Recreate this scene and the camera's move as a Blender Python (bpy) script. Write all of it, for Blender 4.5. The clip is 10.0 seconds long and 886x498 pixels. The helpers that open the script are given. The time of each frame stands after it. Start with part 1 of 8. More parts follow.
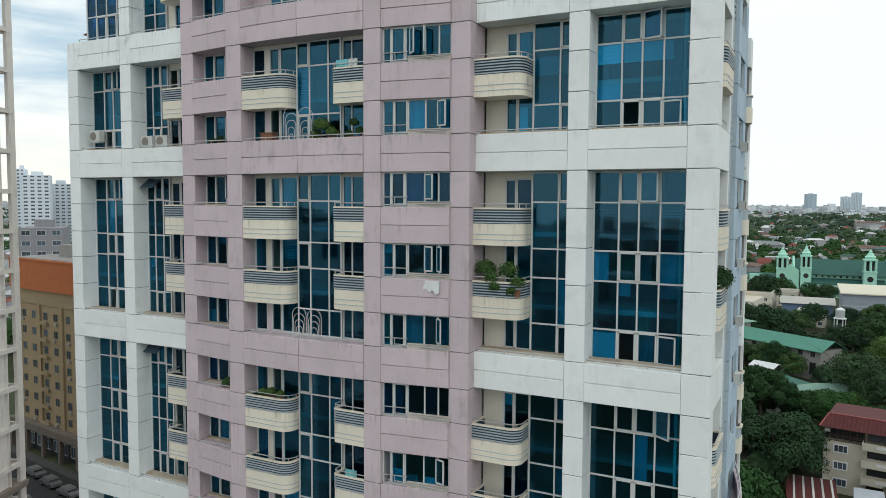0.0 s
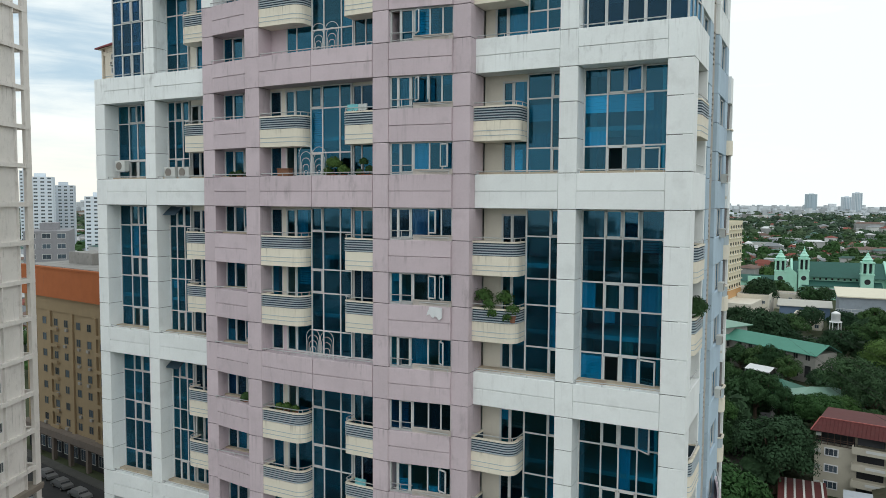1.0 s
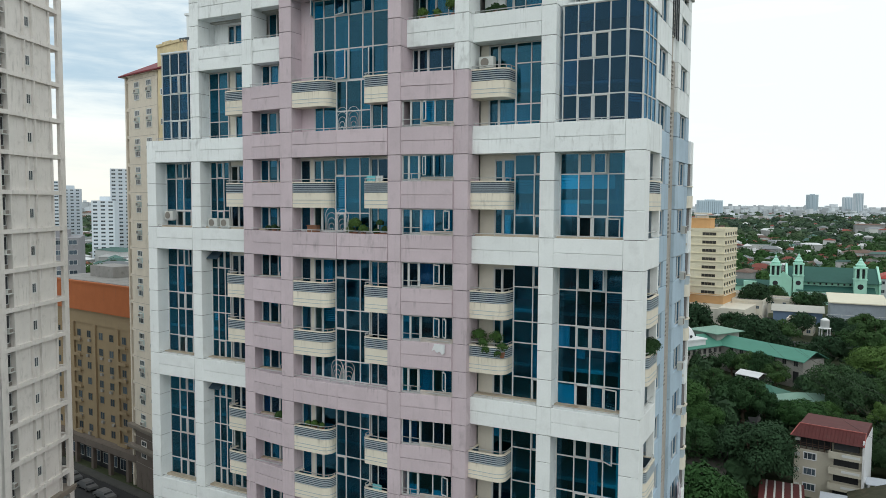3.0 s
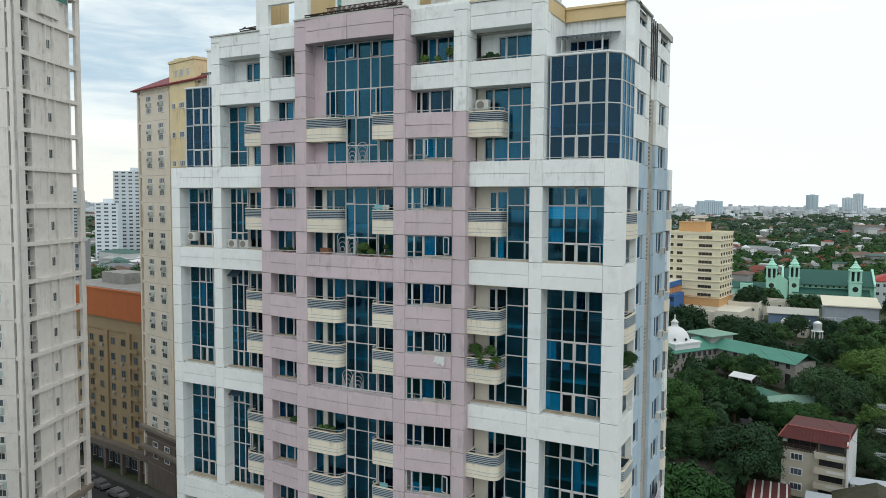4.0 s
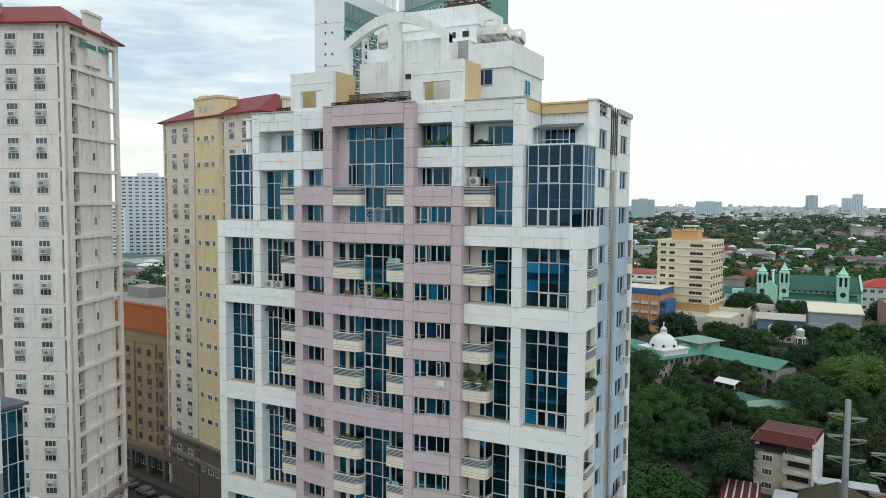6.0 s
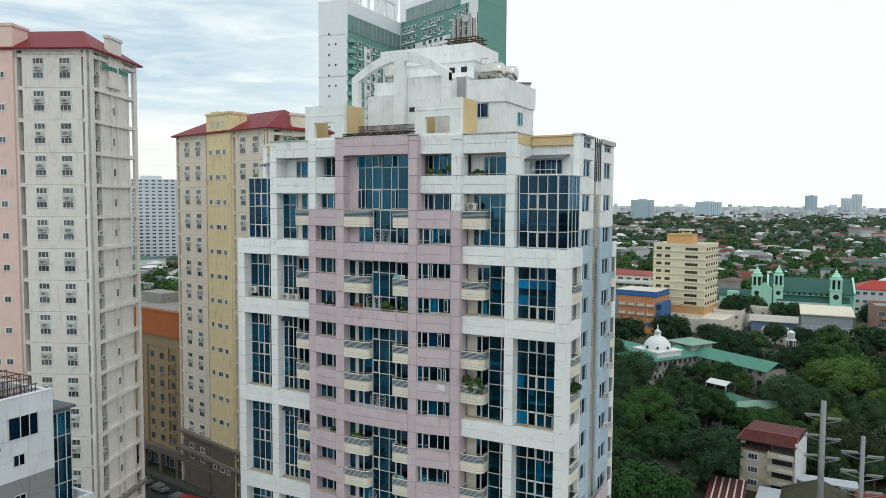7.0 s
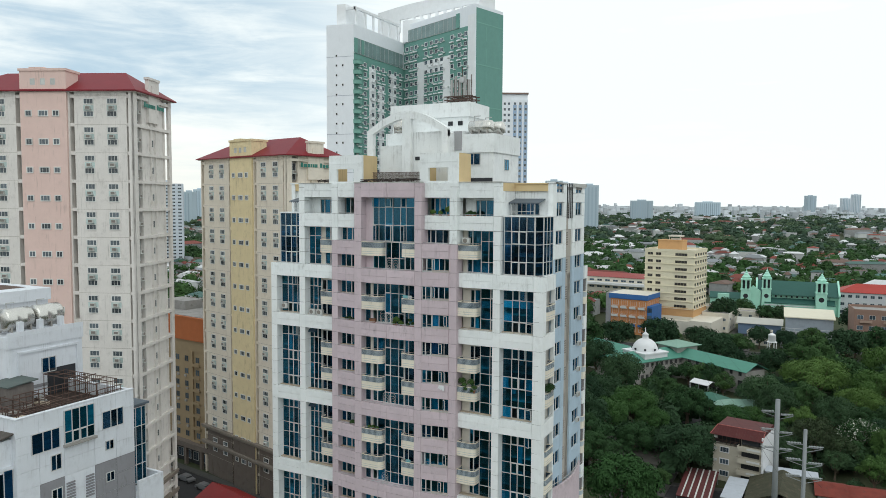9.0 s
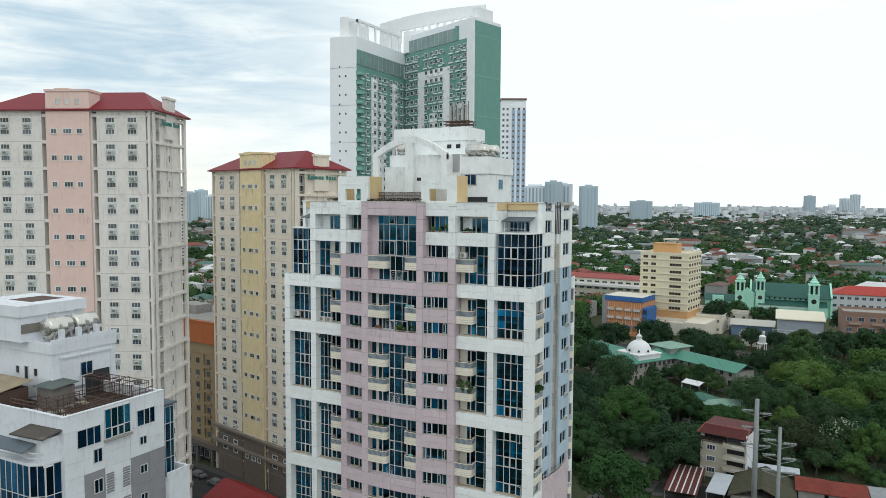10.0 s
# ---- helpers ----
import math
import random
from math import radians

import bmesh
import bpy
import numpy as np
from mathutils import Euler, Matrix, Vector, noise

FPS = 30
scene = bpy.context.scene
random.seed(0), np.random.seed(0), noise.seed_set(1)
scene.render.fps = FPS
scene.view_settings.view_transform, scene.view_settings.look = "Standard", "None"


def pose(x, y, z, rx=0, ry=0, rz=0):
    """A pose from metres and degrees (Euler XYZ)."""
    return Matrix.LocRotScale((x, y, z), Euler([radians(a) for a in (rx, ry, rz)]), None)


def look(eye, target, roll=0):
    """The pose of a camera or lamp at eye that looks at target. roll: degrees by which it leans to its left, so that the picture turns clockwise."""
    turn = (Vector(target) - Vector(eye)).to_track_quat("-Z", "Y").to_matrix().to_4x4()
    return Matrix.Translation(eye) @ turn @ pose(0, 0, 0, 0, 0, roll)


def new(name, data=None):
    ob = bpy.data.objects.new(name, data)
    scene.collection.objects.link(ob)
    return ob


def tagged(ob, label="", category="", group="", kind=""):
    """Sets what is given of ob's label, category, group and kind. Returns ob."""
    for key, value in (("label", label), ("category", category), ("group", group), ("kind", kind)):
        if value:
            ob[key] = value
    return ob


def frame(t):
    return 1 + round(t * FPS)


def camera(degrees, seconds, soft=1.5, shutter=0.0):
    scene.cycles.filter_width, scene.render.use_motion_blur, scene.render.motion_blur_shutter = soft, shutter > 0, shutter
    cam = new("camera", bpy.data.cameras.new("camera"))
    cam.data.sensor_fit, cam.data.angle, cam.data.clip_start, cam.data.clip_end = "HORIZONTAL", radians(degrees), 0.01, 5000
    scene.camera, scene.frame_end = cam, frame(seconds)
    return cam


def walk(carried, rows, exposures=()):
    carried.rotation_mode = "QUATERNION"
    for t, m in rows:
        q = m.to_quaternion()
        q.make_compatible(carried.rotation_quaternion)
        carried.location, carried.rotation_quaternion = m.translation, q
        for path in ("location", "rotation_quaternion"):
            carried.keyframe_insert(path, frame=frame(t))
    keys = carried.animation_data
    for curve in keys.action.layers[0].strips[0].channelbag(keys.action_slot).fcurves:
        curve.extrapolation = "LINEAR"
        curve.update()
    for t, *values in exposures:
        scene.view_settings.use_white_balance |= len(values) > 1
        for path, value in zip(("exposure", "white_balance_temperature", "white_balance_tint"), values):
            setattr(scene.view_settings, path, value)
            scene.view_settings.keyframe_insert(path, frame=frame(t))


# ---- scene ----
cam = camera(62.4, 10.0, 0.85)
METRES, EYE, TILT, LEAN, TURN = 57.65, 44.0, 0.0, 0.0, 27.2
ROWS = [
    (0.0, 0.0, 0.0, 0.0, 0.02, -3.68, -0.3),
    (0.5, -0.0007, -0.0245, 0.0139, 0.04, -3.7, -0.31),
    (1.0, -0.0014, -0.0506, 0.0269, 0.07, -3.7, -0.32),
    (1.5, -0.002, -0.0778, 0.0399, 0.11, -3.71, -0.33),
    (2.0, -0.0025, -0.1075, 0.0536, 0.14, -3.72, -0.33),
    (2.5, -0.0026, -0.1402, 0.0675, 0.17, -3.72, -0.33),
    (4.0, -0.0021, -0.2549, 0.1108, 0.22, -3.72, -0.34),
    (4.5, -0.002, -0.2998, 0.1279, 0.24, -3.74, -0.36),
    (5.0, -0.002, -0.3475, 0.1476, 0.24, -3.76, -0.37),
    (5.5, -0.0015, -0.3974, 0.1673, 0.26, -3.77, -0.37),
    (7.0, -0.0018, -0.5608, 0.2208, 0.27, -3.78, -0.35),
    (7.5, -0.0013, -0.6196, 0.2361, 0.29, -3.8, -0.36),
    (8.0, -0.0009, -0.6811, 0.2537, 0.3, -3.81, -0.36),
    (8.5, -0.0007, -0.7446, 0.2703, 0.31, -3.82, -0.36),
    (9.0, 0.0003, -0.81, 0.2868, 0.31, -3.84, -0.35),
    (9.5, 0.0015, -0.8766, 0.3049, 0.32, -3.85, -0.33),
    (10.0, 0.0026, -0.9435, 0.3239, 0.32, -3.85, -0.32),
]
walk(cam, [(t, pose(0, 0, EYE, TILT, LEAN, TURN) @ pose(METRES * x, METRES * y, METRES * z, 90 + pitch, roll, yaw)) for t, x, y, z, yaw, pitch, roll in ROWS])

# ---- world and sun ----
SUN_EL, SUN_AZ = radians(50), radians(-52)   # azimuth counter-clockwise from +x
world = bpy.data.worlds.new("overcast_sky")
scene.world = world
world.use_nodes = True
wt = world.node_tree
for n in list(wt.nodes):
    wt.nodes.remove(n)


def wnode(kind, **vals):
    n = wt.nodes.new(kind)
    for k, v in vals.items():
        n.inputs[k].default_value = v
    return n


w_out = wnode("ShaderNodeOutputWorld")
w_geo = wnode("ShaderNodeTexCoord")
sky = wnode("ShaderNodeTexSky")
sky.sky_type, sky.sun_disc, sky.sun_elevation, sky.sun_rotation = "NISHITA", False, SUN_EL, radians(90) - SUN_AZ
L = wt.links.new


def wmath(op, a, b, clamp=False):
    n = wt.nodes.new("ShaderNodeMath")
    n.operation, n.use_clamp = op, clamp
    for i, q in enumerate((a, b)):
        if isinstance(q, (int, float)):
            n.inputs[i].default_value = q
        else:
            L(q, n.inputs[i])
    return n.outputs[0]


def wramp(value, lo, hi):
    n = wnode("ShaderNodeMapRange")
    n.interpolation_type = "SMOOTHSTEP"
    n.inputs["From Min"].default_value, n.inputs["From Max"].default_value = lo, hi
    L(value, n.inputs["Value"])
    return n.outputs["Result"]


def wmix(fac, a, b):
    n = wt.nodes.new("ShaderNodeMix")
    n.data_type = "RGBA"
    for k, q in ((0, fac), (6, a), (7, b)):
        if isinstance(q, (int, float)):
            n.inputs[k].default_value = q
        elif isinstance(q, tuple):
            n.inputs[k].default_value = (*q, 1)
        else:
            L(q, n.inputs[k])
    return n.outputs[2]


def wnoise(scale, spread, detail, rough, twist):
    m = wnode("ShaderNodeMapping")
    m.inputs["Scale"].default_value = spread
    m.inputs["Rotation"].default_value = (radians(7), radians(-5), 0)
    n = wnode("ShaderNodeTexNoise", Scale=scale, Detail=detail, Roughness=rough, Distortion=twist)
    L(w_geo.outputs["Generated"], m.inputs["Vector"])
    L(m.outputs["Vector"], n.inputs["Vector"])
    return n.outputs["Fac"]


# layered cloud: broad banks, drawn-out streaks and soft edges; thicker and whiter towards the right
w_sep = wnode("ShaderNodeSeparateXYZ")
L(w_geo.outputs["Generated"], w_sep.inputs["Vector"])
banks, streaks, puffs = wnoise(1.5, (1.3, 1.3, 7.5), 7.0, 0.58, 0.5), wnoise(3.2, (1.2, 1.2, 11.0), 6.0, 0.6, 0.8), wnoise(6.5, (1.3, 1.3, 4.5), 6.0, 0.62, 0.3)
cover = wmath("ADD", wmath("ADD", wmath("MULTIPLY", banks, 0.52), wmath("MULTIPLY", streaks, 0.30)), wmath("MULTIPLY", puffs, 0.18))
veil = wramp(wmath("ADD", w_sep.outputs["X"], wmath("MULTIPLY", streaks, 0.35)), -0.62, -0.26)
cloud = wmath("MAXIMUM", wramp(cover, 0.37, 0.60), wmath("MULTIPLY", veil, 0.95), True)
w_scale = wt.nodes.new("ShaderNodeVectorMath")
w_scale.operation = "SCALE"
w_scale.inputs[3].default_value = 0.10
L(sky.outputs["Color"], w_scale.inputs[0])
gap = wmix(0.85, w_scale.outputs["Vector"], (0.42, 0.56, 0.655))
low = wramp(w_sep.outputs["Z"], 0.16, 0.0)
white = wmix(wmath("MULTIPLY", low, wramp(w_sep.outputs["X"], -0.55, -0.80)), (0.812, 0.868, 0.862), (0.86, 0.855, 0.775))
gap = wmix(wmath("MULTIPLY", low, 0.75), gap, white)
w_bg = wnode("ShaderNodeBackground", Strength=1.22)
L(wmix(cloud, gap, white), w_bg.inputs["Color"])
L(w_bg.outputs["Background"], w_out.inputs["Surface"])

sun = new("sun", bpy.data.lights.new("sun", "SUN"))
sun.data.energy, sun.data.angle, sun.data.color = 0.55, radians(55), (0.98, 1.0, 0.96)
sun.matrix_world = look((0, 0, 200), Vector((0, 0, 200)) - Vector((math.cos(SUN_AZ) * math.cos(SUN_EL), math.sin(SUN_AZ) * math.cos(SUN_EL), math.sin(SUN_EL))))

# ---- materials ----
MATS = {}


def mat(name, base, rough=0.7, metal=0.0, var=0.12, scale=0.6, fine=9.0, bump=0.15, streak=0.0, streak_col=(0.12, 0.11, 0.10), rand=0.0, stretch=(1, 1, 1), island=0.0, dirt=0.0, spec=0.2, drip=0.0, alt=None):
    """A painted or natural surface: two scales of colour variation, bump, rain streaks and blotches with their own shape."""
    if name in MATS:
        return MATS[name]
    m = bpy.data.materials.new(name)
    m.use_nodes = True
    t = m.node_tree
    b = t.nodes["Principled BSDF"]
    b.inputs["Roughness"].default_value, b.inputs["Metallic"].default_value = rough, metal
    b.inputs["Specular IOR Level"].default_value = 0.5 if rough < 0.45 or metal else spec
    co = t.nodes.new("ShaderNodeNewGeometry")
    mp = t.nodes.new("ShaderNodeMapping")
    mp.inputs["Scale"].default_value = stretch
    t.links.new(co.outputs["Position"], mp.inputs["Vector"])

    def noise_node(sc, det, vec):
        n = t.nodes.new("ShaderNodeTexNoise")
        n.inputs["Scale"].default_value, n.inputs["Detail"].default_value, n.inputs["Roughness"].default_value = sc, det, 0.6
        t.links.new(vec, n.inputs["Vector"])
        return n.outputs["Fac"]

    def math_node(op, a, bb, clamp=False):
        n = t.nodes.new("ShaderNodeMath")
        n.operation, n.use_clamp = op, clamp
        for i, q in enumerate((a, bb)):
            if isinstance(q, (int, float)):
                n.inputs[i].default_value = q
            else:
                t.links.new(q, n.inputs[i])
        return n.outputs[0]

    coarse, grain = noise_node(scale, 5, mp.outputs["Vector"]), noise_node(fine, 4, mp.outputs["Vector"])
    f = math_node("ADD", math_node("MULTIPLY", coarse, 1.4), math_node("MULTIPLY", grain, 0.6))
    f = math_node("SUBTRACT", f, 1.0)
    f = math_node("MULTIPLY", f, var * 2)
    if rand:
        oi = t.nodes.new("ShaderNodeObjectInfo")
        f = math_node("ADD", f, math_node("MULTIPLY", math_node("SUBTRACT", oi.outputs["Random"], 0.5), rand))
    if island:
        f = math_node("ADD", f, math_node("MULTIPLY", math_node("SUBTRACT", co.outputs["Random Per Island"], 0.5), island))
    f = math_node("ADD", f, 1.0)
    col = t.nodes.new("ShaderNodeVectorMath")
    col.operation = "SCALE"
    col.inputs[0].default_value = base
    t.links.new(f, col.inputs[3])
    if alt:
        ai, am = t.nodes.new("ShaderNodeObjectInfo"), t.nodes.new("ShaderNodeMix")
        am.data_type = "RGBA"
        am.inputs[6].default_value, am.inputs[7].default_value = (*base, 1), (*alt, 1)
        t.links.new(ai.outputs["Random"], am.inputs[0])
        t.links.new(am.outputs[2], col.inputs[0])
    out = col.outputs[0]
    if streak or dirt:
        sm = t.nodes.new("ShaderNodeMapping")
        sm.inputs["Scale"].default_value = (2.2, 2.2, 0.16)
        t.links.new(co.outputs["Position"], sm.inputs["Vector"])
        s1 = math_node("SUBTRACT", noise_node(1.3, 6, sm.outputs["Vector"]), 0.56)
        s2 = math_node("SUBTRACT", noise_node(0.33, 4, co.outputs["Position"]), 0.47)
        k = math_node("MULTIPLY", math_node("MULTIPLY", s1, 5.0, True), math_node("MULTIPLY", s2, 7.0, True))
        k = math_node("MULTIPLY", k, streak)
        if dirt:
            d = math_node("MULTIPLY", math_node("SUBTRACT", noise_node(0.9, 7, co.outputs["Position"]), 0.56), 6.0, True)
            k = math_node("ADD", k, math_node("MULTIPLY", d, dirt), True)
        if drip:
            # thin runs of dirty water that start at the top edge of a piece, and brushed patches
            tc = t.nodes.new("ShaderNodeTexCoord")
            sx = t.nodes.new("ShaderNodeSeparateXYZ")
            t.links.new(tc.outputs["Generated"], sx.inputs[0])
            dm, bm_ = t.nodes.new("ShaderNodeMapping"), t.nodes.new("ShaderNodeMapping")
            dm.inputs["Scale"].default_value, bm_.inputs["Scale"].default_value = (8.0, 8.0, 0.25), (2.6, 2.6, 0.8)
            t.links.new(co.outputs["Position"], dm.inputs["Vector"])
            t.links.new(co.outputs["Position"], bm_.inputs["Vector"])
            run = math_node("MULTIPLY", math_node("SUBTRACT", noise_node(1.0, 3, dm.outputs["Vector"]), 0.55), 9.0, True)
            where = math_node("MULTIPLY", math_node("SUBTRACT", noise_node(0.55, 3, co.outputs["Position"]), 0.46), 7.0, True)
            top = math_node("MULTIPLY", math_node("SUBTRACT", sx.outputs["Z"], math_node("MULTIPLY", noise_node(2.4, 2, dm.outputs["Vector"]), 1.0)), 2.5, True)
            r_ = math_node("MULTIPLY", math_node("MULTIPLY", run, where), math_node("ADD", math_node("MULTIPLY", top, 0.8), 0.2))
            brushed = math_node("MULTIPLY", math_node("SUBTRACT", noise_node(1.1, 8, bm_.outputs["Vector"]), 0.55), 8.0, True)
            spots = math_node("MULTIPLY", math_node("SUBTRACT", noise_node(0.42, 2, co.outputs["Position"]), 0.52), 9.0, True)
            lip = math_node("MULTIPLY", math_node("SUBTRACT", sx.outputs["Z"], 0.955), 25.0, True)
            lip = math_node("MULTIPLY", lip, math_node("MULTIPLY", math_node("SUBTRACT", noise_node(1.7, 5, co.outputs["Position"]), 0.45), 6.0, True))
            k = math_node("ADD", k, math_node("MULTIPLY", math_node("ADD", math_node("ADD", r_, math_node("MULTIPLY", math_node("MULTIPLY", brushed, spots), 0.8)), math_node("MULTIPLY", lip, 0.7)), drip), True)
        mx = t.nodes.new("ShaderNodeMix")
        mx.data_type = "RGBA"
        t.links.new(k, mx.inputs[0])
        t.links.new(out, mx.inputs[6])
        mx.inputs[7].default_value = (*streak_col, 1)
        out = mx.outputs[2]
    t.links.new(out, b.inputs["Base Color"])
    if bump:
        bp = t.nodes.new("ShaderNodeBump")
        bp.inputs["Strength"].default_value, bp.inputs["Distance"].default_value = bump, 0.03
        t.links.new(grain, bp.inputs["Height"])
        t.links.new(bp.outputs["Normal"], b.inputs["Normal"])
    MATS[name] = m
    return m


def glass(name, tint, gloss=0.16, hue=(0.85, 0.93, 1.0)):
    """Tinted sheet glass: coloured see-through with a Fresnel gloss."""
    if name in MATS:
        return MATS[name]
    m = bpy.data.materials.new(name)
    m.use_nodes = True
    t = m.node_tree
    t.nodes.remove(t.nodes["Principled BSDF"])
    tr, gl = t.nodes.new("ShaderNodeBsdfTransparent"), t.nodes.new("ShaderNodeBsdfGlossy")
    oi = t.nodes.new("ShaderNodeObjectInfo")
    sc = t.nodes.new("ShaderNodeMapRange")
    sc.inputs["To Min"].default_value, sc.inputs["To Max"].default_value = 0.65, 1.25
    t.links.new(oi.outputs["Random"], sc.inputs["Value"])
    cv = t.nodes.new("ShaderNodeVectorMath")
    cv.operation = "SCALE"
    cv.inputs[0].default_value = tint
    t.links.new(sc.outputs["Result"], cv.inputs[3])
    t.links.new(cv.outputs[0], tr.inputs["Color"])
    gl.inputs["Color"].default_value, gl.inputs["Roughness"].default_value = (*hue, 1), 0.03
    lw = t.nodes.new("ShaderNodeLayerWeight")
    fr = t.nodes.new("ShaderNodeMath")
    fr.operation = "POWER"
    fr.inputs[1].default_value = 4.0
    t.links.new(lw.outputs["Facing"], fr.inputs[0])
    ad = t.nodes.new("ShaderNodeMath")
    ad.operation, ad.use_clamp = "ADD", True
    ad.inputs[1].default_value = gloss + 0.04
    t.links.new(fr.outputs[0], ad.inputs[0])
    mx = t.nodes.new("ShaderNodeMixShader")
    t.links.new(ad.outputs[0], mx.inputs[0])
    t.links.new(tr.outputs[0], mx.inputs[1])
    t.links.new(gl.outputs[0], mx.inputs[2])
    t.links.new(mx.outputs[0], t.nodes["Material Output"].inputs["Surface"])
    MATS[name] = m
    return m


WHITE = mat("white_panel_paint", (0.81, 0.832, 0.835), 0.75, var=0.07, rand=0.06, streak=0.2, streak_col=(0.36, 0.36, 0.35), dirt=0.16, drip=0.16)
OLDWHITE = mat("weathered_white_paint", (0.83, 0.86, 0.865), 0.8, var=0.08, rand=0.05, streak=0.4, streak_col=(0.19, 0.185, 0.18), dirt=0.2, drip=0.36)
PINK = mat("mauve_panel_paint", (0.585, 0.488, 0.527), 0.78, var=0.10, rand=0.09, streak=0.45, streak_col=(0.22, 0.19, 0.20), dirt=0.20, drip=0.42)
JOINT = mat("dark_joint", (0.16, 0.15, 0.15), 0.9, var=0.1)
CREAM = mat("cream_balcony_paint", (0.77, 0.71, 0.60), 0.65, var=0.07, rand=0.08, streak=0.45, streak_col=(0.30, 0.26, 0.20), dirt=0.1, drip=0.5)
STEELBLUE = mat("blue_grey_louvre", (0.40, 0.46, 0.50), 0.5, var=0.08, rand=0.1)
# Dark blue that stands for shadow between the balcony louvres; the awnings use it too.
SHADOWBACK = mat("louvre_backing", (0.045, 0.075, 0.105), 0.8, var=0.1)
FRAME = mat("pale_window_frame", (0.58, 0.59, 0.585), 0.5, var=0.06, rand=0.08)
CREAMWALL = mat("cream_wall_paint", (0.66, 0.62, 0.54), 0.8, var=0.07, streak=0.3, streak_col=(0.30, 0.27, 0.22))
KERB = mat("stained_ochre_concrete", (0.42, 0.36, 0.28), 0.9, var=0.3, streak=0.5, streak_col=(0.20, 0.11, 0.06), dirt=0.6)
RAIL = mat("metal_railing", (0.45, 0.46, 0.46), 0.45, 0.4, var=0.08)
INTERIOR = mat("room_interior", (0.50, 0.49, 0.46), 0.9, var=0.2)
GLASSBLUE = glass("blue_tinted_glass", (0.22, 0.63, 0.75), 0.055, (0.23, 0.53, 0.70))
GLASSDARK = glass("dark_tinted_glass", (0.23, 0.45, 0.59), 0.04, (0.22, 0.43, 0.60))
CURTAINS = [mat("curtain_teal", (0.17, 0.46, 0.50), 0.9, var=0.12, stretch=(9, 9, 0.6), rand=0.5),
            mat("curtain_blue", (0.18, 0.46, 0.52), 0.9, var=0.12, stretch=(9, 9, 0.6), rand=0.5),
            mat("curtain_white", (0.60, 0.62, 0.62), 0.9, var=0.12, stretch=(9, 9, 0.6), rand=0.4),
            mat("curtain_brown", (0.30, 0.16, 0.10), 0.9, var=0.12, stretch=(9, 9, 0.6), rand=0.5)]
BLUEWALL = mat("pale_blue_panel_paint", (0.42, 0.53, 0.63), 0.75, var=0.10, rand=0.12, streak=0.5, streak_col=(0.24, 0.27, 0.30))
TAN = mat("ochre_paint", (0.66, 0.51, 0.29), 0.8, var=0.08, streak=0.45, streak_col=(0.30, 0.23, 0.14))
BEIGE = mat("beige_duct_paint", (0.43, 0.40, 0.36), 0.8, var=0.08, streak=0.5)
CONCRETE = mat("stained_concrete", (0.33, 0.32, 0.30), 0.9, var=0.2, dirt=0.4, bump=0.3)
ROOFDECK = mat("roof_deck", (0.30, 0.29, 0.28), 0.9, var=0.25, dirt=0.5, bump=0.3)
RUST = mat("rusty_metal", (0.105, 0.066, 0.054), 0.85, 0.2, var=0.3, bump=0.3)
STEEL = mat("stainless_steel", (0.58, 0.57, 0.54), 0.24, 0.9, var=0.12)
GALV = mat("galvanised_pole", (0.24, 0.26, 0.27), 0.6, 0.2, var=0.1)
REDROOF = mat("red_metal_roof", (0.19, 0.014, 0.022), 0.5, var=0.12, streak=0.2)
MAROON = mat("faded_maroon_roof", (0.095, 0.026, 0.026), 0.65, var=0.2, dirt=0.2)
LOFTCREAM = mat("loft_cream_paint", (0.735, 0.70, 0.67), 0.8, var=0.09, streak=0.7, streak_col=(0.24, 0.22, 0.20), dirt=0.24, drip=0.35)
LOFTTAN = mat("loft_tan_paint", (0.77, 0.70, 0.60), 0.8, var=0.08, streak=0.8, streak_col=(0.30, 0.25, 0.19), dirt=0.16, drip=0.35)
LOFTPINK = mat("salmon_paint", (0.74, 0.55, 0.50), 0.8, var=0.06, streak=0.8, streak_col=(0.36, 0.26, 0.23), dirt=0.1)
LOFTYELLOW = mat("mustard_paint", (0.78, 0.655, 0.41), 0.8, var=0.07, streak=0.9, streak_col=(0.26, 0.19, 0.10), dirt=0.2, drip=0.3)
# This brown holds the lane's shade in its base colour; streaks and dirt are stains.
LANESHADE = mat("lane_shade_brown", (0.165, 0.138, 0.12), 0.85, var=0.15, streak=0.7, streak_col=(0.06, 0.05, 0.045), dirt=0.4)
# Grey for grilles and boards, and for recess backs painted darker as shade.
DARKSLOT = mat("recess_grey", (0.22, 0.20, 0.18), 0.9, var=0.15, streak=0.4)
ACWHITE = mat("aircon_casing", (0.55, 0.56, 0.54), 0.6, var=0.1, rand=0.3)
GREENWALL = mat("green_render", (0.16, 0.335, 0.295), 0.7, var=0.07, streak=0.2)
GREENLIGHT = mat("pale_green_render", (0.2, 0.4, 0.345), 0.7, var=0.07)
PALEWALL = mat("pale_lilac_render", (0.81, 0.845, 0.89), 0.75, var=0.04, streak=0.2, streak_col=(0.4, 0.42, 0.45))
MINT = mat("mint_church_paint", (0.40, 0.71, 0.59), 0.8, var=0.06, streak=0.2)
GREENROOF = mat("green_metal_roof", (0.075, 0.235, 0.18), 0.55, var=0.12, streak=0.2, streak_col=(0.2, 0.3, 0.26))
DARKGREENROOF = mat("dark_green_roof", (0.03, 0.10, 0.085), 0.6, var=0.12)
GREYSTONE = mat("grey_school_wall", (0.34, 0.33, 0.31), 0.9, var=0.15, dirt=0.3)
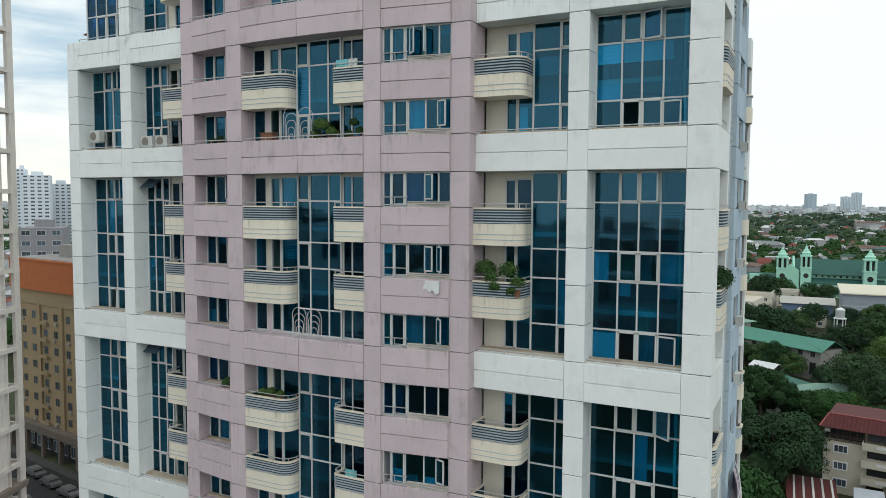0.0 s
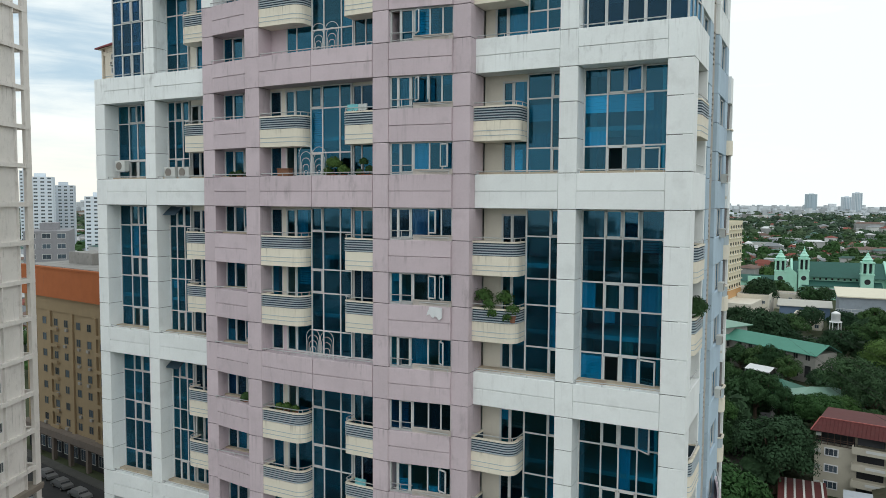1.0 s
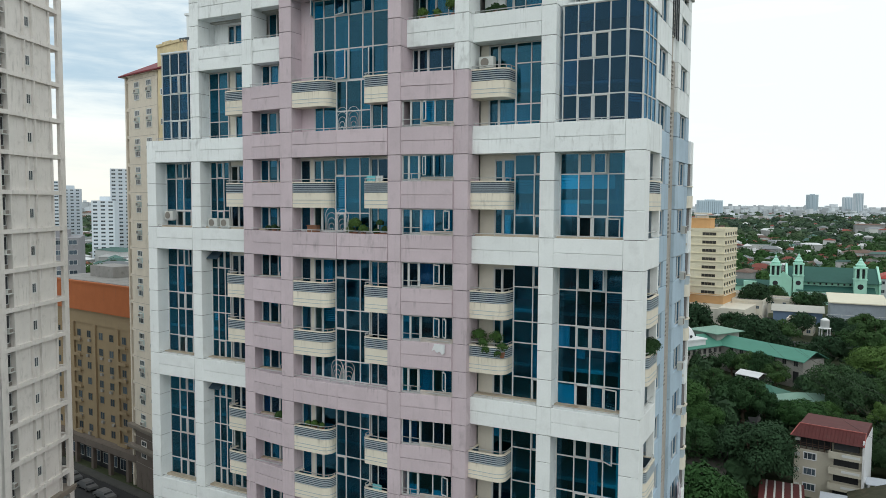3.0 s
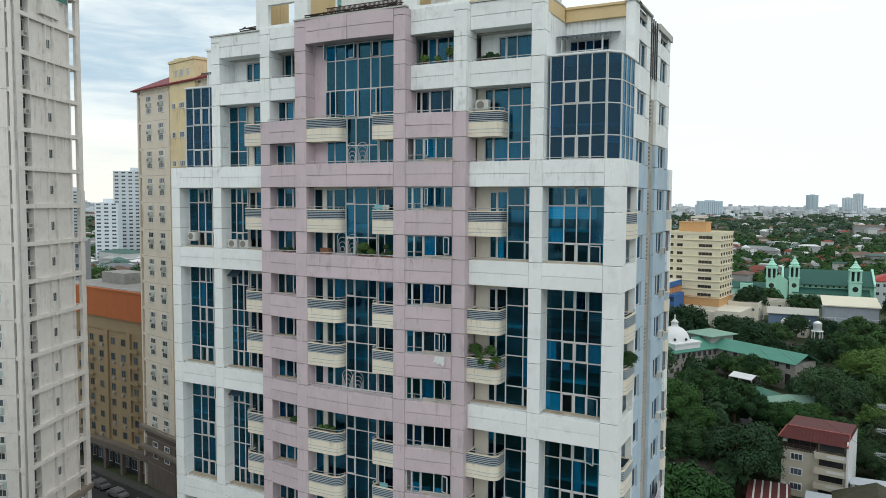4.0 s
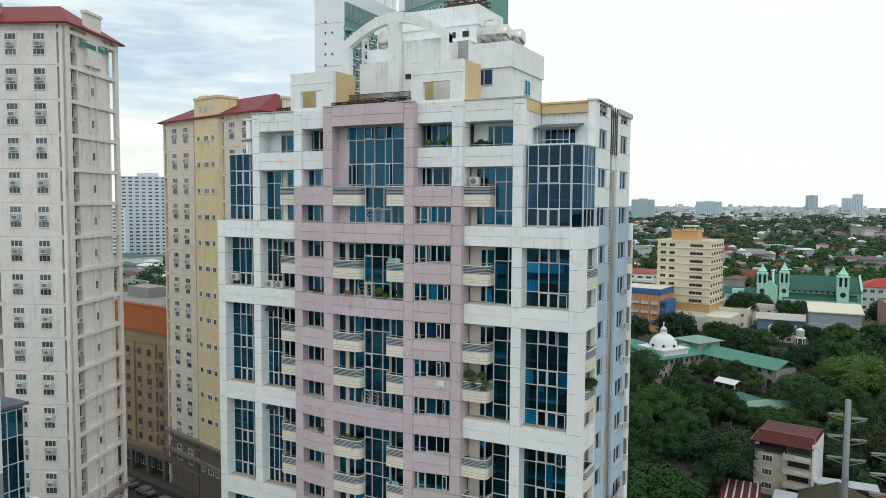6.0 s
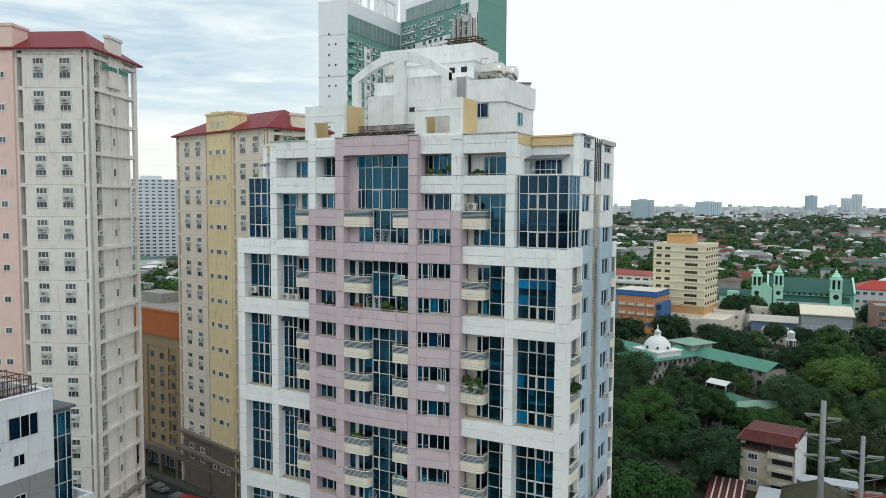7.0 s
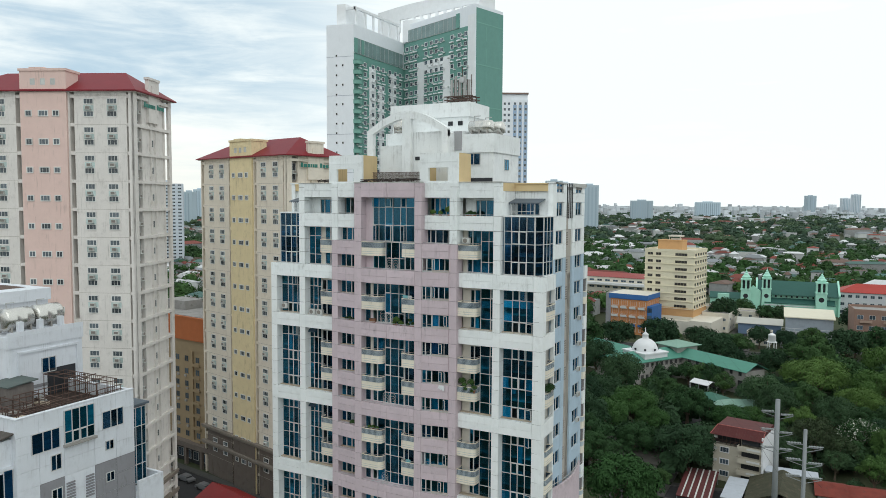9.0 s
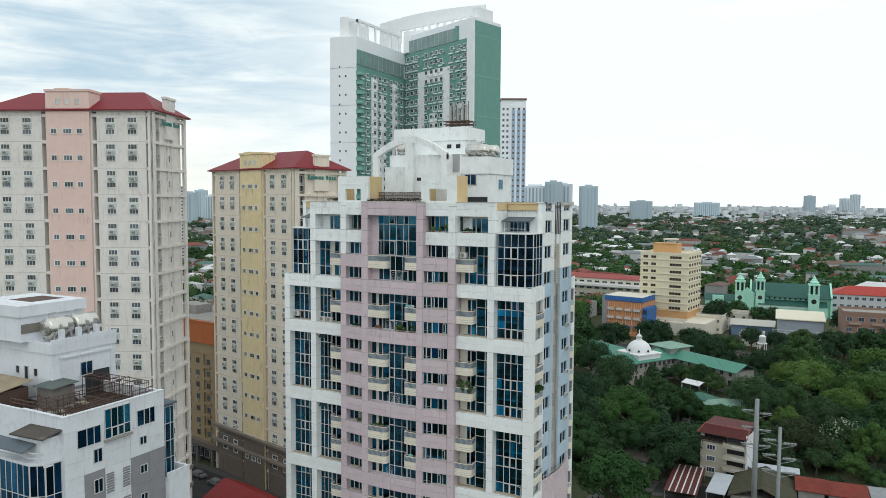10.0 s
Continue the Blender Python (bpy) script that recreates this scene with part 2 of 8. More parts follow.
HIGHWHITE = mat("high_rise_white_render", (0.82, 0.84, 0.86), 0.7, var=0.06, streak=0.15, streak_col=(0.42, 0.43, 0.44))
DOMEWHITE = mat("white_dome", (0.70, 0.71, 0.73), 0.6, var=0.06)
SISWHITE = mat("sister_white_paint", (0.69, 0.72, 0.77), 0.8, var=0.07, rand=0.06, streak=0.6, streak_col=(0.26, 0.26, 0.27), dirt=0.12, drip=0.3)
ASPHALT = mat("asphalt", (0.040, 0.040, 0.042), 0.9, var=0.25, bump=0.3)
ORANGEWALL = mat("orange_brick_paint", (0.55, 0.24, 0.10), 0.8, var=0.1, streak=0.2)
ORANGEROOF = mat("orange_parapet", (0.44, 0.14, 0.055), 0.8, var=0.1, streak=0.3)
BLUEPAINT = mat("bright_blue_paint", (0.05, 0.15, 0.38), 0.6, var=0.1)
LEAF = mat("foliage", (0.031, 0.075, 0.031), 0.8, spec=0.1, var=0.4, scale=0.3, fine=2.5, bump=0, rand=0.4, island=0.38, alt=(0.045, 0.086, 0.030))
LEAFLIGHT = mat("light_foliage", (0.055, 0.115, 0.033), 0.8, spec=0.1, var=0.35, scale=0.3, fine=2.5, bump=0, rand=0.3, island=0.36, alt=(0.072, 0.128, 0.035))
LEAFFRESH = mat("fresh_foliage", (0.037, 0.092, 0.030), 0.8, spec=0.1, var=0.35, scale=0.3, fine=2.5, bump=0, rand=0.3, island=0.36, alt=(0.050, 0.102, 0.030))
LEAFOLIVE = mat("olive_foliage", (0.050, 0.072, 0.036), 0.85, spec=0.1, var=0.4, scale=0.3, fine=2.5, bump=0, rand=0.4, island=0.38, alt=(0.042, 0.084, 0.038))
LEAFDARK = mat("dark_foliage", (0.026, 0.060, 0.032), 0.8, spec=0.1, var=0.4, scale=0.3, fine=2.5, bump=0, rand=0.3, island=0.38, alt=(0.035, 0.067, 0.031))
BARK = mat("bark", (0.13, 0.10, 0.075), 0.95, var=0.3, bump=0.5)
BLOSSOM = mat("white_blossom", (0.62, 0.62, 0.55), 0.7, var=0.1, bump=0)
SIGNGREEN = mat("green_sign", (0.05, 0.22, 0.18), 0.5, var=0.05)
CARPAINT = mat("car_paint", (0.17, 0.175, 0.185), 0.35, 0.3, var=0.03, rand=0.8)
TYRE = mat("tyre_rubber", (0.03, 0.03, 0.03), 0.9)
# Near-black for dark glass, and for solid sheets replacing the shade inside openings.
BLACKHOLE = mat("dark_opening", (0.035, 0.037, 0.042), 0.6, var=0.3, rand=0.6)
WINDOWGLASS = mat("far_window_glass", (0.06, 0.085, 0.11), 0.15, var=0.3, rand=1.0, bump=0)

# ---- mesh helpers ----


class Mesh:
    """Collects boxes, prisms and tubes for one mesh object."""

    def __init__(self, m=None):
        self.v, self.f, self.k, self.m = [], [], [], m

    def add(self, vs, fs, k=0):
        o = len(self.v)
        if self.m is not None:
            vs = [self.m @ Vector(p) for p in vs]
        self.v += [tuple(p) for p in vs]
        self.f += [tuple(i + o for i in f) for f in fs]
        self.k += [k] * len(fs)
        return self

    def box(self, x0, x1, y0, y1, z0, z1, k=0):
        return self.add([(x0, y0, z0), (x1, y0, z0), (x1, y1, z0), (x0, y1, z0), (x0, y0, z1), (x1, y0, z1), (x1, y1, z1), (x0, y1, z1)],
                        [(0, 3, 2, 1), (4, 5, 6, 7), (0, 1, 5, 4), (1, 2, 6, 5), (2, 3, 7, 6), (3, 0, 4, 7)], k)

    def panel(self, x0, x1, z0, z1, yf, d, c=0.015, k=0, ya=None):
        """A facing panel with bevelled front edges; its front lies at yf at both ends, or runs from yf to ya."""
        ya = yf if ya is None else ya
        return self.add([(x0, yf + d, z0), (x1, ya + d, z0), (x1, ya + d, z1), (x0, yf + d, z1),
                         (x0, yf + c, z0), (x1, ya + c, z0), (x1, ya + c, z1), (x0, yf + c, z1),
                         (x0 + c, yf, z0 + c), (x1 - c, ya, z0 + c), (x1 - c, ya, z1 - c), (x0 + c, yf, z1 - c)],
                        [(0, 3, 2, 1), (0, 1, 5, 4), (1, 2, 6, 5), (2, 3, 7, 6), (3, 0, 4, 7), (4, 5, 9, 8), (5, 6, 10, 9), (6, 7, 11, 10), (7, 4, 8, 11), (8, 9, 10, 11)], k)

    def prism(self, poly, z0, z1, k=0):
        """An upright prism on a polygon given counter-clockwise."""
        n = len(poly)
        return self.add([(x, y, z0) for x, y in poly] + [(x, y, z1) for x, y in poly],
                        [tuple(range(n - 1, -1, -1)), tuple(range(n, 2 * n))] + [(i, (i + 1) % n, (i + 1) % n + n, i + n) for i in range(n)], k)

    def tube(self, a, b, r, n=8, r2=None, k=0, caps=True):
        a, b = Vector(a), Vector(b)
        q = (b - a).to_track_quat("Z", "Y").to_matrix()
        r2 = r if r2 is None else r2
        vs = []
        for p, rr in ((a, r), (b, r2)):
            vs += [p + q @ Vector((math.cos(i * 2 * math.pi / n) * rr, math.sin(i * 2 * math.pi / n) * rr, 0)) for i in range(n)]
        fs = [(i, (i + 1) % n, (i + 1) % n + n, i + n) for i in range(n)]
        if caps:
            fs += [tuple(range(n - 1, -1, -1)), tuple(range(n, 2 * n))]
        return self.add(vs, fs, k)

    def rings(self, cx, cy, prof, n=20, k=0):
        """A body of revolution round an upright axis; prof is (radius, z) from bottom to top."""
        vs = [(cx + r * math.cos(i * 2 * math.pi / n), cy + r * math.sin(i * 2 * math.pi / n), z) for r, z in prof for i in range(n)]
        fs = [(j * n + i, j * n + (i + 1) % n, (j + 1) * n + (i + 1) % n, (j + 1) * n + i) for j in range(len(prof) - 1) for i in range(n)]
        return self.add(vs, fs + [tuple(range(n - 1, -1, -1)), tuple(range((len(prof) - 1) * n, len(prof) * n))], k)

    def hip(self, x0, x1, y0, y1, z0, h, over=0.5, k=0, inset=None):
        """A hipped roof with a thin eave."""
        x0, x1, y0, y1 = x0 - over, x1 + over, y0 - over, y1 + over
        w, d = x1 - x0, y1 - y0
        s = inset or min(w, d) / 2
        if w >= d:
            a, b = (x0 + s, (y0 + y1) / 2, z0 + h), (x1 - s, (y0 + y1) / 2, z0 + h)
            fs = [(4, 5, 9, 8), (5, 6, 9), (6, 7, 8, 9), (7, 4, 8)]
        else:
            a, b = ((x0 + x1) / 2, y0 + s, z0 + h), ((x0 + x1) / 2, y1 - s, z0 + h)
            fs = [(4, 5, 8), (5, 6, 9, 8), (6, 7, 9), (7, 4, 8, 9)]
        e = 0.18
        return self.add([(x0, y0, z0 - e), (x1, y0, z0 - e), (x1, y1, z0 - e), (x0, y1, z0 - e), (x0, y0, z0), (x1, y0, z0), (x1, y1, z0), (x0, y1, z0), a, b],
                        [(3, 2, 1, 0), (0, 1, 5, 4), (1, 2, 6, 5), (2, 3, 7, 6), (3, 0, 4, 7)] + fs, k)

    def gable(self, x0, x1, y0, y1, z0, h, over=0.4, k=0, kw=None):
        """A gabled roof with its ridge along x."""
        yc = (y0 + y1) / 2
        e, X0, X1, Y0, Y1 = 0.15, x0 - over, x1 + over, y0 - over, y1 + over
        self.add([(X0, Y0, z0), (X1, Y0, z0), (X1, yc, z0 + h), (X0, yc, z0 + h), (X0, Y1, z0), (X1, Y1, z0),
                  (X0, Y0, z0 - e), (X1, Y0, z0 - e), (X1, yc, z0 + h - e), (X0, yc, z0 + h - e), (X0, Y1, z0 - e), (X1, Y1, z0 - e)],
                 [(0, 1, 2, 3), (3, 2, 5, 4), (7, 6, 9, 8), (8, 9, 10, 11), (0, 6, 7, 1), (4, 5, 11, 10), (0, 3, 9, 6), (3, 4, 10, 9), (1, 7, 8, 2), (2, 8, 11, 5)], k)
        if kw is not None:
            for x in (x0, x1):
                self.add([(x, y0, z0 - e), (x, y1, z0 - e), (x, yc, z0 + h - e - 0.05)], [(0, 1, 2)], kw)
        return self

    def data(self, name, *mats):
        d = bpy.data.meshes.new(name)
        d.from_pydata(self.v, [], self.f)
        for m in mats:
            d.materials.append(m)
        if any(self.k):
            d.polygons.foreach_set("material_index", self.k)
        d.update()
        return d


def part(name, mesh, mats, parent=None, label="", loc=None, kind=""):
    """Links a Mesh or mesh data as one object, under a thing or a part."""
    if isinstance(mesh, Mesh):
        mesh = mesh.data(name, *(mats if isinstance(mats, (list, tuple)) else [mats]))
    ob = new(name, mesh)
    ob.parent = parent
    if loc is not None:
        ob.location = loc
    return tagged(ob, label, "", "", kind)


def thing(name, label, category, m=None, group="", kind=""):
    ob = new(name)
    if m is not None:
        ob.matrix_world = m
    return tagged(ob, label, category, group, kind)


def smooth(ob):
    ob.data.shade_smooth()
    return ob


def repeat(name, mesh, mats, places, parent, label="", limit=300):
    """Alike pieces as objects on one mesh; those past the limit are joined into one part. places: (x, y, z) or matrices."""
    mats = mats if isinstance(mats, (list, tuple)) else [mats]
    d = mesh.data(name, *mats)
    for p in places[:limit]:
        ob = part(name, d, None, parent, label)
        if isinstance(p, Matrix):
            ob.matrix_local = p
        else:
            ob.location = p
    rest = places[limit:]
    if rest:
        big = Mesh()
        for p in rest:
            big.m = p if isinstance(p, Matrix) else Matrix.Translation(p)
            o = len(big.v)
            big.v += [tuple(big.m @ Vector(q)) for q in mesh.v]
            big.f += [tuple(i + o for i in f) for f in mesh.f]
            big.k += mesh.k
        part("further_" + name, big, mats, parent, kind="stuff")

# ---- the mauve and white apartment tower ----
STOREY, BAND, ROOF, LINTEL, LOWEST = 3.02, 1.55, 62.35, 60.75, -5
tower = thing("apartment_tower", "tall mauve and white apartment tower with blue glass and cream balconies", "apartment tower", Matrix.Translation((-20.8, 27.65, 0)))


def P(k):
    """Height of the parapet top of storey k."""
    return 37.74 + STOREY * k


def bow(x):
    return -1.3 + 0.0125 * x * x


rng = random.Random(4)
PANES = {}


def pane_mesh(w, h, m, name="pane", d=0.012):
    key = (round(w, 3), round(h, 3), m.name)
    if key not in PANES:
        PANES[key] = Mesh().box(0, w, 0, d, 0, h).data(name, m)
    return PANES[key]


def window(x0, x1, y, z0, z1, cols, rows, parent=tower, gm=None, opens=(), gaps=(), drapes=0.35, single=True, turn=0.0, label="", bar=0.032):
    """A framed window: cols are shares of the width, rows shares of the height from the top. opens and gaps name cells (column, row)."""
    gm = gm or GLASSBLUE
    w, h = x1 - x0, z1 - z0
    xs, zs = [0.0], [h]
    for c in cols:
        xs.append(xs[-1] + w * c / sum(cols))
    for r in rows:
        zs.append(zs[-1] - h * r / sum(rows))
    fr = Mesh()
    for x in xs:
        x = min(max(x, bar), w - bar)
        fr.box(x - bar, x + bar, -0.05, 0.05, 0, h)
    for z in zs:
        z = min(max(z, bar), h - bar)
        fr.box(0.002, w - 0.002, -0.046, 0.046, z - bar, z + bar)
    for c, r in opens:
        a, b, e, f = xs[c] + bar, xs[c + 1] - bar, zs[r + 1] + bar, zs[r] - bar
        for q in ((a, a + 0.06, e, f), (b - 0.06, b, e, f), (a, b, e, e + 0.06), (a, b, f - 0.06, f)):
            fr.box(q[0], q[1], -0.075, 0.02, q[2], q[3])
    win = part("window", fr, FRAME, parent, label)
    win.matrix_local = pose(x0, y, z0, 0, 0, turn)
    rest = Mesh()
    for c in range(len(cols)):
        for r in range(len(rows)):
            a, b, e, f = xs[c], xs[c + 1], zs[r + 1], zs[r]
            if (c, r) not in gaps:
                if single:
                    part("pane", pane_mesh(b - a, f - e, gm), None, win, loc=(a, -0.006, e))
                else:
                    rest.box(a, b, -0.006, 0.006, e, f)
            if single and (c, r) not in gaps and rng.random() < drapes:
                cm = rng.choice(CURTAINS[:2] * 3 + CURTAINS)
                s, u = rng.choice((1.0, 1.0, 0.6)), rng.choice((1.0, 1.0, 0.45, 0.3))
                bl = rng.random() < 0.22
                part("blind" if bl else "curtain", curtain_mesh((b - a) * s, (f - e) * u, cm, bl), None, win, loc=(a, 0.14, e if rng.random() < 0.5 else f - (f - e) * u))
    if rest.v:
        part("panes", rest, gm, win, kind="stuff")
    return win


FOLDS = {}


def curtain_mesh(w, h, cm, blind=False):
    """A hanging curtain with upright folds, or a slatted blind."""
    key = (round(w, 2), round(h, 2), cm.name, blind)
    if key not in FOLDS:
        ms = Mesh()
        if blind:
            n = max(3, int(h / 0.11))
            for i in range(n):
                ms.box(0.03, w - 0.03, 0.0, 0.012, h * i / n, h * (i + 0.72) / n)
        else:
            n = max(4, int(w / 0.09))
            vs, fs = [], []
            for i in range(n + 1):
                y = 0.035 * (i % 2) + 0.02 * math.sin(i * 1.9 + w * 7)
                vs += [(w * i / n, y, 0), (w * i / n, y, h)]
                if i:
                    o = 2 * i - 2
                    fs.append((o, o + 2, o + 3, o + 1))
            ms.add(vs, fs)
        FOLDS[key] = ms.data("curtain", cm)
    return FOLDS[key]


def open_sash(x, y, z, w, h, ang, parent=tower):
    """A casement that stands open, turned about its upright edge."""
    fr = Mesh()
    for q in ((0, 0.06, 0, h), (w - 0.06, w, 0, h), (0, w, 0, 0.06), (0, w, h - 0.06, h)):
        fr.box(q[0], q[1], -0.025, 0.025, q[2], q[3])
    s = part("open_sash", fr, FRAME, parent)
    s.matrix_local = pose(x, y, z, 0, 0, ang)
    part("pane", pane_mesh(w - 0.1, h - 0.1, GLASSBLUE), None, s, loc=(0.05, -0.006, 0.05))


def corner_path(x0, x1, yf, yb, r0, r1, n=6):
    """The outline of a balcony front with rounded corners, from one back end to the other."""
    p = [(x0, yb)]
    if r0:
        p += [(x0 + r0 - r0 * math.cos(i * math.pi / 2 / n), yf + r0 - r0 * math.sin(i * math.pi / 2 / n)) for i in range(n + 1)]
    else:
        p.append((x0, yf))
    if r1:
        p += [(x1 - r1 + r1 * math.sin(i * math.pi / 2 / n), yf + r1 - r1 * math.cos(i * math.pi / 2 / n)) for i in range(n + 1)]
    else:
        p.append((x1, yf))
    return p + [(x1, yb)]


def shell(mesh, path, d, z0, z1, out=0.0, k=0):
    """A wall of thickness d along a path, its outer face moved out by out."""
    n = len(path)
    nor = []
    for i in range(n):
        a, b = Vector(path[max(i - 1, 0)]), Vector(path[min(i + 1, n - 1)])
        t = (b - a).normalized()
        nor.append(Vector((t.y, -t.x)))
    o = [Vector(p) + q * out for p, q in zip(path, nor)]
    i_ = [Vector(p) + q * (out - d) for p, q in zip(path, nor)]
    vs = [(*p, z0) for p in o] + [(*p, z1) for p in o] + [(*p, z0) for p in i_] + [(*p, z1) for p in i_]
    fs = []
    for j in range(n - 1):
        fs += [(j, j + 1, j + 1 + n, j + n), (j + 2 * n + 1, j + 2 * n, j + 3 * n, j + 3 * n + 1), (j + n, j + n + 1, j + 1 + 3 * n, j + 3 * n), (j + 1, j, j + 2 * n, j + 1 + 2 * n)]
    fs += [(0, n, 3 * n, 2 * n), (n - 1, 3 * n - 1, 4 * n - 1, 2 * n - 1)]
    return mesh.add(vs, fs, k)


BALC = {}


def balcony(x0, x1, yf, yb, k, r0, r1, m=None, parent=tower, h=BAND):
    """A cream balcony with rounded corners, grooves, five blue-grey louvres and a rail. m carries it to another wall."""
    m = m or Matrix()
    z = P(k)
    key = (round(x0, 2), round(x1, 2), yf, yb, r0, r1, h)
    if key not in BALC:
        path = corner_path(x0, x1, yf, yb, r0, r1)
        base = Mesh()
        base.prism(path, -h, -h + 0.16)
        shell(base, path, 0.12, -h + 0.16, -0.66)
        groove = Mesh()
        shell(groove, path, 0.02, 0, 0.03, 0.012)
        lou = Mesh()
        shell(lou, path, 0.03, 0, 0.05, 0.02)
        # Sheet behind the louvres, coloured as the shadow in their gaps.
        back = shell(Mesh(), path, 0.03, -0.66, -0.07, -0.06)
        cap = shell(Mesh(), path, 0.14, -0.07, 0.0, 0.015)
        rail = Mesh()
        inner = [Vector(p) for p in path]
        for a, b in zip(inner, inner[1:]):
            rail.tube((a.x, a.y + 0.06, 0.16), (b.x, b.y + 0.06, 0.16), 0.025, 5)
        for q in (1, len(path) // 2, len(path) - 2):
            rail.tube((inner[q].x, inner[q].y + 0.06, 0), (inner[q].x, inner[q].y + 0.06, 0.16), 0.02, 5)
        BALC[key] = [q.data(nm, mm) for q, nm, mm in ((base, "balcony", CREAM), (groove, "groove", STEELBLUE), (lou, "louvre", STEELBLUE), (back, "backing", SHADOWBACK), (cap, "cap", CREAM), (rail, "rail", RAIL))]
    d = BALC[key]
    b = part("balcony", d[0], None, parent, "cream rounded balcony with blue-grey louvres")
    b.matrix_local = m @ Matrix.Translation((0, 0, z))
    for zz in (-h + 0.22, -h + 0.44):
        part("groove", d[1], None, b, loc=(0, 0, zz))
    for i in range(5):
        part("louvre", d[2], None, b, loc=(0, 0, -0.63 + i * 0.113))
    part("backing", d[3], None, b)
    part("cap", d[4], None, b)
    part("rail", d[5], None, b)




def pieces(name, mesh, m, parent=None):
    """Each box of a mesh as a part of its own."""
    for i in range(0, len(mesh.v), 8):
        q = Mesh()
        q.add(mesh.v[i:i + 8], [(0, 3, 2, 1), (4, 5, 6, 7), (0, 1, 5, 4), (1, 2, 6, 5), (2, 3, 7, 6), (3, 0, 4, 7)])
        part(name, q, m, parent or tower)


# columns: x0, x1, front, back, lower paint, height to which it reaches, height of the change to white
COLUMNS = [(-17.45, -16.6, 0.0, 1.0, WHITE, P(5), 99), (-13.14, -12.33, 0.0, 1.0, WHITE, ROOF, 99),
           (-8.0, -7.17, -0.55, 0.9, PINK, ROOF, P(6)), (-4.47, -3.55, -1.13, 0.3, PINK, ROOF, 99),
           (3.3, 4.14, -1.13, 0.3, PINK, ROOF, 99), (7.2, 8.06, -0.55, 0.9, PINK, ROOF, P(6)),
           (12.0, 12.8, 0.0, 1.0, WHITE, ROOF, 99), (16.47, 17.5, 0.0, 1.0, WHITE, P(5), 99)]
G = 0.014
low_panels = {}
for x0, x1, yf, yb, paint, top, change in COLUMNS:
    core = Mesh().box(x0 + 0.03, x1 - 0.03, yf + 0.05, yb, 0, top - 0.02)
    part("column", core, JOINT, tower)
    for k in range(-13, 10):
        for za, zb in ((P(k) - BAND, P(k)), (P(k), P(k + 1) - BAND)):
            za, zb = max(za, 0), min(zb, top)
            if za >= top - 0.3 or zb <= 0.3:
                continue
            if top - zb < 0.3:
                zb = top
            pm = WHITE if za >= change - 0.1 else paint
            pm = OLDWHITE if pm is WHITE and za > P(5) - 2 else pm
            y0 = yf
            ms = Mesh().panel(x0, x1, za + G, zb - G, y0, 0.3)
            # cheeks of the column
            ms.box(x0 - 0.004, x0 + 0.1, y0 + 0.02, yb, za + G, zb - G)
            ms.box(x1 - 0.1, x1 + 0.004, y0 + 0.02, yb, za + G, zb - G)
            if k >= LOWEST:
                part("column_panel", ms, pm, tower)
            else:
                q = low_panels.setdefault(pm.name, (pm, Mesh()))[1]
                q.add(ms.v, ms.f)

THREE = [-12, -9, -6, -3, 0, 3, 5]
BAYS = {"A": (-16.6, -13.14), "B": (-12.33, -8.0), "C": (-7.17, -4.47), "D": (-3.55, 3.3), "E": (4.14, 7.2), "F": (8.06, 12.0), "G": (12.8, 16.47)}
PLANE = {"A": 1.0, "B": 1.0, "C": 0.25, "D": -0.3, "E": 0.1, "F": 1.0, "G": 1.0}


def front(bay, x, z):
    """Where the face of a bay's bands lies."""
    if bay in "CDE":
        return bow(x) if z < P(6) + 0.1 or bay == "D" else -0.45
    return 0.0


def band(bay, z0, z1, paint, joined):
    x0, x1 = BAYS[bay]
    n = 6 if bay == "D" else 2 if bay in "CE" else 1
    yb = PLANE[bay] + 0.06
    core = Mesh()
    xs = [x0 + (x1 - x0) * i / n for i in range(n + 1)]
    core.prism([(x, front(bay, x, z1) + 0.06) for x in xs] + [(x1, yb), (x0, yb)], z0 + 0.02, z1 - 0.02)
    part("band", core, paint, tower)
    zm = z0 + (z1 - z0) * 0.5
    groups = [xs[:4], xs[3:]] if bay == "D" else [xs]
    for za, zb in ((z0, zm), (zm, z1)):
        for g in groups:
            ms = Mesh()
            vs, fs = [], []
            for i, x in enumerate(g):
                x += G if i == 0 else -G if i == len(g) - 1 else 0
                y = front(bay, x, z1)
                e = G
                vs += [(x, y + 0.055, za + e), (x, y + 0.012, za + e), (x, y, za + e + 0.012), (x, y, zb - e - 0.012), (x, y + 0.012, zb - e), (x, y + 0.055, zb - e)]
                if i:
                    o = (i - 1) * 6
                    fs += [(o + j, o + 6 + j, o + 7 + j, o + 1 + j)[::-1] for j in range(5)]
            fs += [(0, 1, 2, 3, 4, 5)[::-1], tuple(len(vs) - 6 + j for j in range(6))]
            ms.add(vs, fs)
            if joined:
                low_panels.setdefault(paint.name, (paint, Mesh()))[1].add(ms.v, ms.f)
            else:
                part("band_panel", ms, paint, tower)


def sill_rail(x0, x1, y, z):
    r = Mesh().tube((x0, y, z + 0.13), (x1, y, z + 0.13), 0.025, 6)
    n = max(2, int((x1 - x0) / 1.2))
    for i in range(n + 1):
        x = x0 + 0.05 + (x1 - x0 - 0.1) * i / n
        r.tube((x, y, z - 0.02), (x, y, z + 0.13), 0.015, 5)
    part("rail", r, RAIL, tower)


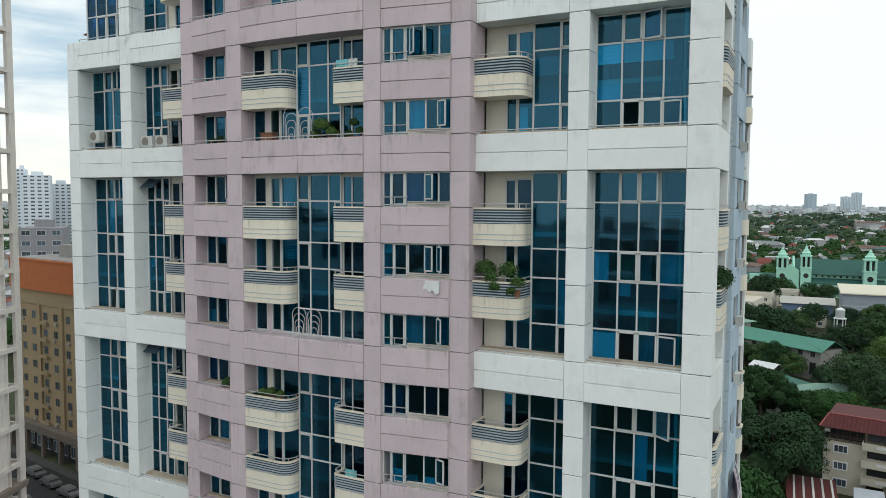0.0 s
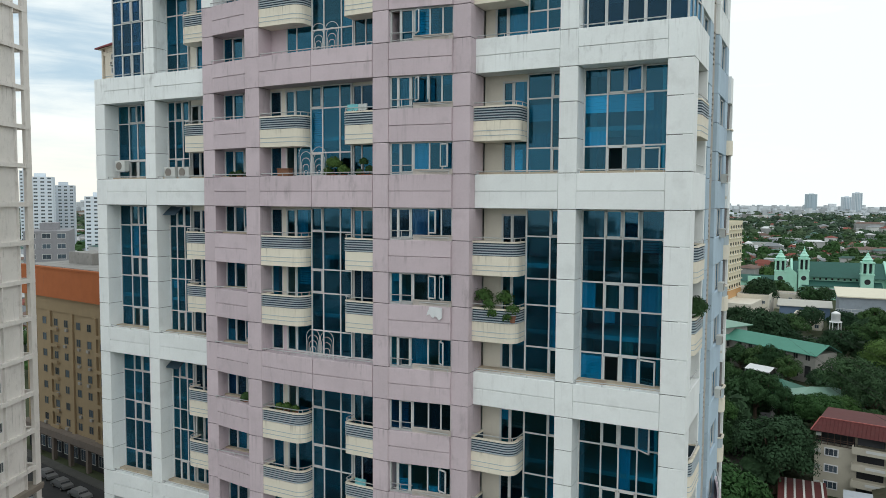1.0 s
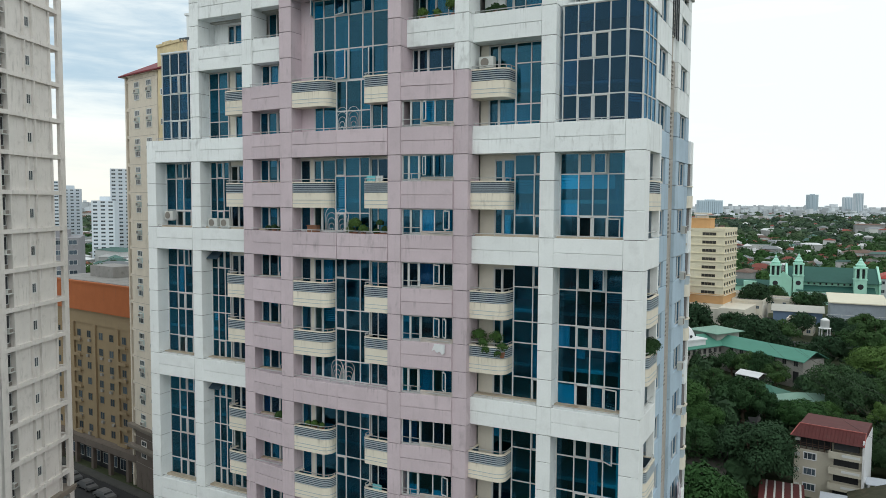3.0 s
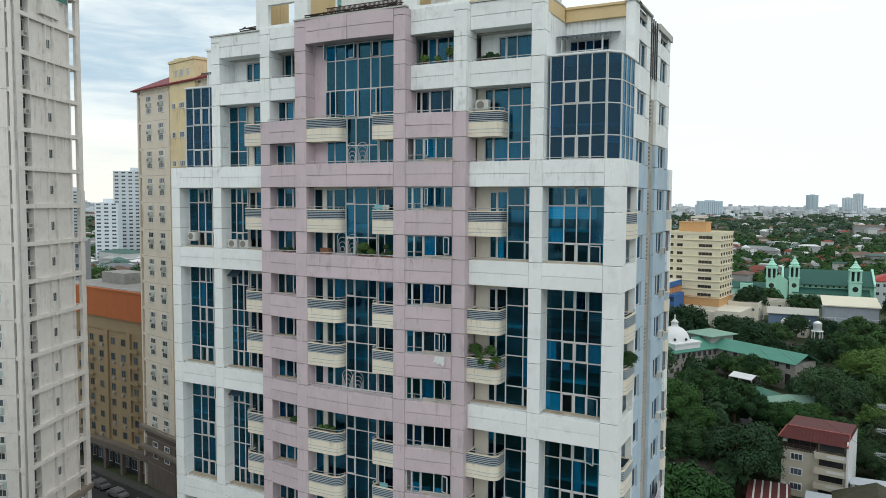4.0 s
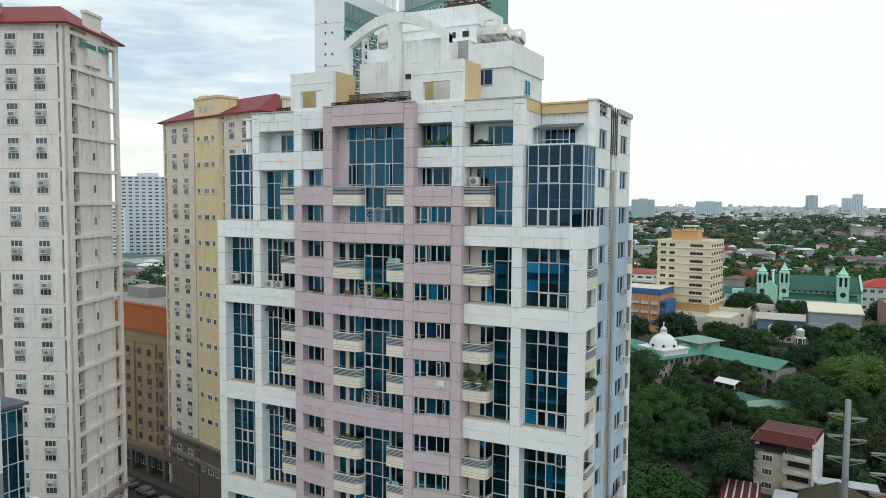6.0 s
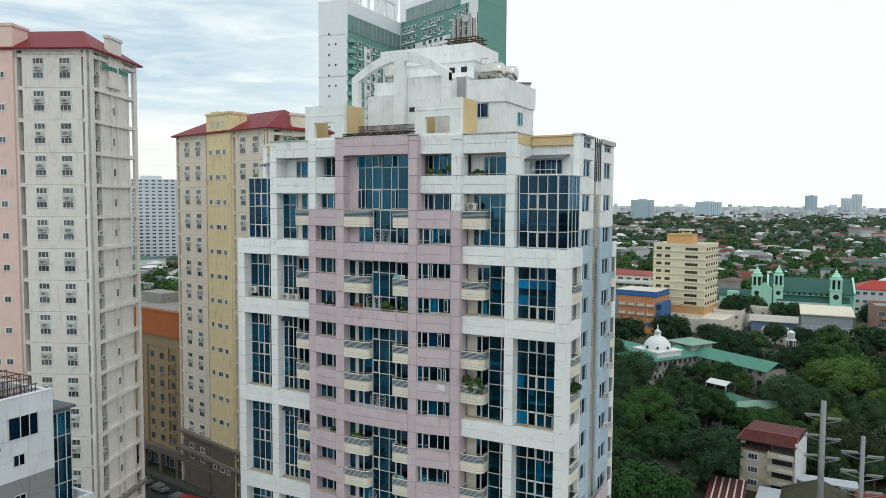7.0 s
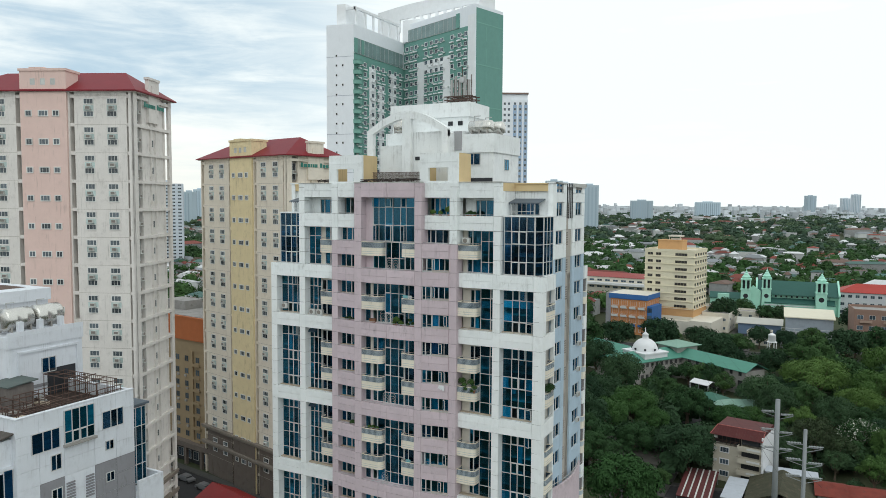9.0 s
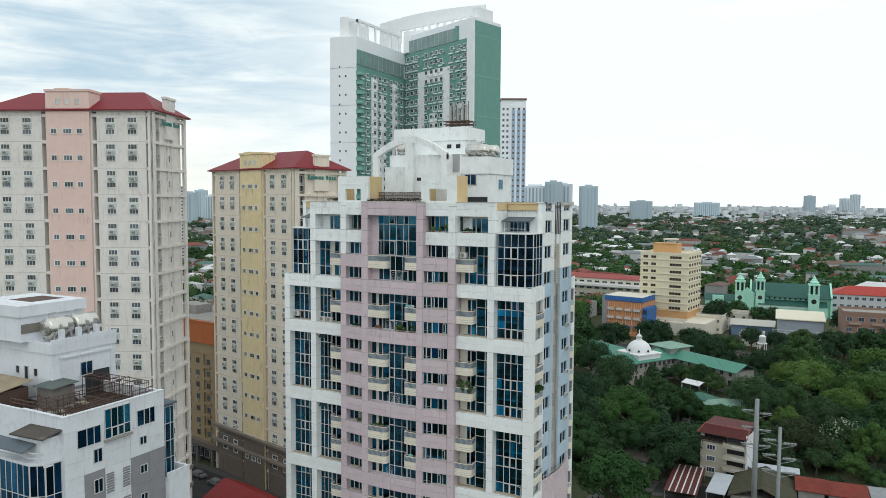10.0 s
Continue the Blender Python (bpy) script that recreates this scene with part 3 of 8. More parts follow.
for bay, (x0, x1) in BAYS.items():
    ks = list(range(-12, 7)) if bay in "CE" else list(THREE)
    paint = PINK if bay in "CDE" else WHITE
    for k in ks:
        band(bay, max(P(k) - BAND, 0), P(k), OLDWHITE if paint is WHITE and k >= 5 else paint, k < LOWEST)
        if k >= -4:
            xm = (x0 + x1) / 2
            sill_rail(x0 + 0.03, x1 - 0.03, front(bay, xm, P(k)) + (0.12 if bay != "D" else 0.25), P(k))
    if bay in "BCEF":
        band(bay, P(7) - BAND, P(7), OLDWHITE, False)
        sill_rail(x0 + 0.03, x1 - 0.03, front(bay, x0, P(7)) + 0.15, P(7))
    if bay in "BCDEF":
        band(bay, LINTEL, ROOF, PINK if bay == "D" else OLDWHITE, False)

# windows of each bay
BIG3, BIG2 = (0.165, 0.255, 0.16, 0.255, 0.165), (0.25, 0.49, 0.26)
for ka, kb in ((-12, -9), (-9, -6), (-6, -3), (-3, 0), (0, 3), (3, 5)):
    z0, z1 = P(ka), P(kb) - BAND
    rows = BIG3 if kb - ka == 3 else BIG2
    near = ka >= -6
    for bay in "AG":
        x0, x1 = BAYS[bay]
        ops = [(1, 0), (2, 0), (1, 2), (2, 2)] + ([(1, 4), (2, 4)] if kb - ka == 3 else [])
        part("window_kerb", Mesh().box(x0 + 0.01, x1 - 0.01, 0.5, PLANE[bay] - 0.055, z0 - 0.02, z0 + 0.1), KERB, tower)
        if ka >= -3:
            hh = (z1 - z0) * (0.165 if kb - ka == 3 else 0.25)
            open_sash(x0 + (x1 - x0) * (0.71 if ka == -3 else 0.5), PLANE[bay] - 0.07, z1 - hh + 0.02, (x1 - x0) * 0.21, hh - 0.06, -38 if ka == -3 else -20)
            open_sash(x0 + (x1 - x0) * 0.71, PLANE[bay] - 0.07, z0 + 0.05, (x1 - x0) * 0.2, hh * 0.9, -14)
        window(x0, x1, PLANE[bay], z0, z1, (0.28, 0.21, 0.22, 0.29), rows, opens=ops, gaps=[(1, len(rows) - 1)] if ka in (0, 3) else (), drapes=0.5, single=near, label="blue glass window wall")
    for bay in "BF":
        x0, x1 = BAYS[bay]
        xs = x0 + 1.75 if bay == "B" else x1 - 1.8
        ga, gb = (x0, xs) if bay == "B" else (xs, x1)
        part("window_kerb", Mesh().box(x0 + 0.01, x1 - 0.01, 0.5, PLANE[bay] - 0.055, z0 - 0.02, z0 + 0.1), KERB, tower)
        window(ga, gb, PLANE[bay], z0, z1, (0.64, 0.36) if bay == "F" else (0.34, 0.36, 0.30), rows, drapes=0.3, single=near, opens=[(1, 0), (1, len(rows) - 1)], label="tall blue glass window")
        wa, wb = (xs, x1) if bay == "B" else (x0, xs)
        for j in range(ka, kb):
            za, zb = P(j) - 0.95 if j > ka else P(j), P(j + 1) - BAND + 0.45 if j + 1 < kb else P(kb) - BAND
            s = 0.42
            wl = Mesh().box(wa, wb, PLANE[bay] + 0.08, PLANE[bay] + 0.2, za - 0.3, za + 0.05)
            wl.box(wa, wb, PLANE[bay] + 0.08, PLANE[bay] + 0.2, zb - 0.25, zb + 0.1)
            c0, c1 = (wa, wa + (wb - wa) * 0.62) if bay == "B" else (wa + (wb - wa) * s, wb)
            wl.box(c1 if bay == "B" else wa, wb if bay == "B" else c0, PLANE[bay] + 0.08, PLANE[bay] + 0.2, za + 0.05, zb - 0.25)
            pieces("inner_wall", wl, CREAMWALL)
            window(c0, c1, PLANE[bay] + 0.12, za + 0.05, zb - 0.25, (0.45, 0.55), (1,), opens=[(0, 0)], gaps=[(0, 0)] if rng.random() < 0.3 else (), drapes=0.35, single=near, gm=GLASSDARK if rng.random() < 0.4 else GLASSBLUE)
        for j in range(ka + 1, kb):
            if bay == "F":
                balcony(x0 - 0.02, x0 + 2.12, -0.18, PLANE[bay] + 0.05, j, 0.0, 0.5)
            else:
                balcony(x1 - 2.25, x1 - 0.02, 0.02, PLANE[bay] + 0.05, j, 0.45, 0.0)
    bay = "D"
    x0, x1 = BAYS[bay]
    window(x0 + 2.65, x1 - 1.7, PLANE[bay], z0, z1, (0.30, 0.42, 0.28), rows, drapes=0.25, single=near, opens=[(0, 0), (0, 2)], label="blue glass window strip")
    for j in range(ka, kb):
        za, zb = P(j) - 0.95 if j > ka else P(j), P(j + 1) - BAND + 0.35 if j + 1 < kb else P(kb) - BAND
        wl = Mesh()
        for a, b in ((x0, x0 + 2.65), (x1 - 1.7, x1)):
            wl.box(a, b, PLANE[bay] + 0.06, PLANE[bay] + 0.2, za - 0.4, za + 0.03)
            wl.box(a, b, PLANE[bay] + 0.06, PLANE[bay] + 0.2, zb - 0.12, zb + 0.2)
        wl.box(x0 + 0.75, x0 + 0.98, PLANE[bay] + 0.062, PLANE[bay] + 0.2, za, zb)
        pieces("inner_wall", wl, CREAMWALL if j != ka else PINK)
        window(x0, x0 + 0.75, PLANE[bay] + 0.1, za, zb - 0.1, (1,), (1,), drapes=0.4, single=near)
        window(x0 + 0.98, x0 + 2.65, PLANE[bay] + 0.1, za, zb - 0.1, (0.4, 0.6), (1,), opens=[(0, 0)], gaps=[(0, 0)] if j % 2 else (), drapes=0.4, single=near)
        window(x1 - 1.7, x1, PLANE[bay] + 0.1, za, zb - 0.1, (0.3, 0.7), (1,), gm=GLASSDARK if (j * 7) % 3 == 1 else GLASSBLUE, drapes=0.3, single=near)
    for j in range(ka + 1, kb):
        balcony(x0 + 0.0, x0 + 2.6, -1.08, PLANE[bay] + 0.05, j, 0.0, 0.55)
        balcony(x1 - 1.7, x1 + 0.0, -1.08, PLANE[bay] + 0.05, j, 0.2, 0.0)

for k in range(-12, 8):
    for bay in "CE":
        x0, x1 = BAYS[bay]
        z0, z1 = P(k), P(k + 1) - BAND if k < 7 else LINTEL
        cols = (0.24, 0.3, 0.3, 0.16) if bay == "C" else ((0.16, 0.22, 0.25, 0.2, 0.17) if k % 2 else (0.12, 0.22, 0.28, 0.2, 0.18))
        y = PLANE[bay] + (0.9 if k >= 7 else 0.2 if k == 6 else 0.0)
        # the windows of bay E stand close behind the bowed front and follow it
        flush = bay == "E" and k < 6
        if flush:
            y = bow(x0) + 0.22
        turn = math.degrees(math.atan2(bow(x1) - bow(x0), x1 - x0)) if flush else 0.0
        wide = (x1 - x0) / math.cos(math.radians(turn))
        lay = pose(x0, y, 0, 0, 0, turn)
        window(x0, x0 + wide, y, z0 - 0.02, z1 + 0.02, cols, (1,), opens=[(1, 0)], gaps=[(rng.randrange(len(cols)), 0)] if rng.random() < 0.2 else (), drapes=0.62, single=k >= -5, gm=GLASSDARK if rng.random() < 0.25 else GLASSBLUE, label="row of sliding windows", turn=turn)
        # a pale sill under the casements, beside the door with its low rail
        if flush:
            sa, sb = wide * 0.38, wide - 0.01
            part("sill", Mesh(lay).box(sa, sb, -0.14, -0.055, z0 - 0.05, z0 + 0.2).box(sa, sb, -0.18, -0.055, z0 + 0.2, z0 + 0.24), mat("stained_sill", (0.50, 0.455, 0.42), 0.8, var=0.2, streak=0.5, dirt=0.4), tower)
            part("door_rail", Mesh(lay).tube((0.02, -0.12, z0 + 0.1), (sa, -0.12, z0 + 0.1), 0.022, 5).tube((0.02, -0.12, z0 + 0.42), (sa, -0.12, z0 + 0.42), 0.022, 5).tube((sa * 0.5, -0.12, z0), (sa * 0.5, -0.12, z0 + 0.42), 0.018, 5), RAIL, tower)
        elif k < 6:
            part("sill", Mesh().box(x0 + 0.01, x1 - 0.01, y - 0.3, y - 0.055, z0 - 0.05, z0 + 0.07), KERB, tower)
        if k >= -5:
            for f, chance in ((0.4, 0.35), (0.62, 0.3), (0.8, 0.45)):
                if rng.random() < (chance if bay == "E" else chance * 0.5) and k < 6:
                    q = lay @ Vector((wide * f, -0.07, 0))
                    open_sash(q.x, q.y, z0 + 0.32, 0.5, z1 - z0 - 0.4, turn + rng.choice((-28, -50, -75)))
        # lintel over the set-back windows
        part("lintel", Mesh(lay).box(-0.02, wide + 0.02, 0.02, 0.3, z1 - 0.02, z1 + 0.4), PINK if k < 6 else OLDWHITE, tower)

# bays above the shoulder
for bay in "BF":
    x0, x1 = BAYS[bay]
    xs = x0 + 1.75 if bay == "B" else x1 - 1.8
    ga, gb = (x0, xs) if bay == "B" else (xs, x1)
    window(ga, gb, 1.0, P(5), P(7) - BAND, (0.5, 0.5), BIG2, drapes=0.35)
    wa, wb = (xs, x1) if bay == "B" else (x0, xs)
    for j in (5, 6):
        window(wa + 0.5, wb, 1.1, P(j) - (0 if j == 5 else 0.95), P(j + 1) - BAND + (0.45 if j == 5 else 0), (0.4, 0.6), (1,), opens=[(0, 0)], drapes=0.4)
        part("inner_wall", Mesh().box(wa, wa + 0.5, 1.08, 1.2, P(j) - 1, P(j + 1) - BAND + 0.5).box(wa + 0.5, wb, 1.16, 1.25, P(j) - 1.6, P(j) - 0.9), CREAMWALL, tower)
    if bay == "F":
        balcony(x0 - 0.02, x0 + 2.12, -0.18, 1.05, 6, 0.0, 0.5)
    else:
        balcony(x1 - 2.25, x1 - 0.02, 0.02, 1.05, 6, 0.45, 0.0)
    window(x0 + 1.2, x1 - 0.5, 1.6, P(7) - 0.9, LINTEL - 0.2, (0.25, 0.3, 0.45), (1,), opens=[(0, 0)], drapes=0.5)
    part("inner_wall", Mesh().box(x0, x0 + 1.2, 1.58, 1.7, P(7) - 1, LINTEL).box(x1 - 0.5, x1, 1.58, 1.7, P(7) - 1, LINTEL).box(x0 + 1.2, x1 - 0.5, 1.6, 1.7, LINTEL - 0.2, LINTEL + 0.1), OLDWHITE, tower)
bay = "D"
x0, x1 = BAYS[bay]
window(x0 + 1.0, x1, -0.15, P(6), LINTEL, (0.13, 0.14, 0.17, 0.17, 0.12, 0.18, 0.09), (0.22, 0.40, 0.38), opens=[(2, 0), (4, 0), (2, 2)], drapes=0.1, label="blue glass curtain wall under the roof")
wd, ht = x1 - x0 - 1.0, LINTEL - P(6)
for f0, f1, zf0, zf1, an in ((0.0, 0.12, 0.79, 0.99, -65), (0.27, 0.43, 0.79, 0.99, -18), (0.61, 0.72, 0.79, 0.99, -48), (0.0, 0.12, 0.02, 0.37, -30), (0.27, 0.43, 0.02, 0.37, -14), (0.61, 0.72, 0.02, 0.37, -22)):
    open_sash(x0 + 1.0 + wd * f0, -0.22, P(6) + ht * zf0, wd * (f1 - f0), ht * (zf1 - zf0), an)
part("inner_wall", Mesh().box(x0, x0 + 1.0, -0.12, 0.1, P(5), LINTEL), PINK, tower)
window(x0 + 2.65, x1 - 1.7, -0.15, P(5), P(6), (0.30, 0.42, 0.28), (0.6, 0.4), drapes=0.25)
window(x0 + 1.0, x0 + 2.65, -0.1, P(5), P(6), (0.4, 0.6), (1,), drapes=0.4)
window(x1 - 1.7, x1, -0.1, P(5), P(6), (0.4, 0.6), (1,), drapes=0.4)
balcony(x0 + 0.0, x0 + 2.6, -1.08, -0.1, 6, 0.0, 0.55)
balcony(x1 - 1.7, x1 + 0.0, -1.08, -0.1, 6, 0.2, 0.0)

for pm, ms in low_panels.values():
    part("lower_panels", ms, pm, tower, kind="stuff")

# rooms behind the glass: slabs and a core
rooms = Mesh()
for k in range(-12, 9):
    z = min(P(k) - 1.0, ROOF - 1.2)
    xa, xb = (-16.6, 16.6) if k <= 5 else (-12.4, 12.1)
    rooms.box(xa, -8.0, 1.15, 5.0, z - 0.2, z)
    rooms.box(-8.0, 8.05, 0.45, 5.0, z - 0.2, z)
    rooms.box(8.05, xb, 1.15, 5.0, z - 0.2, z)
for x in (-16.75, -12.7, -7.6, -4.0, 3.7, 7.6, 12.4, 16.75):
    top = P(5) - 0.5 if abs(x) > 15 else LINTEL
    rooms.box(x - 0.08, x + 0.08, 1.2, 5.0, 0, top)
rooms.box(-16.9, 16.9, 5.0, 14.5, 0, P(5) - 0.4)
rooms.box(-12.5, 12.2, 5.0, 14.5, P(5) - 0.4, ROOF - 0.9)
part("room_shell", rooms, INTERIOR, tower, "dim rooms behind the glass")

# ---- the side with pale blue panels ----
SX = 17.5
SIDE = pose(SX, 0, 0, 0, 0, 90)   # local x runs back along the side, local -y looks outwards


def side_panel(name, y0, y1, z0, z1, paint, out=0.0, d=0.42):
    ms = Mesh().panel(y0 + G, y1 - G, z0 + G, z1 - G, -out, d)
    ob = part(name, ms, paint, tower)
    ob.matrix_local = SIDE


for q in ((12.3, SX - 1.1, 4.22, 15.0, 0, ROOF - 0.3), (12.3, SX - 0.38, 15.2, 16.2, 0, P(5)), (-SX, -12.4, 4, 16.2, 0, P(5)), (-12.4, 12.3, 14.5, 16.0, 0, ROOF - 0.3), (-SX + 0.5, -12.4, 4.22, 15, P(5), ROOF - 0.3)):
    part("side_wall", Mesh().box(*q), JOINT, tower)
for k in range(-12, 9):
    za, zb = max(P(k) - BAND, 0), min(P(k + 1) - BAND, ROOF)
    if zb - za < 0.4:
        continue
    zm = (za + zb) / 2
    for i, (a, b) in enumerate(((3.9, 4.8), (4.8, 7.2), (7.2, 8.3), (10.6, 11.6), (11.6, 14.0), (14.0, 15.1))):
        paint = OLDWHITE if za > P(5) + 1.4 else BLUEWALL
        for zc, zd in ((za, zm), (zm, zb)):
            hole = i in (1, 4)
            if hole and zc == zm:
                continue
            side_panel("side_panel", a, b, zc, zd, paint, -0.4)
        if i in (1, 4):
            w = window(0, b - a, 0, 0, zb - zm, (0.5, 0.5), (1,), opens=[(1, 0)], drapes=0.4, single=k >= -4, gm=GLASSDARK)
            w.matrix_local = SIDE @ Matrix.Translation((a, 0.58, zm))
            if k in (-1, 0, 1, 2, 3) and i == 4:
                ac = part("air_conditioner", Mesh().box(0, 0.75, 0.0, 0.3, 0, 0.5).box(0.06, 0.5, -0.015, 0.0, 0.06, 0.44, 1), [ACWHITE, DARKSLOT], tower)
                ac.matrix_local = SIDE @ Matrix.Translation((a + 1.4, 0.12, zm - 0.1))
    # beige duct with its louvres
    if za < P(7):
        side_panel("duct_panel", 8.3, 9.3, za, zb, BEIGE, -0.5)
        side_panel("duct_panel", 9.3, 10.6, za, zb, BEIGE if za < P(6) else OLDWHITE, -0.6)
        # The dark plate behind the slats supplies the shade of their gaps.
        lv = Mesh().box(0.04, 0.76, -0.02, 0.04, 0.02, 1.66, 1)
        for i in range(7):
            lv.box(0, 0.8, -0.07, 0.05, i * 0.26, i * 0.26 + 0.10)
        ob = part("vent_louvres", lv, [BEIGE, DARKSLOT], tower)
        ob.matrix_local = SIDE @ Matrix.Translation((8.4, 0.5, zm - 0.3))
part("grille_wall", Mesh().box(SX - 0.75, SX - 0.6, 8.3, 10.6, P(7), ROOF), OLDWHITE, tower)
part("roof_grille", Mesh().box(SX - 0.45, SX - 0.38, 8.5, 8.65, P(7) - 0.3, ROOF + 0.1).box(SX - 0.45, SX - 0.38, 9.1, 9.25, P(7) - 0.3, ROOF + 0.1).box(SX - 0.45, SX - 0.38, 9.7, 9.85, P(7) - 0.3, ROOF + 0.1).box(SX - 0.45, SX - 0.38, 10.3, 10.45, P(7) - 0.3, ROOF + 0.1), mat("dark_grille_paint", (0.05, 0.055, 0.06), 0.6, var=0.2), tower, "dark vertical roof grille")
# shoulder ends with their balconies
for ya, yb in ((0.0, 3.9), (15.1, 16.25)):
    for k in THREE:
        if ya == 0:
            side_panel("shoulder_panel", 0.02, 3.9, max(P(k) - BAND, 0), P(k), OLDWHITE if k == 5 else WHITE, 0.0)
        else:
            side_panel("shoulder_panel", ya, yb, max(P(k) - BAND, 0), P(k), WHITE, -0.24)
    for ka, kb in ((-12, -9), (-9, -6), (-6, -3), (-3, 0), (0, 3), (3, 5)):
        z0, z1 = P(ka), P(kb) - BAND
        side_panel("shoulder_panel", ya + (0.02 if ya == 0 else 0.9), ya + 1.05 if ya == 0 else yb, z0, z1, WHITE, 0.0 if ya == 0 else -0.24, 0.4)
        if ya == 0:
            side_panel("shoulder_panel", 3.6, 3.9, z0, z1, WHITE, 0.0, 0.4)
        a, b = (1.05, 3.6) if ya == 0 else (15.1, 15.95)
        ob = part("inner_wall", Mesh().box(a, b, 1.3, 1.4, z0 - 1, z1 + 0.3), CREAMWALL, tower)
        ob.matrix_local = SIDE
        for j in range(ka, kb):
            part("slab", Mesh().box(a, b, 0.05 if ya == 0 else 0.3, 1.3, P(j) - 1.0, P(j) - 0.85), CREAMWALL, tower).matrix_local = SIDE
            if ya == 0 and j >= -6:
                w = window(0, 1.1, 0, 0, 1.9, (0.5, 0.5), (1,), drapes=0.4, single=j >= -3)
                w.matrix_local = SIDE @ Matrix.Translation((a + 0.9, 1.27, P(j) - 0.85))
        for j in range(ka + 1, kb):
            if ya == 0:
                balcony(a - 0.05, b + 0.1, -0.12, 1.2, j, 0.45, 0.3, SIDE)
            elif j > -8:
                path = corner_path(a - 0.1, b + 0.1, 0.12, 0.95, 0.3, 0.3)
                bb_ = Mesh().prism(path, P(j) - 1.5, P(j) - 1.35)
                shell(bb_, path, 0.12, P(j) - 1.35, P(j) - 0.66)
                rear = part("balcony", bb_, CREAM, tower, "cream rounded balcony with blue-grey louvres")
                rear.matrix_local = SIDE
                lb = shell(Mesh(), path, 0.03, P(j) - 0.66, P(j) - 0.07, -0.06)
                part("louvres", lb, STEELBLUE, rear)
                part("cap", shell(Mesh(), path, 0.14, P(j) - 0.07, P(j), 0.015), CREAM, rear)
        if ka >= -6:
            r = Mesh().tube((a, 0.1 if ya == 0 else 0.34, z0 + 0.35), (b, 0.1 if ya == 0 else 0.34, z0 + 0.35), 0.025, 6)
            part("rail", r, RAIL, tower).matrix_local = SIDE
# bowed mauve balcony low on the side
bowed = [(4.2, 0.4)] + [(4.2 + 10.4 * i / 12, 0.35 - 0.75 * math.sin(math.pi * (i + 0.4) / 12.8)) for i in range(13)] + [(14.6, 0.4)]
lowb = Mesh()
lowb.prism(bowed, 0.3, 28.6)
shell(lowb, bowed, 0.2, 28.6, 29.5)
part("bowed_bay", lowb, PINK, tower, "bowed mauve balcony bay").matrix_local = SIDE
rl = Mesh()
for a, b in zip(bowed[1:], bowed[2:-1]):
    rl.tube((a[0], a[1] + 0.1, 29.9), (b[0], b[1] + 0.1, 29.9), 0.04, 5).tube((a[0], a[1] + 0.1, 29.4), (a[0], a[1] + 0.1, 29.9), 0.03, 5)
part("rail", rl, RAIL, tower).matrix_local = SIDE

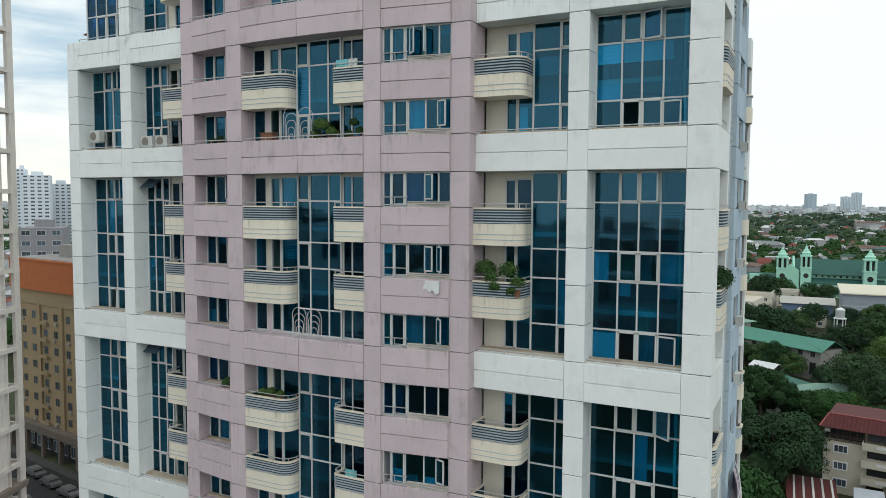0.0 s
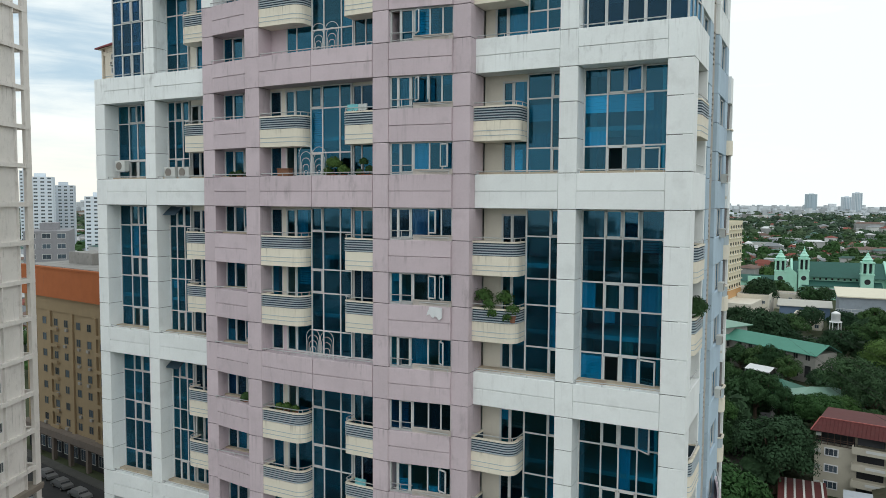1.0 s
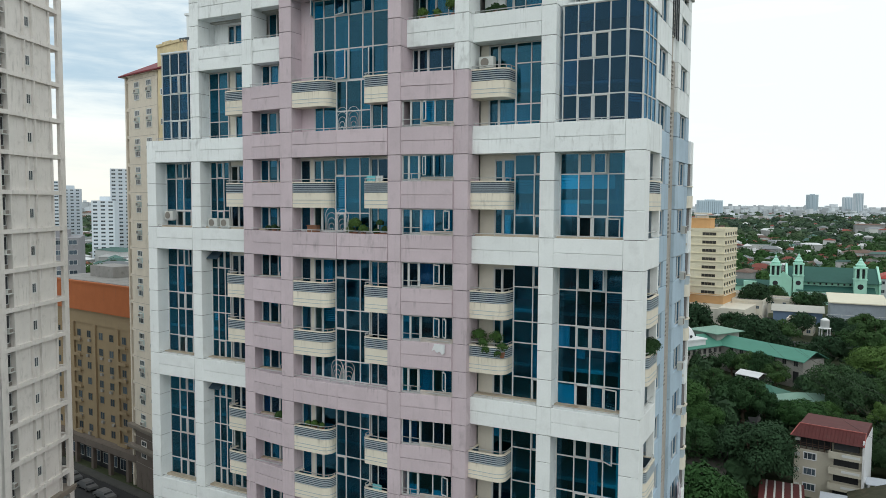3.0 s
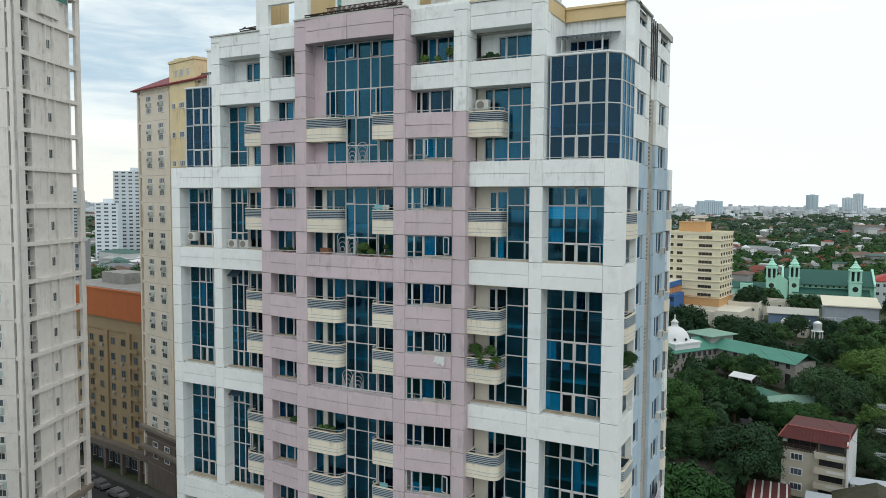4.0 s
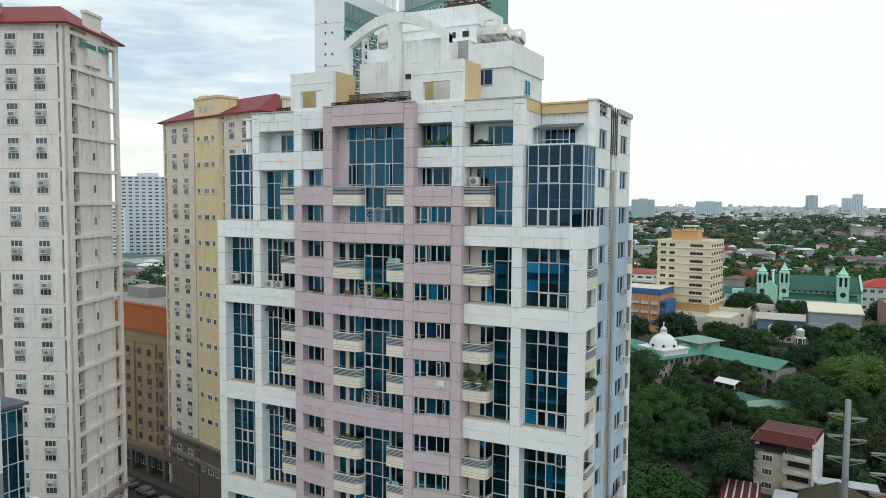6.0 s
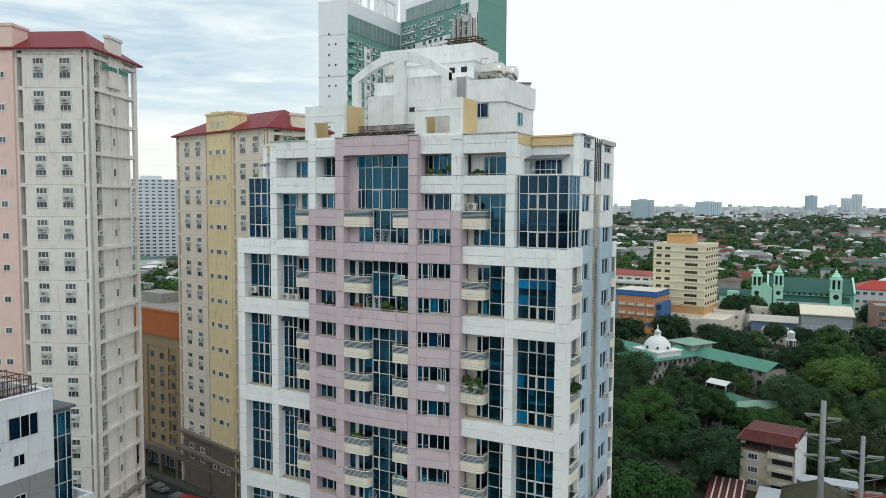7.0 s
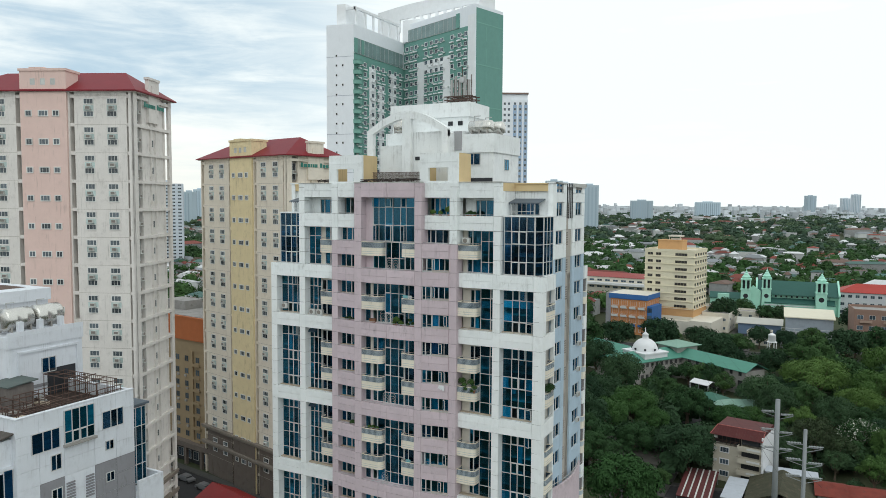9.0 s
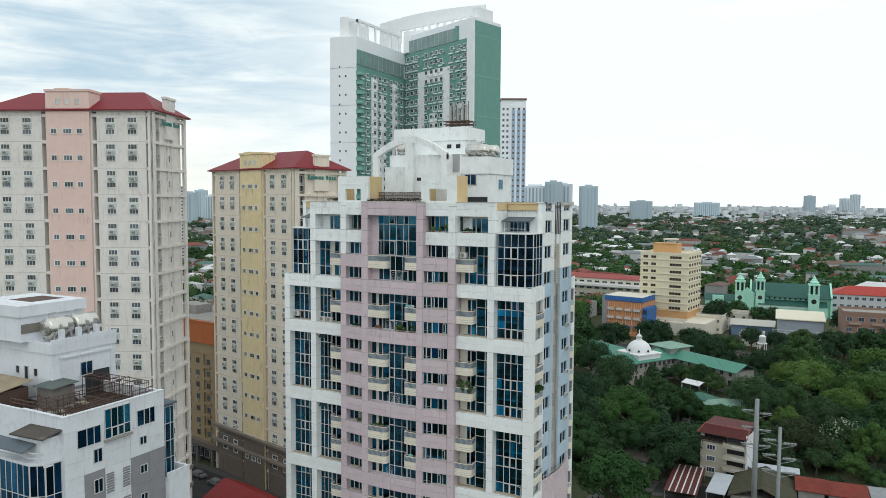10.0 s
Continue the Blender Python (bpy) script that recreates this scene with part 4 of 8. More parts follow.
# ---- shoulder terraces with glass boxes, both ends ----
for s in (-1, 1):
    deck = Mesh().box(min(s * 12.3, s * 17.4), max(s * 12.3, s * 17.4), 0.1, 4.0, P(5) - 0.5, P(5) - 0.05)
    part("terrace", deck, ROOFDECK, tower)
    runs = [((13.0, 0.55), (16.35, 0.55), (0.24, 0.25, 0.25, 0.26)), ((16.35, 0.55), (17.0, 1.3), (1,)), ((17.0, 1.3), (17.1, 3.9), (0.33, 0.33, 0.34))]
    for (ax, ay), (bx, by), cols in runs:
        if s < 0:
            (ax, ay), (bx, by) = (-bx, by), (-ax, ay)
        w = window(0, math.hypot(bx - ax, by - ay), 0, 0, P(7) - P(5), cols, (0.25, 0.22, 0.30, 0.23), opens=[(1, 1), (2, 1), (1, 3), (2, 3)] if len(cols) == 4 else (), drapes=0.12, gm=GLASSDARK, label="glazed corner bay")
        w.matrix_local = pose(ax, ay, P(5), 0, 0, math.degrees(math.atan2(by - ay, bx - ax)))
    cap = Mesh().prism([(q[0] * s, q[1]) for q in ([(12.9, 4.0), (12.9, 0.45), (16.4, 0.45), (17.1, 1.25), (17.2, 4.0)])][:: 1 if s > 0 else -1], P(7) - 0.02, P(7) + 0.08)
    part("bay_roof", cap, OLDWHITE, tower)
    part("bay_floor", Mesh().prism([(q[0] * s, q[1]) for q in ([(13.0, 4.0), (13.0, 0.6), (16.3, 0.6), (16.95, 1.3), (17.05, 4.0)])][:: 1 if s > 0 else -1], P(6) - 1.1, P(6) - 0.95), INTERIOR, tower)
    part("flank_wall", Mesh().box(*sorted((s * 12.32, s * 12.76 if s > 0 else -13.1)), 1.0, 4.0, P(5) - 0.05, ROOF - 0.02), OLDWHITE, tower)
    # wall over the glass box, window under a canopy, ochre fascia
    xa, xb = sorted((s * 12.8, s * 17.1))
    part("upper_wall", Mesh().box(xa, xb, 3.95, 4.2, P(7), ROOF - 0.35), OLDWHITE, tower)
    fa, fb = sorted((s * 12.85, s * 16.6))
    part("fascia", Mesh().panel(fa, fb, ROOF - 0.85, ROOF - 0.05, 3.7, 0.5).box(fa - 0.05, fb + 0.05, 3.6, 4.3, ROOF - 0.12, ROOF + 0.03), TAN, tower, "ochre roof fascia")
    part("flank_fascia", Mesh().box(*((12.3, 12.82) if s > 0 else (-13.16, -12.6)), 0.6, 3.68, ROOF - 0.85, ROOF - 0.01), TAN, tower, "ochre roof fascia")
    ca, cb = sorted((s * 16.6, s * 17.15))
    part("corner_block", Mesh().panel(ca, cb, P(7), ROOF, 3.6, 1.2).box(ca - 0.1, cb + 0.1, 3.5, 4.9, ROOF + 0.004, ROOF + 0.14), OLDWHITE, tower)
    wa, wb = sorted((s * 13.1, s * 15.6))
    window(wa, wb, 3.86, P(7) + 0.1, P(7) + 1.45, (0.2, 0.2, 0.2, 0.2, 0.2), (1,), drapes=0.4, gm=GLASSDARK)
    za_, zb_ = P(7) + 1.85, P(7) + 1.42
    ka_, kb_ = sorted((s * 12.84, s * 16.2))
    can = Mesh().add([(ka_, 3.94, za_ - 0.1), (kb_, 3.94, za_ - 0.1), (kb_, 2.0, zb_ - 0.1), (ka_, 2.0, zb_ - 0.1), (ka_, 3.94, za_), (kb_, 3.94, za_), (kb_, 2.0, zb_), (ka_, 2.0, zb_)],
                     [(0, 3, 2, 1), (4, 5, 6, 7), (0, 1, 5, 4), (1, 2, 6, 5), (2, 3, 7, 6), (3, 0, 4, 7)])
    for q in range(12):
        can.box(ka_ + 0.1 + q * (kb_ - ka_ - 0.2) / 11 - 0.025, ka_ + 0.1 + q * (kb_ - ka_ - 0.2) / 11 + 0.025, 1.96, 2.02, zb_ - 0.22, zb_ - 0.02)
    part("canopy", can, mat("canopy_sheet", (0.10, 0.125, 0.15), 0.5, var=0.2, dirt=0.3), tower, "dark metal canopy")
    post = Mesh()
    for x in (wa, wb):
        post.tube((x, 2.2, P(7) + 0.08), (x, 2.2, P(7) + 1.42), 0.04, 6)
    post.tube((wa, 2.2, P(7) + 0.5), (wb, 2.2, P(7) + 0.5), 0.03, 6)
    part("canopy_frame", post, FRAME, tower)

# ---- roof: deck, parapet cap, pylons, arch screen, penthouse, tanks, mast ----
part("roof_deck", Mesh().box(-12.3, 12.0, 0.3, 15.5, ROOF - 1.0, ROOF - 0.8).box(12.0, SX - 0.45, 4.3, 15.0, ROOF - 0.6, ROOF - 0.3).box(-SX + 0.45, -12.3, 4.3, 15.0, ROOF - 0.6, ROOF - 0.3), ROOFDECK, tower)
capm = Mesh()
for a, b, y0, y1 in ((-13.2, -4.5, -0.08, 0.35), (4.2, 12.9, -0.08, 0.35), (-4.5, 4.2, -1.2, -0.75), (-13.2, 13.0, 14.6, 15.1)):
    capm.box(a, b, y0, y1, ROOF + 0.003, ROOF + 0.1)
for x in (-13.2, 12.55):
    capm.box(x, x + 0.3, 0.35, 3.6, ROOF + 0.003, ROOF + 0.1).box(x, x + 0.3, 3.9, 14.6, ROOF - 0.9, ROOF + 0.1)
capm.box(SX - 0.5, SX - 0.25, 4.2, 8.3, ROOF, ROOF + 0.12).box(SX - 0.5, SX - 0.25, 10.6, 15.2, ROOF - 0.3, ROOF + 0.12)
part("parapet_cap", capm, mat("grey_cap", (0.48, 0.48, 0.46), 0.85, var=0.15, dirt=0.5), tower)
for xa, xb in ((-8.5, -4.0), (3.45, 8.0)):
    py = Mesh()
    ha, hb = xa + 1.05, xb - 1.1
    zt, zh0, zh1 = 65.5, 62.55, 63.95
    for y0, y1 in ((-0.3, 0.05),):
        py.box(xa, ha, y0, y1, ROOF, zt).box(hb, xb, y0, y1, ROOF, zt).box(ha, hb, y0, y1, zh1, zt).box(ha, hb, y0, y1, ROOF, zh0)
    part("pylon_side", Mesh().box(xa, xa + 0.3, 0.05, 2.9, ROOF - 0.5, zt), TAN, tower, "ochre pylon side")
    py.box(xa, xb + 0.03, -0.33, 0.0, 64.55, 64.62)
    pieces("pylon", py, OLDWHITE)
    part("pylon_side", Mesh().box(xb - 0.3, xb + 0.01, 0.05, 2.9, ROOF - 0.5, zt).box(xa + 0.3, xb - 0.3, 2.6, 2.9, ROOF - 0.5, ROOF + 0.2), TAN, tower, "ochre pylon side")
arch = Mesh()
ARC_Y, ARC_W = 2.7, 5.25


def arch_z(x):
    return 68.4 + 2.1 * math.cos(x / ARC_W * math.pi / 2)


n = 16
for i in range(n):
    a, b = -ARC_W + 2 * ARC_W * i / n, -ARC_W + 2 * ARC_W * (i + 1) / n
    za, zb = arch_z(a), arch_z(b)
    t = 0.85
    arch.add([(a, ARC_Y, za - t), (b, ARC_Y, zb - t), (b, ARC_Y + 0.6, zb - t), (a, ARC_Y + 0.6, za - t), (a, ARC_Y, za), (b, ARC_Y, zb), (b, ARC_Y + 0.6, zb), (a, ARC_Y + 0.6, za)],
             [(0, 3, 2, 1), (4, 5, 6, 7), (0, 1, 5, 4), (1, 2, 6, 5), (2, 3, 7, 6), (3, 0, 4, 7)])
for x, w in ((-ARC_W, 0.75), (-0.55, 1.1), (ARC_W - 0.75, 0.75)):
    arch.box(x, x + w, ARC_Y + 0.01, ARC_Y + 0.59, ROOF - 1, arch_z(x + w / 2) - 0.4)
fence = Mesh()
for i in range(64):
    fence.box(-3.3 + i * 0.1, -3.25 + i * 0.1, 1.0, 1.03, ROOF - 0.8, ROOF + 1.2)
for z in (ROOF + 0.4, ROOF + 0.8, ROOF + 1.2):
    fence.box(-3.4, 3.2, 0.98, 1.05, z, z + 0.04)
part("roof_fence", fence, RUST, tower, "dark rusty wire fence on the roof")
part("arch_screen", arch, OLDWHITE, tower, "weathered white rooftop arch")
for q in ((-4.9, 5.4, 6.2, 13.0, ROOF - 1, 68.4), (-0.4, 4.4, 3.4, 6.19, ROOF - 1, 68.15), (-4.4, -0.42, 4.2, 6.18, ROOF - 1, 66.8), (-5.5, 4.9, 8.8, 14.0, 68.4, 70.3), (-5.7, 5.1, 8.6, 14.2, 70.3, 72.0)):
    part("penthouse", Mesh().box(*q), OLDWHITE, tower, "weathered white rooftop machine house")
for q in ((5.4, 9.1, 6.5, 14.0, ROOF - 1, 65.9), (5.3, 9.25, 6.3, 14.15, 65.9, 68.0)):
    part("penthouse_wing", Mesh().box(*q), OLDWHITE, tower)
for x, z, w, h in ((0.8, 65.0, 0.6, 0.4), (2.2, 69.3, 0.6, 0.5), (3.5, 69.3, 0.6, 0.5)):
    y = 3.4 if x < 1 else 8.8
    part("vent", Mesh().box(x, x + w, y - 0.06, y + 0.1, z, z + h), BLACKHOLE, tower)
part("steel_door", Mesh().panel(4.3, 5.3, 66.2, 68.35, 6.05, 0.15), mat("grey_door", (0.36, 0.36, 0.37), 0.6, var=0.15), tower, "grey steel door")
window(5.9, 7.5, 6.44, 64.5, 65.85, (0.5, 0.5), (1,), gm=GLASSDARK, drapes=0.0)
w = window(0, 1.3, 0, 0, 1.3, (0.5, 0.5), (1,), drapes=0.5)
w.matrix_local = pose(9.13, 9.6, 64.0, 0, 0, 90)
# No real gap here: a dark slab paints the opening's shade.
part("roof_opening", Mesh().box(1.2, 9.0, 6.42, 6.5, ROOF - 0.8, ROOF + 0.7), BLACKHOLE, tower)


def tank(name, a, b, r, parent=None, m=None, label="stainless steel horizontal water tank on a roof"):
    t = thing(name, label, "water tank", m) if parent is None else parent
    a, b = Vector(a), Vector(b)
    d = (b - a).normalized()
    body = Mesh(Matrix.Translation(a) @ d.to_track_quat("Z", "Y").to_matrix().to_4x4())
    L_ = (b - a).length
    prof = [(0.0, 0.25), (0.05, 0.65), (0.14, 0.9), (0.3, 1.0), (L_ * 0.32, 1.0), (L_ * 0.33, 1.012), (L_ * 0.35, 1.0), (L_ * 0.65, 1.0), (L_ * 0.66, 1.012), (L_ * 0.68, 1.0), (L_ - 0.3, 1.0), (L_ - 0.14, 0.9), (L_ - 0.05, 0.65), (L_, 0.25)]
    body.rings(0, 0, [(r * q, p) for p, q in prof], 20)
    smooth(part("body", body, STEEL, t))
    cr = Mesh()
    for f in (0.18, 0.5, 0.82):
        p = a + (b - a) * f
        s = Vector((d.y, -d.x, 0)) * r * 0.8
        for sg in (-1, 1):
            cr.tube(p + s * sg, p + s * sg + Vector((0, 0, -r * 1.15)), 0.09, 6)
        cr.tube(p - s + Vector((0, 0, -r * 0.9)), p + s + Vector((0, 0, -r * 0.9)), 0.1, 6)
    part("cradle", cr, CONCRETE, t)
    part("pipe", Mesh().tube(a + d * 0.6, a + d * 0.6 + Vector((0, 0, r + 0.5)), 0.05, 6).tube(a + d * 0.6 + Vector((0, 0, r + 0.5)), a + d * 1.4 + Vector((0, 0, r + 0.5)), 0.05, 6), RAIL, t)
    return t


TW = Matrix.Translation((-20.8, 27.65, 0))
tank("water_tank", (0, 0, 0), (3.0, 0, 0), 0.74, m=TW @ Matrix.Translation((5.7, 7.3, 68.85)))
tank("water_tank", (0, 0, 0), (3.0, 0, 0), 0.74, m=TW @ Matrix.Translation((6.2, 9.3, 68.85)))
tank("water_tank", (0, 0, 0), (0, 1.9, 0), 0.85, m=TW @ Matrix.Translation((-3.4, 6.6, 69.37)))

mast = thing("antenna_mast", "telecom panel antennas on a rusty rooftop frame", "antenna", TW @ Matrix.Translation((2.9, 11.0, 72.0)))
fm = Mesh()
for x in (-1.5, 1.5):
    for y in (-1.0, 1.0):
        fm.tube((x, y, 0), (x, y, 0.9), 0.07, 6)
for z in (0.5, 0.9):
    for y in (-1.0, 0, 1.0):
        fm.tube((-1.9, y, z), (1.9, y, z), 0.07, 5)
    for x in (-1.6, -0.8, 0, 0.8, 1.6):
        fm.tube((x, -1.2, z), (x, 1.2, z), 0.05, 5)
part("frame", fm, RUST, mast)
for i, (x, w, h) in enumerate(((-1.25, 0.30, 2.0), (-0.7, 0.26, 2.4), (-0.15, 0.30, 2.1), (0.5, 0.34, 2.4), (1.05, 0.28, 1.9))):
    part("panel_antenna", Mesh().panel(x - w / 2, x + w / 2, 1.0, 1.0 + h, -0.4, 0.25, 0.06), mat("antenna_grey", (0.36, 0.36, 0.355), 0.6, var=0.15, rand=0.2), mast)
    part("mast_pole", Mesh().tube((x + 0.25, -0.1, 0.4), (x + 0.25, -0.1, 3.0 + (i == 2) * 1.5 + (i == 4) * 0.5), 0.045, 6), RUST, mast)
part("drum", Mesh().tube((0.2, -0.55, 2.9), (0.2, -0.25, 2.9), 0.36, 14), RAIL, mast)

# tangled railings and scrap along the roof edge
scrap = thing("roof_railing", "rusty tangled railing along the roof edge", "railing", TW @ Matrix.Translation((0, 0, ROOF)))
r2 = random.Random(9)
for xa, xb, y, z0 in ((-3.8, 3.3, -0.85, 0.1), (8.2, 12.6, 4.0, -0.5), (-10.4, -8.6, 0.2, 0.1)):
    sm = Mesh()
    n = int((xb - xa) / 0.3)
    for i in range(n):
        a = xa + (xb - xa) * i / n
        sm.tube((a, y + r2.uniform(-0.1, 0.1), z0), (a + r2.uniform(-0.25, 0.25), y + 0.1, z0 + r2.uniform(0.1, 0.4)), 0.035, 4)
        sm.tube((a, y + r2.uniform(-0.1, 0.2), z0 + r2.uniform(0.05, 0.35)), (a + r2.uniform(0.5, 1.2), y + r2.uniform(-0.1, 0.2), z0 + r2.uniform(0.05, 0.38)), 0.04, 4)
    for z in (0.12, 0.26):
        sm.tube((xa, y, z0 + z), (xb, y + 0.05, z0 + z + 0.08), 0.05, 5)
    part("tangled_railing", sm, mat("blackened_rust", (0.055, 0.045, 0.042), 0.9, var=0.3), scrap)

# ---- neighbouring buildings ----


def win_mesh(w, h, panes=2, t=0.07, out=0.06, deep=0.10):
    """A simple framed window: a proud ring with mullions and a sunk glass sheet; material 0 frame, 1 glass."""
    m = Mesh()
    a = [(0, 0), (w, 0), (w, h), (0, h)]
    b = [(t, t), (w - t, t), (w - t, h - t), (t, h - t)]
    vs = [(x, -out, z) for x, z in a] + [(x, -out, z) for x, z in b] + [(x, 0.02, z) for x, z in a] + [(x, -out + deep * 0.5, z) for x, z in b]
    fs = []
    for i in range(4):
        j = (i + 1) % 4
        fs += [(i, j, 4 + j, 4 + i), (8 + i, 8 + j, j, i), (4 + i, 4 + j, 12 + j, 12 + i)]
    m.add(vs, fs)
    m.add([vs[12], vs[13], vs[14], vs[15]], [(0, 1, 2, 3)], 1)
    for i in range(1, panes):
        x = w * i / panes
        m.add([(x - 0.03, -out, t), (x + 0.03, -out, t), (x + 0.03, -out, h - t), (x - 0.03, -out, h - t)], [(0, 1, 2, 3)])
    return m


def face(a, b, inside=0.0):
    """The frame of a wall from a to b, seen from outside with a to the left: x along it, -y outwards."""
    return pose(a[0], a[1], 0, 0, 0, math.degrees(math.atan2(b[1] - a[1], b[0] - a[0])))


LOFTFRAME = mat("white_aluminium_frame", (0.70, 0.70, 0.68), 0.5, var=0.08, rand=0.15)
LOFTGLASS = mat("grey_window_glass", (0.085, 0.105, 0.12), 0.12, var=0.5, scale=1.4, rand=1.1, bump=0)


def loft_tower(name, label, corner, angle, eave, body, accent, width, accent_label):
    PER = 4.55
    t = thing(name, label, "apartment tower", pose(corner[0], corner[1], 0, 0, 0, angle))
    W_, D_ = width, 13.6
    n = int((eave - 0.75) / PER)
    slots = [(-1.2, -0.4), (-10.65, -9.9), (-19.75, -19.0), (-W_ + 0.4, -W_ + 1.2)]
    main = Mesh()
    edges = [-W_, -W_ + 0.4, -W_ + 1.2, -19.75, -19.0, -10.65, -9.9, -1.2, -0.4, -0.02]
    for a, b in zip(edges[::2], edges[1::2]):
        main.box(a, b, 0.0, 1.2, 0, eave)
    main.box(-W_, -0.9, 1.2, 11.0, 0, eave).box(-W_, -2.4, 11.0, D_ - 0.02, 0, eave)
    pieces("wall", main, body, t)
    # right-hand face: columns, recessed panels
    side = Mesh()
    for a, b, o in ((0.0, 0.9, 0.0), (2.6, 2.75, 0.0), (5.9, 6.05, 0.0), (7.55, 7.7, 0.0), (10.9, 11.0, 0.0)):
        side.box(-0.9, o, a, b, 0, eave)
    side.box(-0.42, 0.0, 12.6, 13.6, 0, eave)
    pieces("side_column", side, body, t)
    for a, b in ((2.75, 5.9), (6.05, 7.55), (7.7, 10.9)):
        part("side_wall", Mesh().box(-0.9, -0.34, a, b, 0, eave), body, t)
    for i in range(n + 1):
        z = eave - 0.75 - PER * i
        for a, b in slots:
            part("beam", pane_mesh(b - a, 0.55, body, "beam", 1.0), None, t, loc=(a, 0.1, z - 0.3))
        key = ("beam", body.name)
        if key not in PANES:
            PANES[key] = Mesh().box(-0.55, 0.03, 0.3, 13.58, 0, 0.5).box(-2.4, -0.55, 13.0, 13.58, 0, 0.5).data("side_beam", body)
        for q, (a, b) in enumerate(((-W_ + 1.3, -19.8), (-9.85, -1.25))):
            PANES[("joint", body.name, q)] = Mesh().box(a, b, -0.012, 0.02, 0, 0.05).data("joint", mat("loft_joint", (0.40, 0.37, 0.33), 0.9, var=0.2))
        part("side_beam", PANES[key], None, t, loc=(0, 0, z - 0.3))
        for q in range(2):
            part("joint", PANES[("joint", body.name, q)], None, t, loc=(0, 0, z))
    # Slot backs get a darker grey than the wall, as painted recess shade.
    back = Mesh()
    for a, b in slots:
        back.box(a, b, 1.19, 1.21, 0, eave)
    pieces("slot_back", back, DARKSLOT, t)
    # accent shaft
    shaft = Mesh().box(-18.7, -10.95, -0.4, 1.3, 0, eave + 3.2)
    shaft.box(-18.85, -10.8, -0.55, 3.5, eave + 3.2, eave + 3.6).box(-18.7, -10.95, 1.3, 3.2, eave - 1, eave + 3.2)
    shaft.box(-17.0, -14.5, -0.5, 3.0, eave + 3.6, eave + 3.8)
    part("accent_shaft", shaft, accent, t, accent_label)
    small, big = win_mesh(1.15, 1.05, 2, 0.14, 0.09), win_mesh(1.7, 1.05, 3, 0.14, 0.09)
    wa, wb, wc, ac, pan = [], [], [], [], []
    for i in range(n):
        z = eave - 0.75 - PER * i
        for x in (-3.6, -7.5, -22.4, -26.4):
            if x - 1 < -W_:
                continue
            wa += [(x - 0.85, 0, z - 1.35), (x - 0.85, 0, z - 3.35)]
            ac.append((x - 0.35, 0, z - 2.15))
        for x in (-17.5, -12.9):
            wb.append((x - 0.4, -0.4, z - 3.3))
        wc.append((-15.7, -0.4, z - 3.3))
        pan.append((0, 0, z))
    repeat("window", win_mesh(1.75, 1.0, 3, 0.13, 0.09), [LOFTFRAME, LOFTGLASS], wa, t)
    repeat("shaft_window", small, [LOFTFRAME, LOFTGLASS], wb, t)
    repeat("wide_shaft_window", big, [LOFTFRAME, LOFTGLASS], wc, t)
    acm = Mesh().box(0, 0.75, -0.45, 0.1, 0, 0.5).box(-0.15, 0.9, -0.5, 0.05, -0.08, 0.0)
    acm.add([(0.05, -0.46, 0.05), (0.7, -0.46, 0.05), (0.7, -0.46, 0.45), (0.05, -0.46, 0.45)], [(0, 1, 2, 3)], 1)
    repeat("air_conditioner", acm, [ACWHITE, DARKSLOT], ac, t)
    glassy = Mesh().box(0, 1.7, -0.02, 0.06, 0, 0.85)
    repeat("apron", glassy, [mat("stained_apron", (0.44, 0.53, 0.52), 0.6, var=0.3, rand=0.5, streak=0.8, dirt=0.3)], [(x - 0.5, y, z - 0.2) for x, y, z in ac], t)
    for i in range(3):
        part("vent", win_mesh(0.8, 1.0, 1), [FRAME, ACWHITE], t, loc=(-16.9 + i * 1.7, -0.4, eave + 1.0))
    # windows on the right-hand face
    R = Matrix.Rotation(math.pi / 2, 4, "Z")
    repeat("slot_window", win_mesh(1.3, 3.3, 2), [FRAME, BLACKHOLE], [Matrix.Translation((-0.55, 1.1, z - 3.9)) @ R for _, _, z in pan], t)
    repeat("strip_window", win_mesh(1.0, 1.3, 2, 0.12), [LOFTFRAME, LOFTGLASS], [Matrix.Translation((-0.34, 6.3, z - 3.2)) @ R for _, _, z in pan], t)
    # Same shade-grey backing for the slot on the right-hand face.
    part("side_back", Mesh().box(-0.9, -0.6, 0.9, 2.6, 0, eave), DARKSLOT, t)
    repeat("slot_air_conditioner", acm, [ACWHITE, DARKSLOT], [Matrix.Translation((-0.35, 1.4, z - 2.6)) @ R for _, _, z in pan], t)
    # roof with standing seams, eave and gable panel
    roof = Mesh()
    roof.hip(-W_, 0.0, 0.0, D_, eave + 0.15, 3.9, 0.75, inset=5.4)
    part("roof", roof, REDROOF, t, "red metal hipped roof")
    part("eave", Mesh().box(-W_ - 0.4, 0.4, -0.4, D_ + 0.4, eave - 0.12, eave), body, t)
    gp = Mesh().box(-0.5, 0.12, 5.0, 8.8, eave - 4.5, eave + 2.6).box(-0.6, 0.28, 4.8, 9.0, eave + 2.6, eave + 3.0).box(0.12, 0.22, 6.0, 7.8, eave + 0.5, eave + 1.7)
    part("gable_panel", gp, body, t)
    sign = part("sign", Mesh().box(0.16, 0.2, 3.2, 3.3, eave - 1.8, eave - 1.2), SIGNGREEN, t, "green wall sign")
    y = 3.2
    for i, wd in enumerate((0.55, 0.8, 0.6, 0.25, 0.45, 0.55, 0.0, 0.55, 0.6, 0.5, 0.45)):
        if wd:
            h = 0.85 if i in (0, 7) else 0.62
